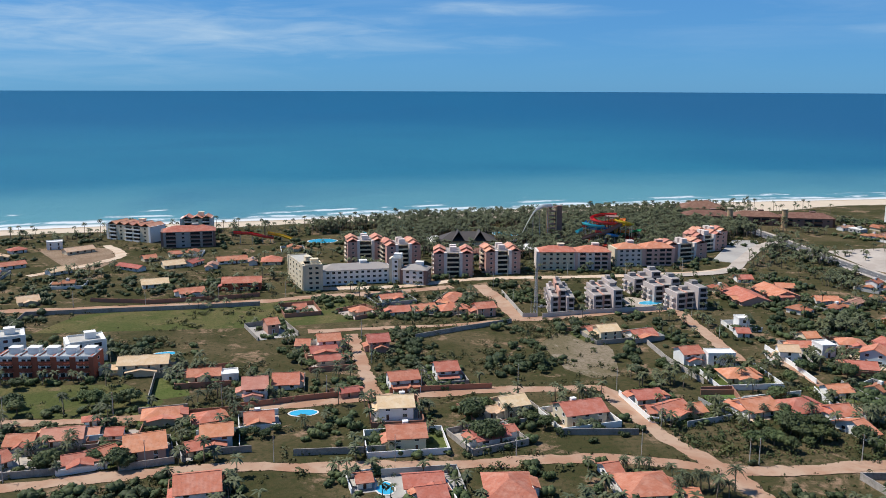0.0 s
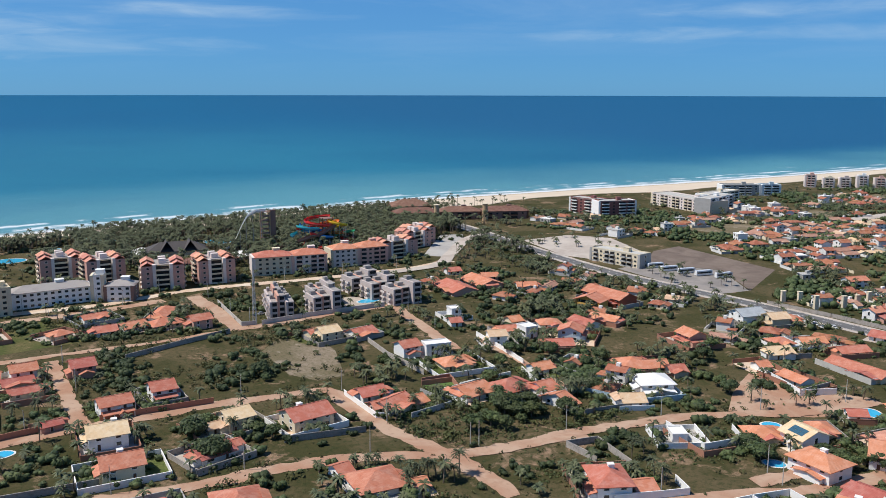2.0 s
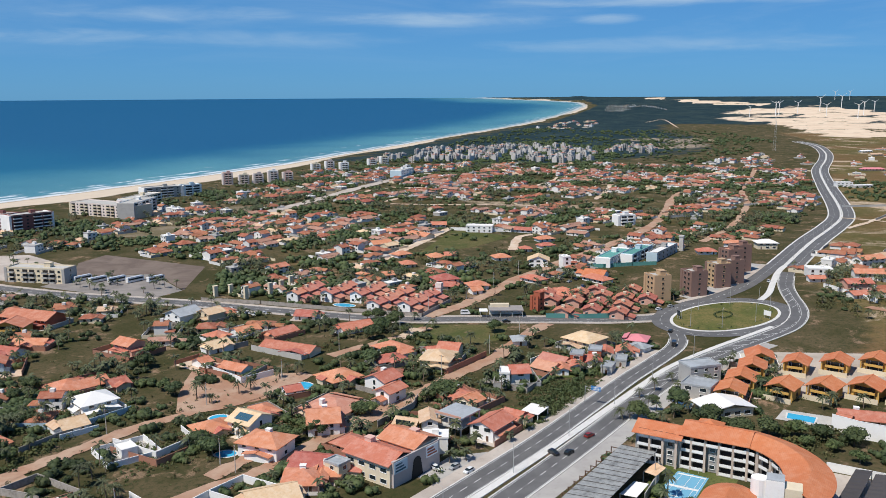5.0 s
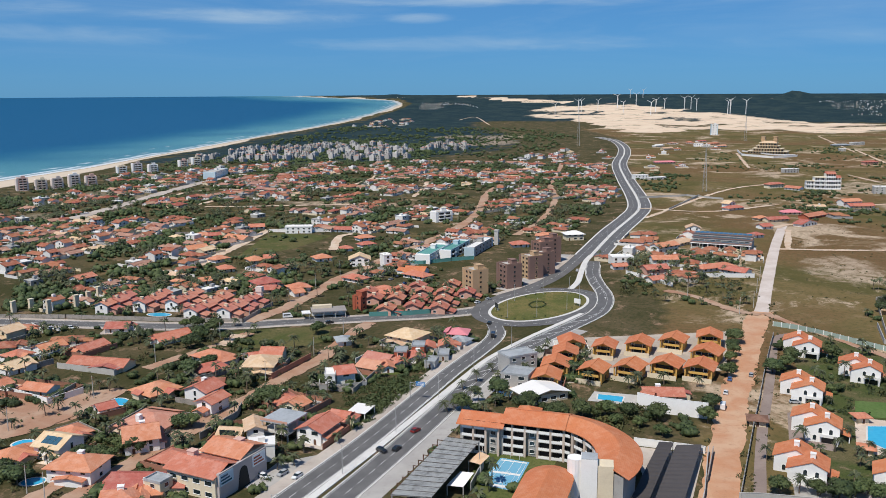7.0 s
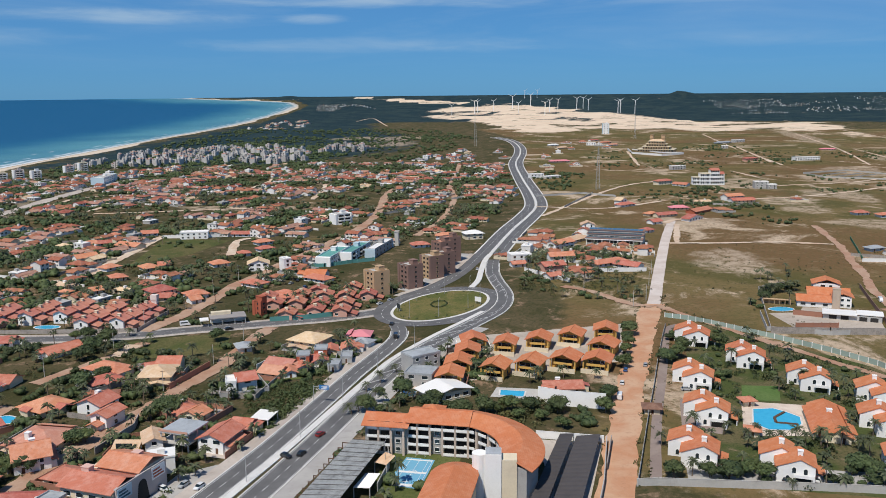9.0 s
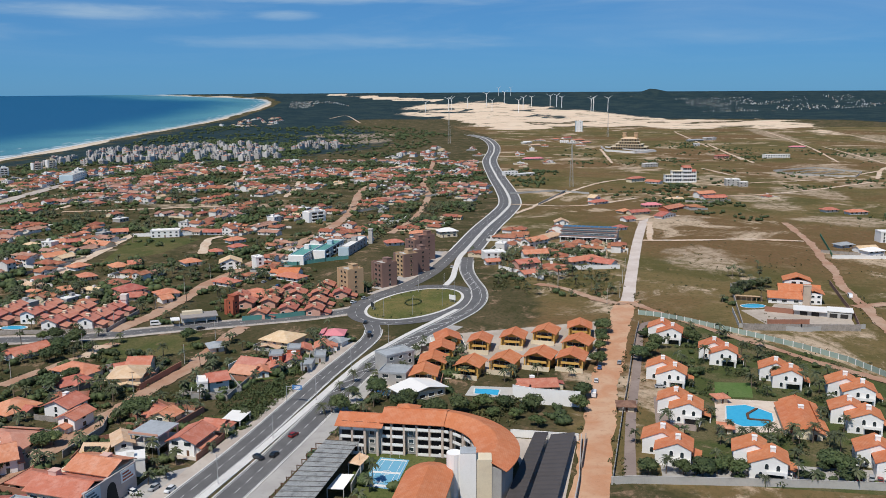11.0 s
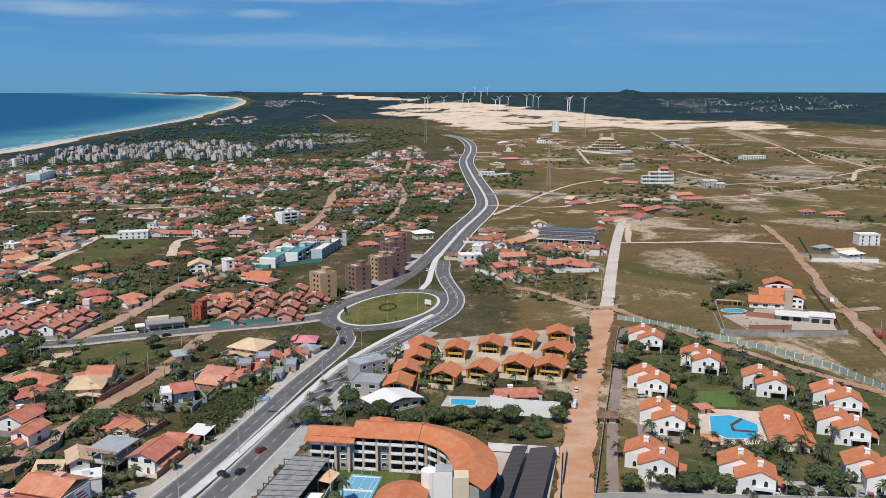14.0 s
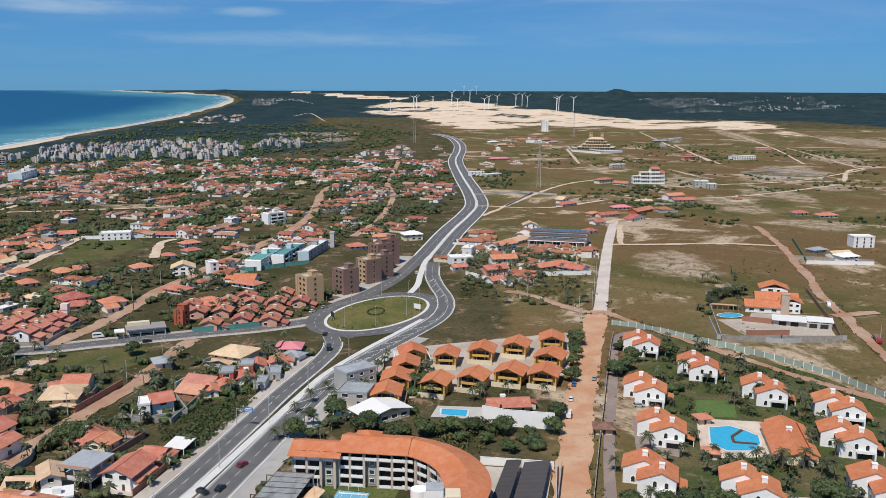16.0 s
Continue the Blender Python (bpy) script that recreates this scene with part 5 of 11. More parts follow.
# boards on the island
for bx, by, brz, col, wd in ((452, 72.5, 65, WHITE, 4.2), (430, 112, 40, DARK_GLASS, 3.4)):
    bb = base("billboard", bx, by, brz, 0.3)
    gk = Kit()
    gk.box(-wd / 2, wd / 2, -0.08, 0.08, 1.4, 4.0)
    part("panel", gk.mesh("panel", col), bb)
    for sx in (-1, 1):
        gk = Kit()
        gk.box(sx * wd * 0.35 - 0.08, sx * wd * 0.35 + 0.08, -0.07, 0.07, -0.3, 1.4)
        part("post", gk.mesh("post", POLE), bb)
    tagged(bb, "free-standing sign board on two posts on the traffic island", "billboard")
# low ring of planting in the island
k = Kit()
for i in range(40):
    a = i * 2 * math.pi / 40
    leaf_cloud(k, random.Random(i), ISL_C[0] + 7 * math.cos(a), ISL_C[1] + 1.5 + 4.2 * math.sin(a), 0.7, 0.7, 0.6, 0.5, 14, 0.45)
tagged(new("hedge", k.mesh("hedge", TREE_LEAF)), "low ring of clipped hedge on the island lawn", "hedge")


# unpaved streets
dirt_road([(-128.6, 237.4), (-120.1, 239.7), (-100.5, 243.7), (-80.9, 248.0), (-56.7, 250.5), (-28.7, 248.9), (-4.2, 248.3), (24.2, 249.0), (58.8, 250.4), (81.2, 245.7), (98.5, 239.0), (121.7, 238.4), (147.6, 236.9)], 6.2, DIRT)
dirt_road([(72.3, 316.0), (79.1, 311.7), (82.9, 282.4), (90.2, 256.0), (98.2, 238.2), (101.0, 221.8), (103.8, 205.7)], 6.2, DIRT)
dirt_road([(-148.3, 288.5), (-130.1, 290.5), (-97.8, 292.8), (-51.3, 301.1), (-16.3, 308.5), (9.6, 311.3), (34.1, 314.9), (63.1, 315.2), (73.3, 315.3)], 6.5, DIRT)
dirt_road([(-23.4, 395.6), (-17.5, 353.8), (-12.0, 311.9)], 6, DIRT)
dirt_road([(-219.2, 447.0), (-185.5, 448.7), (-151.6, 451.6), (-114.1, 455.6), (-75.9, 462.3), (-45.8, 471.1), (-1.3, 481.0), (32.2, 492.2)], 8, DIRT)
dirt_road([(-44.4, 400.6), (-18.8, 404.1), (14.5, 407.4), (37.3, 411.3), (59.6, 417.6)], 5, DIRT)
dirt_road([(49.4, 495.7), (54.7, 463.2), (58.2, 438.1), (60.5, 417.5)], 9, DIRT)
dirt_road([(-47.3, 490.5), (-1.2, 493.9), (26.3, 504.5), (61.8, 513.6), (104.4, 514.7), (148.1, 517.4), (198.1, 524.9), (225.7, 537.6)], 8, DIRT_PALE)
dirt_road([(59.6, 417.6), (84.9, 420.6), (113.8, 429.2), (148.1, 432.1)], 7, DIRT)
dirt_road([(147.0, 428.6), (146.6, 398.2), (146.2, 367.9), (145.9, 344.7)], 7, DIRT)
dirt_road([(-227.4, 533.2), (-208.5, 557.6), (-194.2, 580.9), (-190.7, 600.6), (-212.0, 638.6)], 7, DIRT_PALE)
dirt_road([(164.1, 358.7), (164.5, 324.3), (165.8, 280.7)], 5, DIRT)
dirt_road([(96.6, 241.4), (111.5, 236.9), (130.7, 238.2), (149.6, 239.9), (170.7, 238.8), (192.8, 236.6), (209.1, 232.4), (233.8, 223.1), (267.0, 222.3)], 6.6, DIRT)
dirt_road([(174.4, 186.5), (186.0, 185.3), (199.9, 185.7)], 7, DIRT)
dirt_road([(228.9, 172.9), (246.9, 169.3), (267.4, 168.8)], 6, DIRT)
dirt_road([(134.4, 187.1), (152.2, 182.7), (172.2, 179.1), (192.5, 174.0), (214.4, 173.5), (238.5, 172.9), (265.8, 170.1), (297.1, 167.8), (326.2, 164.6), (355.7, 167.3), (388.2, 167.4)], 7, DIRT)
dirt_road([(291.7, 230.1), (315.5, 223.3), (334.9, 218.5), (353.2, 215.2)], 6, DIRT)
dirt_road([(370.8, 227.3), (402.8, 222.7), (441.8, 223.2), (479.9, 225.6), (521.6, 223.4), (566.1, 221.2), (635.8, 215.7), (721.8, 216.2), (810.3, 228.1), (946.9, 256.1), (1034.9, 261.8)], 9, DIRT)
dirt_road([(670.1, 158.7), (730.2, 155.1), (819.5, 159.9), (931.1, 175.1), (1042.5, 203.0), (1146.7, 215.4), (1373.1, 248.5)], 6, DIRT)
dirt_road([(459.0, 350.6), (485.2, 334.8), (528.9, 343.1), (580.3, 352.9), (641.6, 364.7)], 7, DIRT_PALE)
dirt_road([(330.0, 217.8), (349.0, 218.6)], 7, DIRT_PALE)
dirt_road([(466, -24), (450, -34.5), (423, -54), (395.5, -78), (371, -96.5), (362, -106), (350, -118), (340, -130)], 5, DIRT)
dirt_road([(769, -166), (719, -165), (648, -162), (602, -157), (559, -153), (530, -148.5), (502, -146.5), (473, -146), (446, -144), (412, -142), (382, -140)], 5.5, DIRT)
dirt_road([(473, -140), (478, -152), (483, -166)], 7, DIRT)
dirt_road([(460.2, -20.7), (468.3, -7.4), (492.7, 11.8), (504.9, 28.8)], 6, DIRT)
dirt_road([(663.9, -41.1), (669.0, -77.2), (680.0, -120.5), (675.7, -160.8)], 5, DIRT_PALE)
dirt_road([(766.9, -42.1), (789.0, -55.7), (799.5, -81.4)], 6, DIRT_PALE)
dirt_road([(943.1, -104.0), (961.4, -167.9), (1011.8, -237.3), (1112.7, -338.7)], 5, DIRT_PALE)
dirt_road([(1664.0, -19.1), (1354.8, -33.3)], 5, DIRT_PALE)
dirt_road([(1802.2, -233.2), (1432.4, -238.7)], 4, DIRT_PALE)
dirt_road([(1054.9, -132.1), (1096.0, -210.5), (1154.5, -303.9), (1309.8, -427.5)], 5, DIRT_PALE)
dirt_road([(793.7, 66.9), (978.1, 19.0), (1070.5, -13.3), (1121.8, -49.3)], 5, DIRT_PALE)
dirt_road([(859.5, 78.2), (855.9, 10.8), (926.7, -53.1)], 5, DIRT_PALE)
dirt_road([(1802.2, -233.2), (1550.3, -239.1), (1381.1, -247.0)], 4, DIRT_PALE)
dirt_road([(1759.1, -438.4), (1574.1, -439.2), (1310.6, -433.8)], 4, DIRT_PALE)
dirt_road([(2335.7, -441.6), (1788.9, -414.1), (1396.7, -374.2)], 4, DIRT_PALE)
dirt_road([(2312.6, -212.9), (1734.6, -224.7)], 4, DIRT_PALE)
dirt_road([(3111.0, -549.0), (2771.0, -589.0), (2218.2, -602.7), (1896.0, -593.1)], 5, DIRT_PALE)
dirt_road([(1276.2, -158.8), (1182.2, -183.6)], 4, DIRT_PALE)
dirt_road([(1147.4, -354.4), (1289.6, -403.2), (1347.9, -445.9)], 6, DIRT_PALE)
dirt_road([(664.7, -46.7), (758.6, -52.7)], 5, DIRT_PALE)
dirt_road([(763.3, 517.0), (831.1, 523.3)], 6, DIRT_PALE)
dirt_road([(749.8, 501.0), (773.2, 443.6), (808.1, 366.5)], 6, DIRT_PALE)
dirt_road([(963.0, 435.6), (1058.0, 447.2), (1100.6, 457.0)], 6, DIRT_PALE)
dirt_road([(886.2, 324.3), (980.8, 344.5), (1041.6, 361.9)], 6, DIRT_PALE)
dirt_road([(3073.0, 942.0), (3259.0, 930.0), (2808.0, 754.0)], 5, DIRT_PALE)
dirt_road([(565.4, 271.0), (617.7, 290.9), (638.6, 288.6)], 6, DIRT_PALE)
dirt_road([(640, 572), (703, 585), (770, 599), (863, 622), (978, 642), (1071, 646)], 15, DIRT_GREY, label="broad dusty grey unpaved street")
dirt_road([(157, 512), (209, 524), (234, 556), (268, 606), (296, 632)], 9, DIRT_GREY, label="grey paved entrance road to the hotels", wob=0.1)
dirt_road([(794, 583), (857, 592), (898, 562), (872, 483)], 6, DIRT_PALE)

# plot walls
boundary_wall([(-50.6, 262.0), (-68.1, 259.5), (-75.8, 258.7)], 2.2, WALL_STAINED)
boundary_wall([(-36.6, 258.1), (-22.2, 258.6), (-7.3, 259.5)], 2.2, WALL_STAINED)
boundary_wall([(-57.1, 298.6), (-78.7, 295.5), (-91.7, 293.5)], 2.0, WALL_BRICK)
boundary_wall([(-122.7, 245.8), (-108.6, 248.1), (-95.3, 253.6)], 2.2, WALL_STAINED)
boundary_wall([(-115.4, 270.3), (-95.1, 274.6)], 2.4, PALE_BLUE)
boundary_wall([(-125.1, 341.4), (-90.8, 350.3)], 2.6, WALL_STAINED)
boundary_wall([(-95.3, 307.1), (-100.1, 336.5), (-88.5, 340.0)], 2.4, WALL_STAINED)
boundary_wall([(50.8, 270.0), (63.3, 269.2), (78.7, 268.3)], 2.2, WALL_STAINED)
boundary_wall([(82.2, 306.5), (85.9, 279.0), (88.6, 277.8)], 2.2, WHITE)
boundary_wall([(-16.4, 313.4), (-41.5, 306.4), (-60.4, 300.5)], 2.2, WALL_BRICK)
boundary_wall([(-5.6, 314.0), (14.2, 315.4), (34.3, 316.9)], 2.2, WALL_BRICK)
boundary_wall([(-188.1, 406.5), (-191.2, 437.6), (-149.0, 443.3), (-112.2, 447.1), (-74.7, 453.6)], 2.2, WALL_STAINED)
boundary_wall([(-167.9, 465.9), (-133.2, 460.4), (-95.4, 468.5), (-77.6, 474.1)], 2.2, WALL_BRICK)
boundary_wall([(6.8, 386.4), (30.6, 399.5), (55.8, 411.4)], 2.2, WALL_STAINED)
boundary_wall([(59.3, 473.7), (63.2, 421.8), (70.4, 421.4)], 2.2, CONCRETE)
boundary_wall([(73.1, 420.1), (98.1, 426.6), (142.1, 432.4)], 2.4, CONCRETE)
boundary_wall([(112.9, 371.5), (114.1, 346.5), (119.5, 317.3)], 2.2, WALL_STAINED)
boundary_wall([(114.9, 307.8), (127.4, 308.4), (123.8, 283.8)], 2.2, WALL_BRICK)
boundary_wall([(164.0, 361.2), (164.9, 335.5), (164.4, 314.3)], 2.2, WHITE)
boundary_wall([(159.3, 306.0), (155.7, 280.9)], 2.2, WHITE)
boundary_wall([(1245.3, -249.5), (1296.0, -317.3), (1235.3, -360.8), (1172.6, -336.1), (1192.5, -264.2), (1245.3, -249.5)], 2.0, CONCRETE)
boundary_wall([(1206.6, -256.4), (1269.6, -311.0)], 1.2, CONCRETE)
boundary_wall([(1193.4, -271.5), (1254.9, -326.0)], 1.2, CONCRETE)
boundary_wall([(1180.6, -286.2), (1240.7, -340.6)], 1.2, CONCRETE)
boundary_wall([(895.9, -96.3), (890.1, -117.7), (911.0, -142.8)], 2.2, WALL_STAINED)
boundary_wall([(1712.1, -28.3), (1626.6, -80.2), (1630.7, -116.0)], 2.2, WHITE)
boundary_wall([(630.4, -161.8), (618.1, -191.9), (620.7, -210.2)], 2.2, WALL_STAINED)
boundary_wall([(703.5, -178.9), (653.6, -171.5), (614.3, -165.3)], 2.2, GREEN_PAINT)
boundary_wall([(456.9, -92.0), (452.4, -107.7), (459.0, -123.0)], 2.6, WALL_BRICK)
boundary_wall([(454.5, -75.3), (422.9, -73.7), (419.3, -102.6), (429.3, -133.3)], 2.2, GREY)
boundary_wall([(628.9, 358.6), (635.9, 327.7), (654.0, 295.4)], 2.4, WHITE)
boundary_wall([(306.8, 26.4), (304.0, 17.8), (303.0, 1.4)], 6.0, WHITE)
boundary_wall([(780.4, 219.8), (805.5, 204.3), (826.9, 195.4)], 2.2, CONCRETE)
boundary_wall([(593.9, 426.3), (602.1, 403.4), (624.1, 393.4)], 2.2, WALL_STAINED)
boundary_wall([(837.3, 511.6), (829.2, 468.8), (815.0, 442.4)], 2.2, WALL_STAINED)
boundary_wall([(716.9, 182.1), (732.6, 160.7), (752.4, 162.4)], 2.2, WHITE)
boundary_wall([(906.2, 173.6), (935.2, 144.3)], 2.2, GREY)
boundary_wall([(854.9, 49.7), (977.2, 25.3)], 2.2, CONCRETE)
boundary_wall([(942.9, 85.9), (975.6, 37.9), (954.2, 0.1)], 2.0, GREY)
boundary_wall([(177.0, 232.0), (176.3, 210.8), (190.2, 210.3)], 2.4, WHITE)
boundary_wall([(172.3, 227.5), (172.2, 206.1), (184.3, 205.3)], 2.2, WALL_BRICK)
boundary_wall([(135.9, 230.7), (147.6, 230.0), (146.9, 209.8)], 2.2, WALL_STAINED)
boundary_wall([(135.9, 230.7), (138.7, 216.7)], 2.2, WALL_STAINED)
boundary_wall([(128.4, 191.3), (143.5, 188.0), (151.0, 186.6), (152.8, 195.5)], 2.4, WHITE)
boundary_wall([(145.8, 176.6), (164.6, 176.2), (164.4, 159.5)], 2.4, WHITE)
boundary_wall([(164.6, 176.2), (177.3, 174.8), (177.4, 160.4)], 2.4, WHITE)
boundary_wall([(252.3, 271.3), (244.8, 238.4), (259.0, 234.0)], 2.4, WHITE)
boundary_wall([(244.8, 238.4), (263.0, 240.8)], 2.4, WALL_STAINED)
boundary_wall([(156.8, 252.7), (178.0, 252.2)], 2.2, WALL_STAINED)
boundary_wall([(168.3, 274.4), (179.5, 254.2), (200.7, 251.2)], 2.4, PALE_BLUE)
boundary_wall([(281.3, 266.4), (280.3, 236.6), (292.5, 237.1)], 2.4, CONCRETE)
boundary_wall([(266.3, 279.2), (285.8, 272.5)], 2.4, WALL_STAINED)
boundary_wall([(215.0, 182.6), (235.9, 180.7)], 2.2, WALL_STAINED)
boundary_wall([(233.0, 164.1), (254.5, 162.8), (263.3, 166.2)], 2.4, WALL_STAINED)
boundary_wall([(297.0, 189.3), (294.9, 171.4), (324.7, 168.7)], 2.6, WALL_BRICK)
boundary_wall([(292.0, 153.3), (289.8, 132.9), (311.7, 132.8)], 2.2, WALL_STAINED)
boundary_wall([(241.0, -8.7), (242.7, -14.9), (244.3, -31.2), (246.0, -47.3), (248.2, -71.3), (249.5, -94.7)], 2.4, CONCRETE)
boundary_wall([(549.1, 29.6), (548.1, 11.5), (556.2, -20.8)], 2.6, WHITE)
boundary_wall([(418.2, -75.1), (421.0, -102.0), (424.3, -129.7)], 3.2, WALL_STAINED, label="tall weathered grey wall of the villa yard", post=5.0)
boundary_wall([(418.2, -75.1), (454.9, -78.1), (512.0, -83.0), (528.0, -100.0)], 2.2, WALL_STAINED)
boundary_wall([(424.3, -129.7), (450.0, -134.1), (486.8, -137.5), (528.0, -141.8)], 2.4, TAUPE)
boundary_wall([(610.2, -164.2), (612.4, -207.5)], 2.4, WHITE)
boundary_wall([(545.2, 56.7), (516.1, 26.0), (543.8, 42.0)], 2.4, WHITE)
boundary_wall([(272.7, -1.0), (250.3, 0.2)], 2.4, WALL_STAINED)
boundary_wall([(628.8, 359.9), (639.0, 324.5), (647.3, 323.8)], 2.4, WHITE)
boundary_wall([(399.1, 172.2), (407.1, 154.5), (419.8, 136.2)], 2.4, TEAL)
boundary_wall([(533.0, 204.0), (537.5, 190.5), (553.0, 176.0), (563.5, 163.0)], 2.4, TEAL, label="teal fence wall round the school", post=4.0)
boundary_wall([(520.3, 207.5), (540.2, 195.6)], 2.4, PALE_BLUE)


# houses west of the crossing
house("g1", -125.9, 270.6, 4, 8.4, 9, "r", "W")
house("g1", -114.1, 274.9, 10, 12.5, 10, "p", "W", "e")
house("h1", -109.8, 288.1, 20, 4.0, 4, "r", "W")
house("g1", -97.7, 276.0, 6, 4.9, 6, "r", "W")
house("g2", -84.0, 261.3, 17, 11.9, 14, "o", "S")
house("h1", -86.2, 291.8, 12, 12.3, 10, "o", "C")
house("h1", -69.1, 287.8, 21, 8.9, 9, "o", "C")
house("g2", -62.8, 269.5, 9, 9.7, 10, "o", "L")
house("g1", -69.2, 262.5, 21, 4.1, 7, "o", "C")
house("g1", -51.5, 286.3, 10, 9.3, 9, "r", "C", "c")
house("g1", -102.1, 255.2, 20, 10.0, 7, "r", "W")
house("g1", -95.2, 259.3, 44, 4.6, 8, "r", "W")
house("g1", -127.7, 257.2, 47, 4.1, 9, "r", "W")
house("g2", -61.0, 231.0, 11, 12.2, 13, "o", "W")
house("g2", -106.6, 345.5, 7, 19.3, 10, "t", "C", "e")
house("g1", -80.2, 335.6, 8, 12.3, 8, "r", "C")
house("x1", -69.9, 334.2, 12, 6.5, 7, "w", "W")
house("g2", -56.9, 314.9, 7, 8.8, 12, "p", "W")
house("g1", -46.4, 325.8, 4, 9.6, 12, "o", "W")
house("g1", -44.2, 375.2, -3, 5.8, 8, "r", "C")
house("g2", -32.9, 374.4, 11, 9.7, 9, "r", "W")
house("g1", -34.5, 364.5, 12, 11.1, 8, "r", "C")
house("g1", -31.1, 352.2, 11, 11.9, 6, "r", "C")
house("g2", -10.8, 371.9, 11, 9.0, 10, "r", "S")
house("g2", -0.5, 320.3, 12, 11.2, 9, "r", "W", "v")
house("g2", 17.0, 330.7, 9, 8.7, 10, "r", "W", "v")
house("g1", -21.6, 311.8, 18, 7.0, 4, "r", "S")
house("g2", -3.8, 292.2, 4, 12.2, 11, "t", "W", "c")
house("g2", -0.6, 264.8, 5, 12.1, 11, "r", "C", "c")
house("g1", 26.7, 267.5, 22, 11.7, 9, "r", "W", "e")
house("g2", 38.1, 290.7, 18, 9.4, 10, "t", "C")
house("g1", 29.8, 288.7, 18, 4.8, 5, "t", "C")
house("g2", 61.5, 282.9, 14, 15.2, 12, "o", "C", "c")
house("g1", 3.7, 233.8, 5, 11.2, 9, "o", "W")
house("g1", 5.6, 226.1, 11, 7.9, 8, "o", "W")
house("h1", 28.4, 228.7, -1, 12.9, 16, "r", "W")
house("g1", -14.0, 236.4, 12, 4.2, 6, "r", "W")
house("h1", 68.7, 227.2, 3, 14.3, 14, "r", "W")
house("g1", 61.0, 238.1, 14, 4.4, 8, "r", "W")
house("g1", 79.6, 220.6, 3, 4.0, 6, "o", "W")
house("g1", 90.8, 300.9, 9, 10.2, 9, "o", "W")
house("g1", 88.4, 285.9, 9, 4.0, 7, "o", "S")
house("g1", 94.8, 286.4, 29, 13.2, 10, "o", "C")
house("g1", 104.0, 285.9, 17, 5.1, 8, "o", "C")
house("h1", 135.8, 323.0, 2, 12.9, 11, "o", "C")
house("g1", 127.3, 287.6, 15, 12.6, 12, "o", "W")
house("h1", 142.5, 286.0, 11, 14.1, 13, "r", "W")
house("g1", 155.4, 280.7, 12, 7.2, 10, "o", "W")
house("g1", 153.7, 265.0, 21, 4.7, 14, "o", "W")
house("g2", 123.2, 346.6, 11, 8.7, 9, "r", "W")
house("x2", 135.4, 342.3, -3, 11.5, 7, "w", "W")
house("g2", 96.5, 382.6, 12, 9.5, 9, "t", "C")
house("g1", 113.2, 382.3, 18, 11.6, 9, "o", "W")
house("g2", -90.4, 494.0, 4, 21.7, 11, "r", "B")
house("g2", -62.3, 402.6, 23, 5.4, 9, "r", "S")
house("g1", -116.7, 479.6, 24, 13.5, 9, "r", "W")
house("h1", -20.1, 433.9, 34, 8.2, 8, "o", "C")
house("g1", -0.1, 432.4, 9, 10.0, 9, "o", "W")
house("g1", 12.4, 435.4, 23, 12.1, 9, "o", "W")
house("h1", 27.4, 435.2, 19, 14.2, 10, "o", "C")
house("g2", 43.7, 428.2, 15, 9.7, 9, "r", "S")
house("g1", -4.5, 460.4, 20, 12.0, 7, "o", "W")
house("h1", 28.5, 456.0, 68, 21.9, 8, "o", "W")
house("g1", -166.4, 579.9, 34, 8.4, 8, "r", "C")
house("g1", -145.4, 558.6, 27, 13.2, 10, "t", "C")
house("g1", -109.7, 571.5, 19, 19.1, 9, "r", "W")
house("h1", -82.9, 568.2, 5, 12.1, 14, "o", "C")
house("g1", -133.8, 564.7, 67, 12.7, 7, "r", "W")
house("g1", -152.1, 594.1, 23, 8.3, 7, "r", "W")
house("g1", -223.4, 611.1, 43, 19.7, 9, "t", "C")
house("g1", -212.1, 541.6, 49, 13.7, 8, "t", "W")
house("g1", -248.4, 560.6, 38, 15.1, 8, "r", "W")
house("g1", -200.5, 464.4, 29, 10.4, 9, "t", "C")
house("g1", -143.0, 503.4, 19, 14.5, 10, "t", "W")
house("g1", -52.2, 440.3, 15, 6.1, 8, "r", "W")
house("h1", -266.5, 613.7, 44, 10.4, 8, "r", "W")
house("g1", -169.7, 550.9, -33, 19.6, 6, "r", "W")
house("x2", -245.6, 627.3, 20, 10.7, 8, "w", "W")

# houses round the open sandy plot
house("h2", 195.4, 264.8, -17, 12.6, 12, "w", "W", "v")
house("h1", 203.8, 291.1, -14, 12.9, 14, "o", "C")
house("g1", 211.6, 286.8, -16, 10.5, 9, "o", "C")
house("g1", 216.5, 278.3, -11, 6.9, 8, "r", "C")
house("g1", 179.2, 256.0, -17, 8.4, 9, "t", "W")
house("x1", 173.9, 222.0, -21, 5.0, 7, "w", "W")
house("h2", 130.9, 198.6, -17, 10.1, 14, "o", "W", "c")
house("g1", 139.5, 193.9, -9, 6.0, 7, "o", "C")
house("g2", 209.0, 200.9, -91, 10.2, 11, "t", "W", "n")
house("h1", 200.7, 211.6, -23, 10.1, 10, "o", "C")
house("h2", 197.4, 183.2, -82, 14.5, 11, "o", "W", "c")
house("h1", 222.1, 206.9, -21, 7.8, 10, "o", "C")
house("g2", 222.6, 179.7, -50, 10.7, 13, "o", "W", "c")
house("h1", 238.3, 187.0, -0, 15.9, 17, "p", "C", "c")
house("h1", 266.8, 206.2, -19, 13.3, 13, "o", "C")
house("f2", 258.1, 175.1, -96, 6.6, 10, "o", "W")
house("g2", 267.9, 185.2, -7, 10.5, 10, "o", "W", "c")
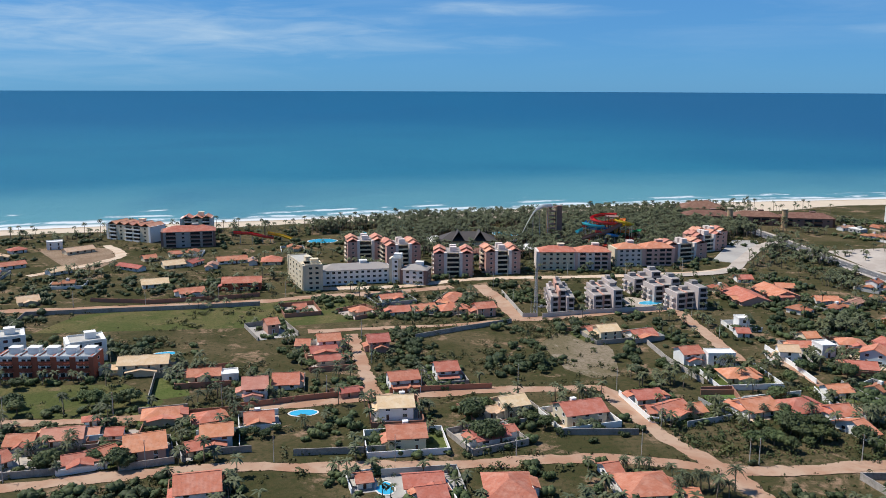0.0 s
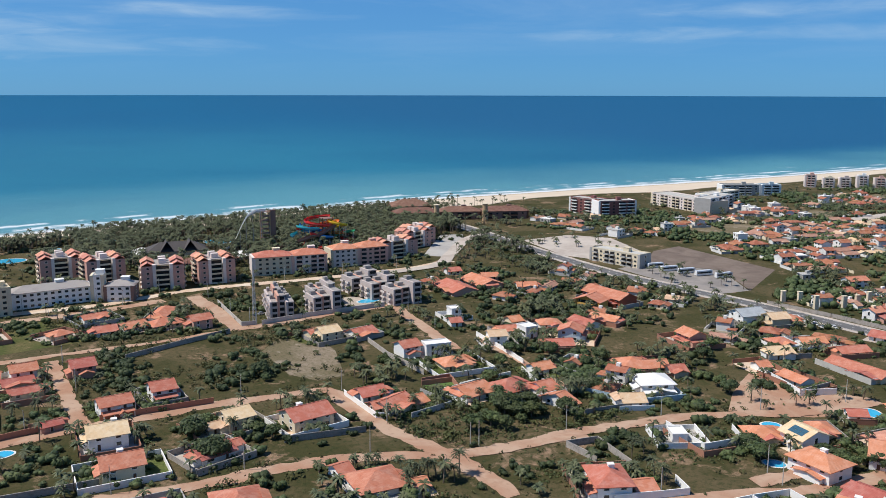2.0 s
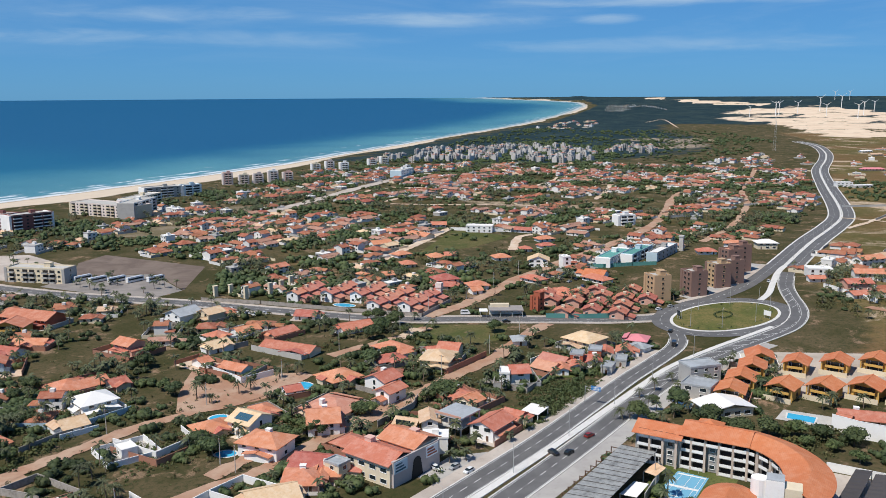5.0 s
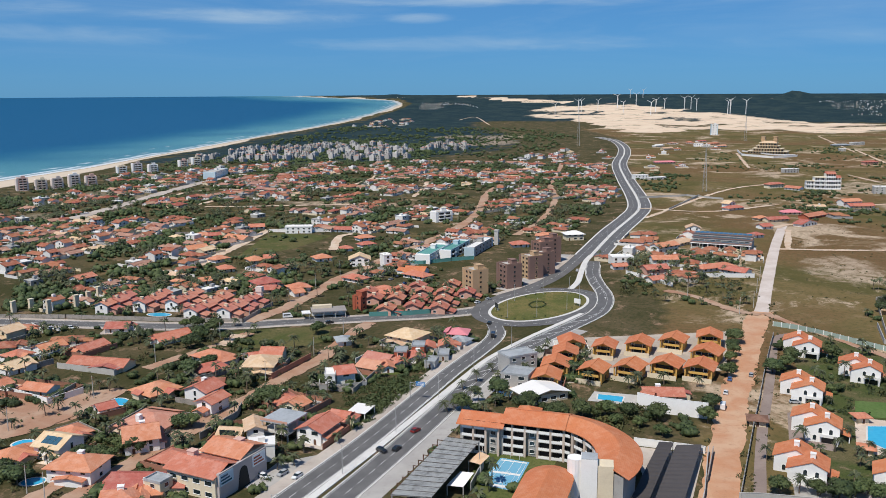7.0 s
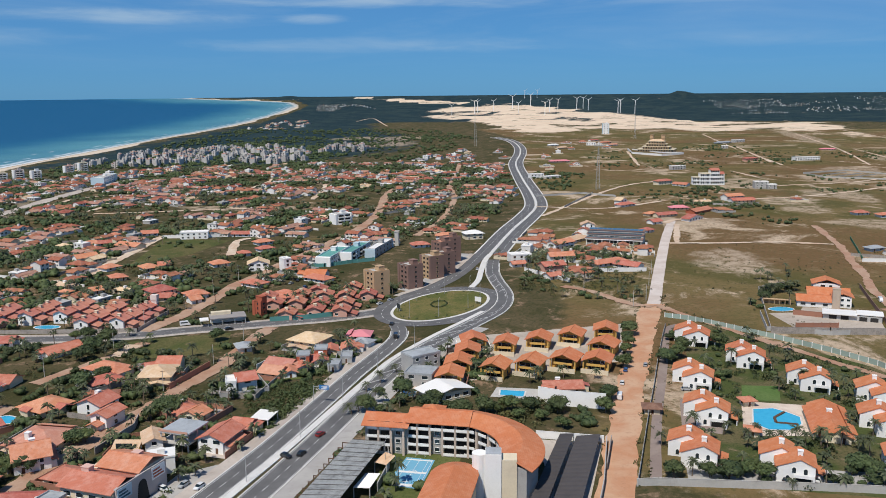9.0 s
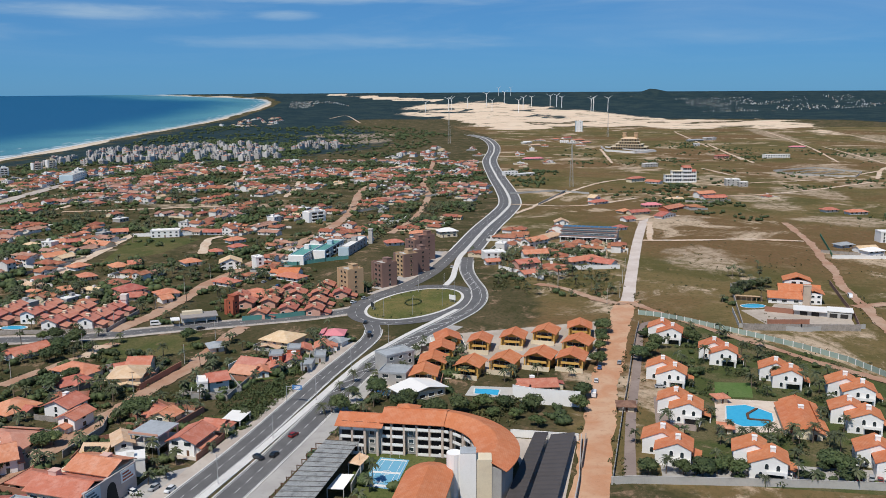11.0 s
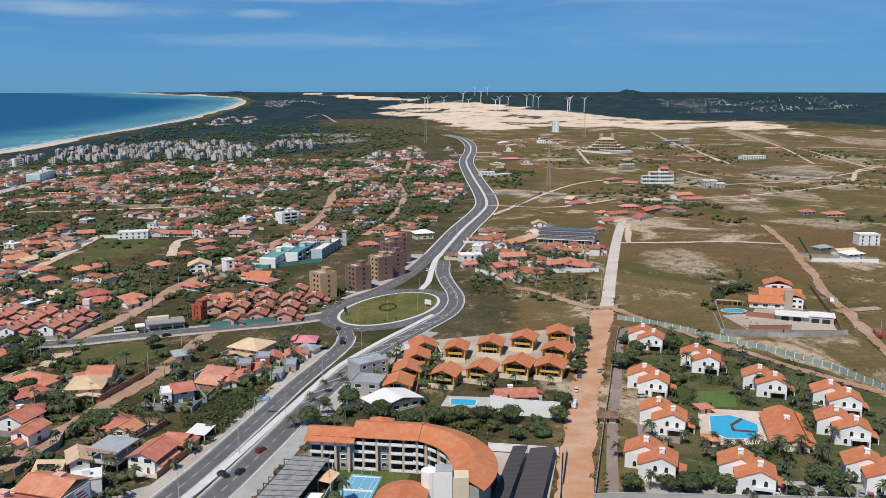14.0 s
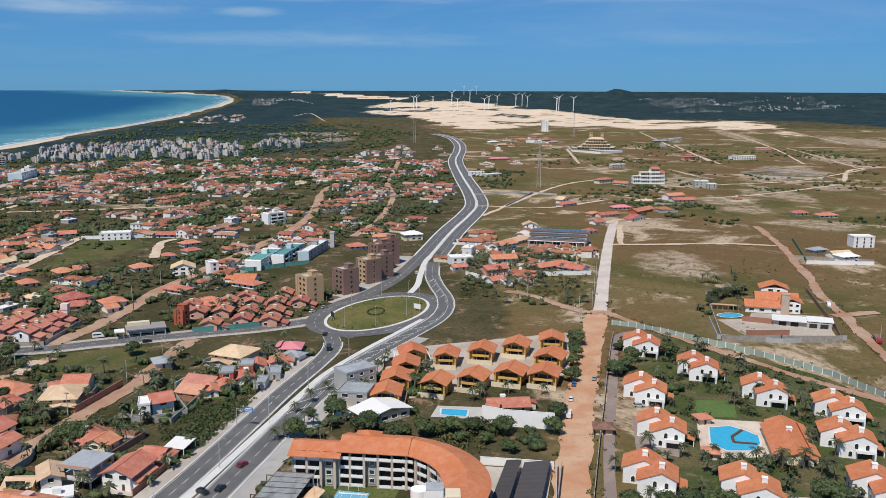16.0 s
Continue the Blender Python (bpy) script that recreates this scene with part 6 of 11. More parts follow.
house("h2", 302.7, 180.2, -75, 12.2, 14, "t", "C")
house("g1", 306.9, 180.3, -12, 9.3, 8, "o", "C")
house("g2", 316.5, 182.4, -76, 9.2, 9, "o", "C")
house("h1", 296.1, 201.1, -31, 12.2, 9, "o", "W")
house("g2", 302.2, 142.5, -53, 7.4, 9, "o", "W")
house("x2", 296.8, 145.9, -66, 4.0, 8, "w", "W")
house("h1", 271.8, 153.8, -34, 9.2, 11, "o", "C", "c")
house("g1", 268.5, 146.8, -10, 7.0, 8, "o", "C")
house("g1", 171.1, 158.4, -35, 14.3, 12, "t", "C")
house("h1", 185.5, 158.4, -58, 10.8, 11, "o", "S", "c")
house("h1", 193.4, 154.7, -61, 6.6, 9, "o", "S", "c")
house("f2", 203.7, 340.2, -40, 10.6, 10, "o", "L")
house("g1", 190.9, 329.4, -16, 11.6, 9, "o", "W")
house("h1", 204.7, 362.9, -13, 10.2, 9, "o", "W")
house("g1", 221.9, 357.2, -82, 14.8, 8, "r", "W")
house("g2", 167.4, 346.6, -11, 7.9, 8, "t", "W")
house("g1", 180.5, 359.8, -6, 12.2, 8, "o", "W")
house("x2", 186.4, 351.7, 7, 6.6, 8, "w", "W")
house("g1", 190.8, 374.4, 4, 6.2, 8, "o", "C")
house("g1", 235.8, 359.2, -64, 15.3, 8, "o", "W")
house("f2", 246.0, 388.4, -59, 14.7, 10, "o", "O")
house("g2", 261.5, 394.9, -79, 29.2, 13, "r", "B")
house("g2", 251.8, 312.4, -91, 10.5, 9, "o", "S", "v")
house("f2", 303.1, 332.2, -94, 11.4, 14, "m", "W")
house("f2", 311.0, 320.9, -98, 9.1, 10, "t", "C")
house("h1", 320.2, 323.2, -29, 11.4, 10, "o", "W")
house("h1", 286.9, 292.9, -10, 8.8, 9, "o", "C")
house("g1", 274.5, 281.3, -11, 10.5, 10, "t", "W")
house("g1", 300.6, 287.8, -16, 11.7, 8, "o", "W")
house("g1", 305.9, 270.1, -10, 14.5, 8, "o", "C")
house("g1", 288.3, 249.2, -85, 26.4, 9, "r", "C")
house("g1", 253.6, 269.0, -7, 5.1, 7, "o", "W")
house("g1", 254.6, 250.4, -90, 12.4, 7, "o", "W")
house("g1", 244.8, 212.2, -30, 6.2, 6, "o", "W")
house("g1", 193.2, 451.5, -88, 25.9, 16, "o", "S")
house("g1", 214.2, 461.1, -86, 25.1, 16, "o", "S")
house("g1", 162.4, 383.4, -6, 5.6, 7, "r", "W")
house("x2", 167.8, 396.7, 0, 5.3, 7, "w", "W")
house("g1", 234.3, 442.2, -13, 11.5, 8, "o", "W")
house("g1", 210.8, 497.7, -1, 8.9, 8, "o", "W")
house("g1", 225.8, 474.3, -16, 9.9, 8, "o", "S")
house("g1", 166.2, 302.7, 6, 8.8, 8, "o", "W")
house("h1", 155.9, 281.5, 2, 6.4, 8, "o", "C")
house("g2", 418.9, 369.8, -9, 13.1, 8, "o", "W")
house("g1", 92.1, 389.5, 19, 8.2, 8, "o", "C")
house("g1", 331.5, 245.1, -27, 16.5, 10, "o", "W")
house("g1", 338.8, 280.3, -69, 10.9, 9, "r", "W")
house("f2", 240.3, 147.3, -56, 5.4, 10, "t", "W")

# houses by the highway and the walled compounds
house("f2", 371.7, 62.0, -74, 10.0, 9.5, "q", "O")
house("f2", 355.7, 61.7, -82, 9.3, 9.5, "q", "O")
house("f2", 338.3, 62.5, -85, 9.9, 9.5, "q", "O")
house("f2", 322.1, 63.1, -85, 9.4, 9.5, "q", "O")
house("f2", 370.4, 46.6, -91, 8.4, 9.5, "q", "O")
house("f2", 379.0, 32.3, -94, 9.6, 9.5, "q", "O")
house("f2", 388.7, 17.9, -99, 9.6, 9.5, "q", "O")
house("f2", 399.6, 2.8, -90, 9.7, 9.5, "q", "O")
house("f2", 373.9, 3.0, -104, 10.7, 9.5, "q", "O")
house("f2", 336.1, 46.3, -99, 9.3, 9.5, "q", "O")
house("f2", 343.4, 32.6, -102, 9.6, 9.5, "q", "O")
house("f2", 351.5, 18.5, -101, 10.5, 9.5, "q", "O")
house("f2", 351.6, 5.2, -98, 10.3, 9.5, "q", "O")
for x_, y_ in ((394.5, -38.3), (365.5, -58.0), (335.0, -34.0), (297.5, -35.7), (261.5, -28.3), (340.0, -78.4), (325.0, -100.4), (297.0, -94.4), (256.0, -55.5), (261.5, -93.0)):
    villa(x_, y_, -98, 10.8, 10)
house("h1", 287.3, -47.8, -94, 4.0, 4, "o", "C")
house("h1", 316.5, -50.0, -69, 4.0, 4, "o", "C")
house("h1", 303.1, -15.2, -87, 5.5, 5, "b", "C")
house("g1", 320.7, 18.3, -77, 14.7, 8, "r", "C", "c")
house("g1", 313.6, 23.2, -96, 4.0, 8, "r", "W")
house("x2", 320.1, 74.5, -94, 11.3, 10, "m", "G")
house("x3", 335.7, 78.4, -44, 13.6, 9, "m", "G")
house("h2", 359.6, 135.9, -105, 14.3, 14, "t", "C")
house("h1", 377.9, 117.0, -82, 8.5, 9, "k", "W")
house("h1", 366.5, 112.5, -105, 8.0, 6, "m", "W")
house("g2", 631.8, 39.1, -40, 20.0, 9, "o", "W")
house("g2", 580.5, 35.9, -69, 16.7, 9, "o", "W")
house("g2", 547.0, 39.3, -56, 15.4, 9, "o", "S")
house("g1", 526.5, 36.6, -48, 10.6, 7, "o", "W")
house("x2", 577.0, 63.6, -67, 14.6, 10, "w", "W", "c")
house("g1", 559.9, 62.8, -62, 9.6, 6, "o", "W")
house("h1", 574.9, 3.3, -48, 26.2, 9, "o", "W")
house("g1", 567.1, -9.7, -119, 17.4, 9, "o", "W")
house("h2", 664.2, 110.5, -62, 14.2, 10, "w", "C")
house("h2", 650.7, 129.5, -82, 15.4, 9, "o", "W")
house("h1", 622.2, 144.0, -62, 12.7, 9, "o", "W")
house("h1", 495.8, 179.8, -113, 17.2, 9, "o", "W")
house("h1", 655.2, -183.4, -62, 11.7, 7, "m", "L")
house("g1", 640.0, -193.9, -67, 15.1, 9, "t", "W")
house("x3", 683.8, -222.3, -82, 15.5, 10, "w", "W")
house("f1", 789.9, -67.9, -36, 22.7, 8, "r", "W")
house("h1", 962.2, -121.2, -44, 23.2, 9, "o", "W")
house("g1", 927.2, -127.9, -63, 26.3, 9, "o", "W")
house("g1", 809.1, -45.1, -54, 21.8, 8, "r", "C")
house("g1", 842.1, -78.0, -35, 30.6, 10, "r", "B")
house("f2", 722.8, 22.4, -82, 10.5, 10, "t", "W")
house("h1", 1945.9, 75.8, -84, 15.0, 9, "o", "W")
house("x2", 1846.2, 54.2, -84, 18.8, 9, "w", "W")
house("g1", 2001.3, 53.8, -35, 28.7, 8, "r", "W")
house("h1", 1918.7, 26.5, -40, 28.6, 10, "r", "S")
house("g1", 1840.7, 11.0, -41, 26.9, 9, "p", "W")
house("h1", 1827.1, 132.3, -38, 25.3, 9, "w", "W")
house("g1", 1739.2, 110.0, -43, 25.0, 9, "t", "C")
house("x2", 1151.1, 105.3, -61, 19.4, 9, "w", "W")
house("x1", 1150.8, 84.4, -47, 24.7, 9, "w", "G")
house("h1", 1926.1, -220.4, -54, 39.7, 10, "m", "G")
house("x2", 1971.0, -256.9, -48, 35.2, 8, "w", "G")
house("x2", 1763.5, -205.6, -83, 12.0, 7, "w", "G")
house("h2", 1458.0, -210.3, -56, 24.6, 8, "r", "S")
house("x2", 1481.2, -299.2, -68, 45.1, 9, "w", "W")
house("h1", 1722.7, -384.9, -83, 28.2, 9, "k", "C")
house("x2", 1295.3, -86.6, -60, 23.0, 8, "w", "G", "c")
house("h2", 1087.5, -56.2, -48, 22.6, 9, "r", "C")
house("g1", 1073.3, -77.3, -122, 18.6, 9, "r", "W")
house("x3", 1057.5, -166.1, -83, 15.9, 10, "w", "G", "c")
house("x2", 1052.1, -177.2, -83, 10.6, 8, "w", "G")
house("g2", 940.7, -120.3, -57, 21.4, 10, "o", "W")
house("g1", 925.2, -129.3, -69, 18.1, 9, "o", "C")
house("f2", 890.0, -5.2, -34, 11.1, 8, "t", "W")
house("h1", 876.6, -9.3, -44, 19.8, 9, "o", "W")
house("h1", 845.0, -221.1, -67, 13.3, 9, "r", "W")
house("h1", 833.0, -241.3, -72, 18.1, 9, "o", "W")
house("h1", 812.5, -32.2, -45, 10.9, 8, "o", "C")
house("h1", 858.9, -60.3, -70, 17.5, 9, "k", "C")
house("g1", 763.7, -33.9, -49, 10.8, 8, "o", "W")
house("h2", 620.6, -192.4, -65, 12.8, 9, "w", "W")
house("h1", 662.7, 30.9, -29, 27.6, 10, "t", "W")
house("h1", 715.9, -25.9, -46, 8.6, 8, "r", "W")
house("h1", 1406.6, 91.4, -64, 33.1, 9, "k", "C")
house("g1", 236.9, 154.1, -80, 7.7, 8, "t", "O")
house("h1", 310.6, 207.4, -107, 18.2, 11, "o", "W")
house("g1", 314.3, 190.0, -49, 5.3, 9, "o", "W")
house("g1", 321.4, 185.3, -42, 4.6, 8, "o", "C")
house("h1", 350.5, 164.7, -55, 6.0, 8, "m", "W")

# houses behind the old road
house("h1", 510.9, 304.2, -41, 9.5, 12, "o", "C")
house("g1", 520.0, 298.2, -57, 7.5, 8, "o", "C")
house("h1", 588.9, 396.6, -43, 13.9, 10, "o", "C")
house("g1", 592.3, 388.3, -55, 9.3, 8, "r", "W")
house("g1", 585.0, 362.1, -106, 21.6, 10, "o", "C")
house("h1", 576.3, 412.6, -22, 6.9, 8, "t", "W")
house("g1", 536.9, 368.7, -34, 15.1, 10, "o", "W")
house("h1", 506.5, 330.3, -22, 11.2, 9, "o", "W")
house("h1", 479.2, 307.7, -42, 8.8, 10, "o", "C")
house("h2", 440.5, 256.7, -35, 13.7, 12, "r", "C")
house("g1", 433.6, 252.3, -71, 12.1, 8, "r", "C")
house("h1", 443.8, 236.2, -43, 11.5, 10, "o", "W")
house("g1", 431.3, 230.8, -38, 6.2, 7, "o", "W")
house("h1", 435.8, 314.5, -3, 4.4, 7, "o", "W")
house("g1", 442.8, 299.9, -37, 6.7, 7, "o", "W")
house("h1", 530.9, 263.2, -44, 11.0, 10, "o", "W")
house("f2", 523.5, 231.6, -67, 12.9, 12, "t", "W")
house("h1", 568.8, 262.2, -54, 7.7, 8, "o", "W")
house("h1", 616.1, 267.5, -38, 13.0, 9, "o", "W")
house("h1", 588.9, 254.5, -36, 11.3, 8, "o", "W")
house("x3", 524.8, 213.2, -46, 5.3, 8, "w", "W", "c")
house("g1", 649.1, 300.1, -82, 14.6, 8, "r", "W")
house("x2", 633.5, 333.9, -69, 22.1, 10, "w", "W")
house("g1", 641.2, 378.3, -59, 12.7, 9, "o", "W")
house("h1", 630.4, 403.1, -31, 5.8, 8, "o", "W")
house("h1", 476.3, 213.8, -111, 14.5, 9, "o", "W")
house("h1", 449.1, 182.3, -116, 17.2, 13, "o", "S")
house("g1", 319.1, 137.2, -100, 9.5, 9, "p", "C")
house("g1", 329.7, 137.8, -101, 12.2, 8, "p", "C")
house("f1", 320.3, 130.9, -61, 4.5, 8, "o", "W")
house("f1", 328.0, 127.9, -60, 4.9, 8, "o", "W")
house("f1", 337.3, 123.8, -61, 6.2, 8, "o", "W", "c")
house("f1", 352.4, 123.5, -69, 4.9, 9, "o", "C")
house("f1", 357.7, 116.3, -74, 6.6, 9, "o", "W")
house("x2", 333.7, 129.6, -75, 5.4, 7, "m", "B")
house("x2", 343.6, 125.1, -75, 5.5, 7, "m", "B")
house("x1", 331.1, 114.8, -83, 4.6, 8, "m", "G")
house("x1", 343.0, 113.2, -76, 4.7, 8, "m", "G")

# ---- larger buildings ----
def front(ax, ay, bx, by, d):
    """Centre, turn and width of a block whose front runs from a to b, d deep behind it."""
    w, a = math.hypot(bx - ax, by - ay), math.atan2(by - ay, bx - ax)
    return (ax + bx) / 2 - math.sin(a) * d / 2, (ay + by) / 2 + math.cos(a) * d / 2, math.degrees(a), w, d


PANE_ROW = {}


def opening_mesh(w, h, frame):
    key = (round(w, 1), round(h, 1), frame.name)
    if key not in PANE_ROW:
        PANE_ROW[key] = window_mesh(round(w, 1), round(h, 1), frame)
    return PANE_ROW[key]


def balcony_mesh(w, deep, rail, slab):
    """A balcony: floor slab, parapet, and a near-black sheet on the wall that paints the shade behind."""
    k = Kit()
    k.box(-w / 2, w / 2, -deep, 0.03, -0.15, 0.0, 0)
    k.box(-w / 2, w / 2, -deep, -deep + 0.1, 0.0, 0.95, 1)
    for s in (-1, 1):
        k.box(s * w / 2 - 0.05, s * w / 2 + 0.05, -deep + 0.1, 0.03, 0.0, 0.95, 1)
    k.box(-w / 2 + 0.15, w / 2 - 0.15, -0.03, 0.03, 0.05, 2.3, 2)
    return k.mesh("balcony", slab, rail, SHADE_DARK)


def apartment(x, y, rz, w, d, n, wall=WHITE, trim=SALMON, roof="flat", label="", bays=None, front_style="balcony", name="apartment_block", sides=True, sh=2.9, rmat=None, category="apartment building"):
    FOOTPRINTS.append((x, y, w / 2 + 1.5, d / 2 + 1.5, rz))
    z0 = float(rim_z(np.hypot(x, y)))
    hb = base(name, x, y, rz, z0)
    X, Y, H = w / 2, d / 2, n * sh
    k = Kit()
    k.box(-X, X, -Y, Y, -0.5, H)
    part("wall", k.mesh("wall", wall), hb)
    k = Kit()
    for sx in (-1, 1):
        k.box(sx * X - 1.6, sx * X + 1.6, -Y - 0.35, -Y + 2.0, -0.3, H + 0.5)
    for i in (0, 1):
        kk = Kit()
        sx = (-1, 1)[i]
        kk.box(sx * X - 1.5, sx * X + 0.3, -Y - 0.35, Y + 0.3, -0.3, H + 0.5)
        part("end_wall", kk.mesh("end_wall", trim), hb)
    k = Kit()
    if roof == "tile":
        hip_roof(k, -X, X, -Y, Y, H + 0.5, min(w, d) * 0.2, 0.8)
        part("roof", k.mesh("roof", rmat or ROOF_ORANGE), hb)
    elif roof == "gables":
        m = max(2, round(w / 9))
        for i in range(m):
            kk, k2 = Kit(), Kit()
            gable_roof(kk, -Y, Y, 0, w / m, H + 0.4, 2.2, 0.4)
            k2.v, k2.f, k2.m = [(-b + X - i * w / m, a, c) for a, b, c in kk.v], kk.f, kk.m
            part("roof", k2.mesh("roof", rmat or ROOF_PINK), hb)
    else:
        k.box(-X - 0.1, X + 0.1, -Y - 0.1, Y + 0.1, H, H + 0.2)
        part("roof", k.mesh("roof", rmat or CONCRETE), hb)
        for a, b, c, e in ((-X - 0.1, X + 0.1, -Y - 0.1, -Y + 0.12), (-X - 0.1, X + 0.1, Y - 0.12, Y + 0.1), (-X - 0.1, -X + 0.12, -Y + 0.12, Y - 0.12), (X - 0.12, X + 0.1, -Y + 0.12, Y - 0.12)):
            k = Kit()
            k.box(a, b, c, e, H + 0.2, H + 0.9)
            part("parapet", k.mesh("parapet", wall), hb)
    k = Kit()
    k.box(-2.2, 2.2, -1.8, 1.8, -0.6, 2.6)
    k.box(-2.4, 2.4, -2.0, 2.0, 2.6, 2.8)
    part("roof_tank", k.mesh("roof_tank", wall), hb, (w * 0.12, d * 0.1, H + (0.2 if roof == "flat" else min(w, d) * 0.12)))
    far = math.hypot(x, y) > 600
    bays = bays or max(2, int(w / (7.5 if far else 4.5)))
    bw = (w - 2.4) / bays
    for s in range(n):
        for i in range(bays):
            px = -X + 1.2 + (i + 0.5) * bw
            if front_style == "balcony" and (i % 3 != 1 or bays < 3):
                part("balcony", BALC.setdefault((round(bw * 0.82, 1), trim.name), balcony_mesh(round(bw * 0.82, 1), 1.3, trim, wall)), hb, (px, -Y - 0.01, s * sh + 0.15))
            else:
                part("window", opening_mesh(min(bw * 0.5, 1.8), 1.3, wall), hb, (px, -Y - 0.01, s * sh + 0.9))
        if sides and not far:
            for sx in (-1, 1):
                for j in range(max(1, int(d / 7))):
                    part("window", opening_mesh(1.4, 1.2, wall), hb, (sx * (X + 0.32), -Y + (j + 0.5) * d / max(1, int(d / 7)), s * sh + 1.0), 90 * sx)
    return tagged(hb, label, category)


BALC = {}
DIRT_BROWN = field_mat("brown_plot_earth", (0.25, 0.17, 0.115), (0.33, 0.24, 0.17), (0.20, 0.14, 0.09), (0.15, 0.115, 0.07))
RUBBLE = field_mat("rubble_ground", (0.17, 0.14, 0.085), (0.27, 0.215, 0.155), (0.36, 0.30, 0.235), (0.09, 0.085, 0.04))
PAVING_PALE = earth_mat("pale_yard_paving", (0.40, 0.34, 0.28), (0.50, 0.43, 0.36), (0.27, 0.22, 0.18))
PINK_PAINT = surface("pink_render", (0.66, 0.42, 0.35), (0.50, 0.32, 0.27), stain=0.3, vary=0.05)
PALE_PINK = surface("pale_pink_render", (0.76, 0.66, 0.60), (0.56, 0.48, 0.43), stain=0.35, vary=0.05)
GREY_PINK = surface("greyish_pink_render", (0.52, 0.45, 0.42), (0.36, 0.31, 0.29), stain=0.4, vary=0.06)
GREY_ROOF = surface("grey_fibre_cement_roof", (0.34, 0.31, 0.29), (0.22, 0.20, 0.19), stain=0.6)

# resort hotel blocks between the town and the beach
RESORT_PINK = surface("resort_pink_render", (0.56, 0.33, 0.27), (0.42, 0.25, 0.21), stain=0.3, vary=0.05)
RESORT_TILE = tile_roof("roof_tiles_resort", (0.58, 0.25, 0.18), (0.64, 0.34, 0.27), (0.36, 0.15, 0.12))


def resort_block(x, y, rz, w, d, n=5):
    """Two pink wings joined by a recessed bay of balconies, under a cluster of small tiled roofs and tank boxes."""
    FOOTPRINTS.append((x, y, w / 2 + 1.5, d / 2 + 1.5, rz))
    hb = base("resort_block", x, y, rz)
    H, X, Y, c = n * 2.9, w / 2, d / 2, w * 0.2
    k = Kit()
    k.box(-c, c, -Y + 2.6, Y - 2.6, -0.4, H)
    part("bay_wall", k.mesh("bay_wall", CREAM), hb)
    for sx in (-1, 1):
        k = Kit()
        k.box(min(sx * c, sx * X), max(sx * c, sx * X), -Y, Y, -0.4, H)
        wing = part("wing_wall", k.mesh("wing_wall", RESORT_PINK), hb)
        k = Kit()
        k.box(sx * c - 0.9, sx * c + 0.9, -Y - 0.4, -Y + 2.6, -0.4, H + 0.8)
        part("pale_pier", k.mesh("pale_pier", PALE_PINK), hb)
        for i, (f0, f1, up) in enumerate(((-1.0, -0.36, 0.0), (-0.36, 0.36, 1.0), (0.36, 1.0, 0.2))):
            kk, k = Kit(), Kit()
            gable_roof(kk, f0 * Y, f1 * Y, min(sx * c, sx * X), max(sx * c, sx * X), H + 0.3 + up, 1.9, 0.35)
            k.v, k.f, k.m = [(b_, a_, c_) for a_, b_, c_ in kk.v], [tuple(reversed(q_)) for q_ in kk.f], kk.m
            part("roof", k.mesh("roof", RESORT_TILE), hb)
        for s_ in range(n):
            part("window", opening_mesh(1.4, 1.2, PALE_PINK), wing, (sx * (c + X) / 2, -Y - 0.01, s_ * 2.9 + 1.0))
            part("balcony", BALC.setdefault(("resort side", round(d * 0.5, 1)), balcony_mesh(round(d * 0.5, 1), 1.3, CREAM, PALE_PINK)), wing, (sx * (X + 0.01), 0, s_ * 2.9 + 0.15), 90 * sx)
    for s_ in range(n):
        k = Kit()
        k.box(-c + 0.9, c - 0.9, -Y - 0.2, -Y + 2.6, s_ * 2.9 - 0.1, s_ * 2.9 + 0.12, 0)
        k.box(-c + 0.9, c - 0.9, -Y - 0.2, -Y - 0.08, s_ * 2.9 + 0.12, s_ * 2.9 + 0.95, 0)
        # near-black sheet on the bay wall paints the shade between the slabs
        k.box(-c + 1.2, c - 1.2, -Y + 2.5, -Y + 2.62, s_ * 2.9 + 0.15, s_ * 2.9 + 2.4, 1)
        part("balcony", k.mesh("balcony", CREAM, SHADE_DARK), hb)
    k = Kit()
    k.box(-c, c, -Y + 2.2, Y - 2.2, H, H + 0.35)
    part("flat_roof", k.mesh("flat_roof", GREY_ROOF), hb)
    for yy in (-Y * 0.35, Y * 0.3):
        k = Kit()
        k.box(-2.0, 2.2, yy - 1.6, yy + 1.6, H + 0.35, H + 3.2)
        part("roof_tank", k.mesh("roof_tank", PALE_PINK), hb)
    return tagged(hb, "five-storey pink apartment block with clustered tiled roofs", "apartment building", "pink resort blocks")


for a in ((-32, 563, -8, 566), (-6, 547, 16, 552), (23, 520, 47, 519), (56, 524, 78, 526)):
    resort_block(*front(*a, 22))
apartment(*front(92, 537, 116, 536, 14), 4, CREAM, PALE_PINK, "tile", "four-storey cream hotel wing with an orange tiled roof", front_style="window", name="hotel_wing")
apartment(*front(116.5, 535.5, 138, 535, 15), 4, PALE_PINK, PINK_PAINT, "tile", "four-storey pink hotel wing with an orange tiled roof", name="hotel_wing")
apartment(*front(145, 545, 163, 546, 14), 4, PALE_PINK, CREAM, "tile", "four-storey cream hotel wing with an orange tiled roof", front_style="window", name="hotel_wing")
apartment(*front(163.5, 546, 184, 547, 15), 4, PINK_PAINT, PINK_PAINT, "tile", "four-storey pink hotel wing with an orange tiled roof", name="hotel_wing")
resort_block(*front(182, 556, 213, 565, 16), 4)
resort_block(*front(224, 606, 246, 612, 16), 4)
resort_block(*front(214, 590, 236, 597, 15), 4)
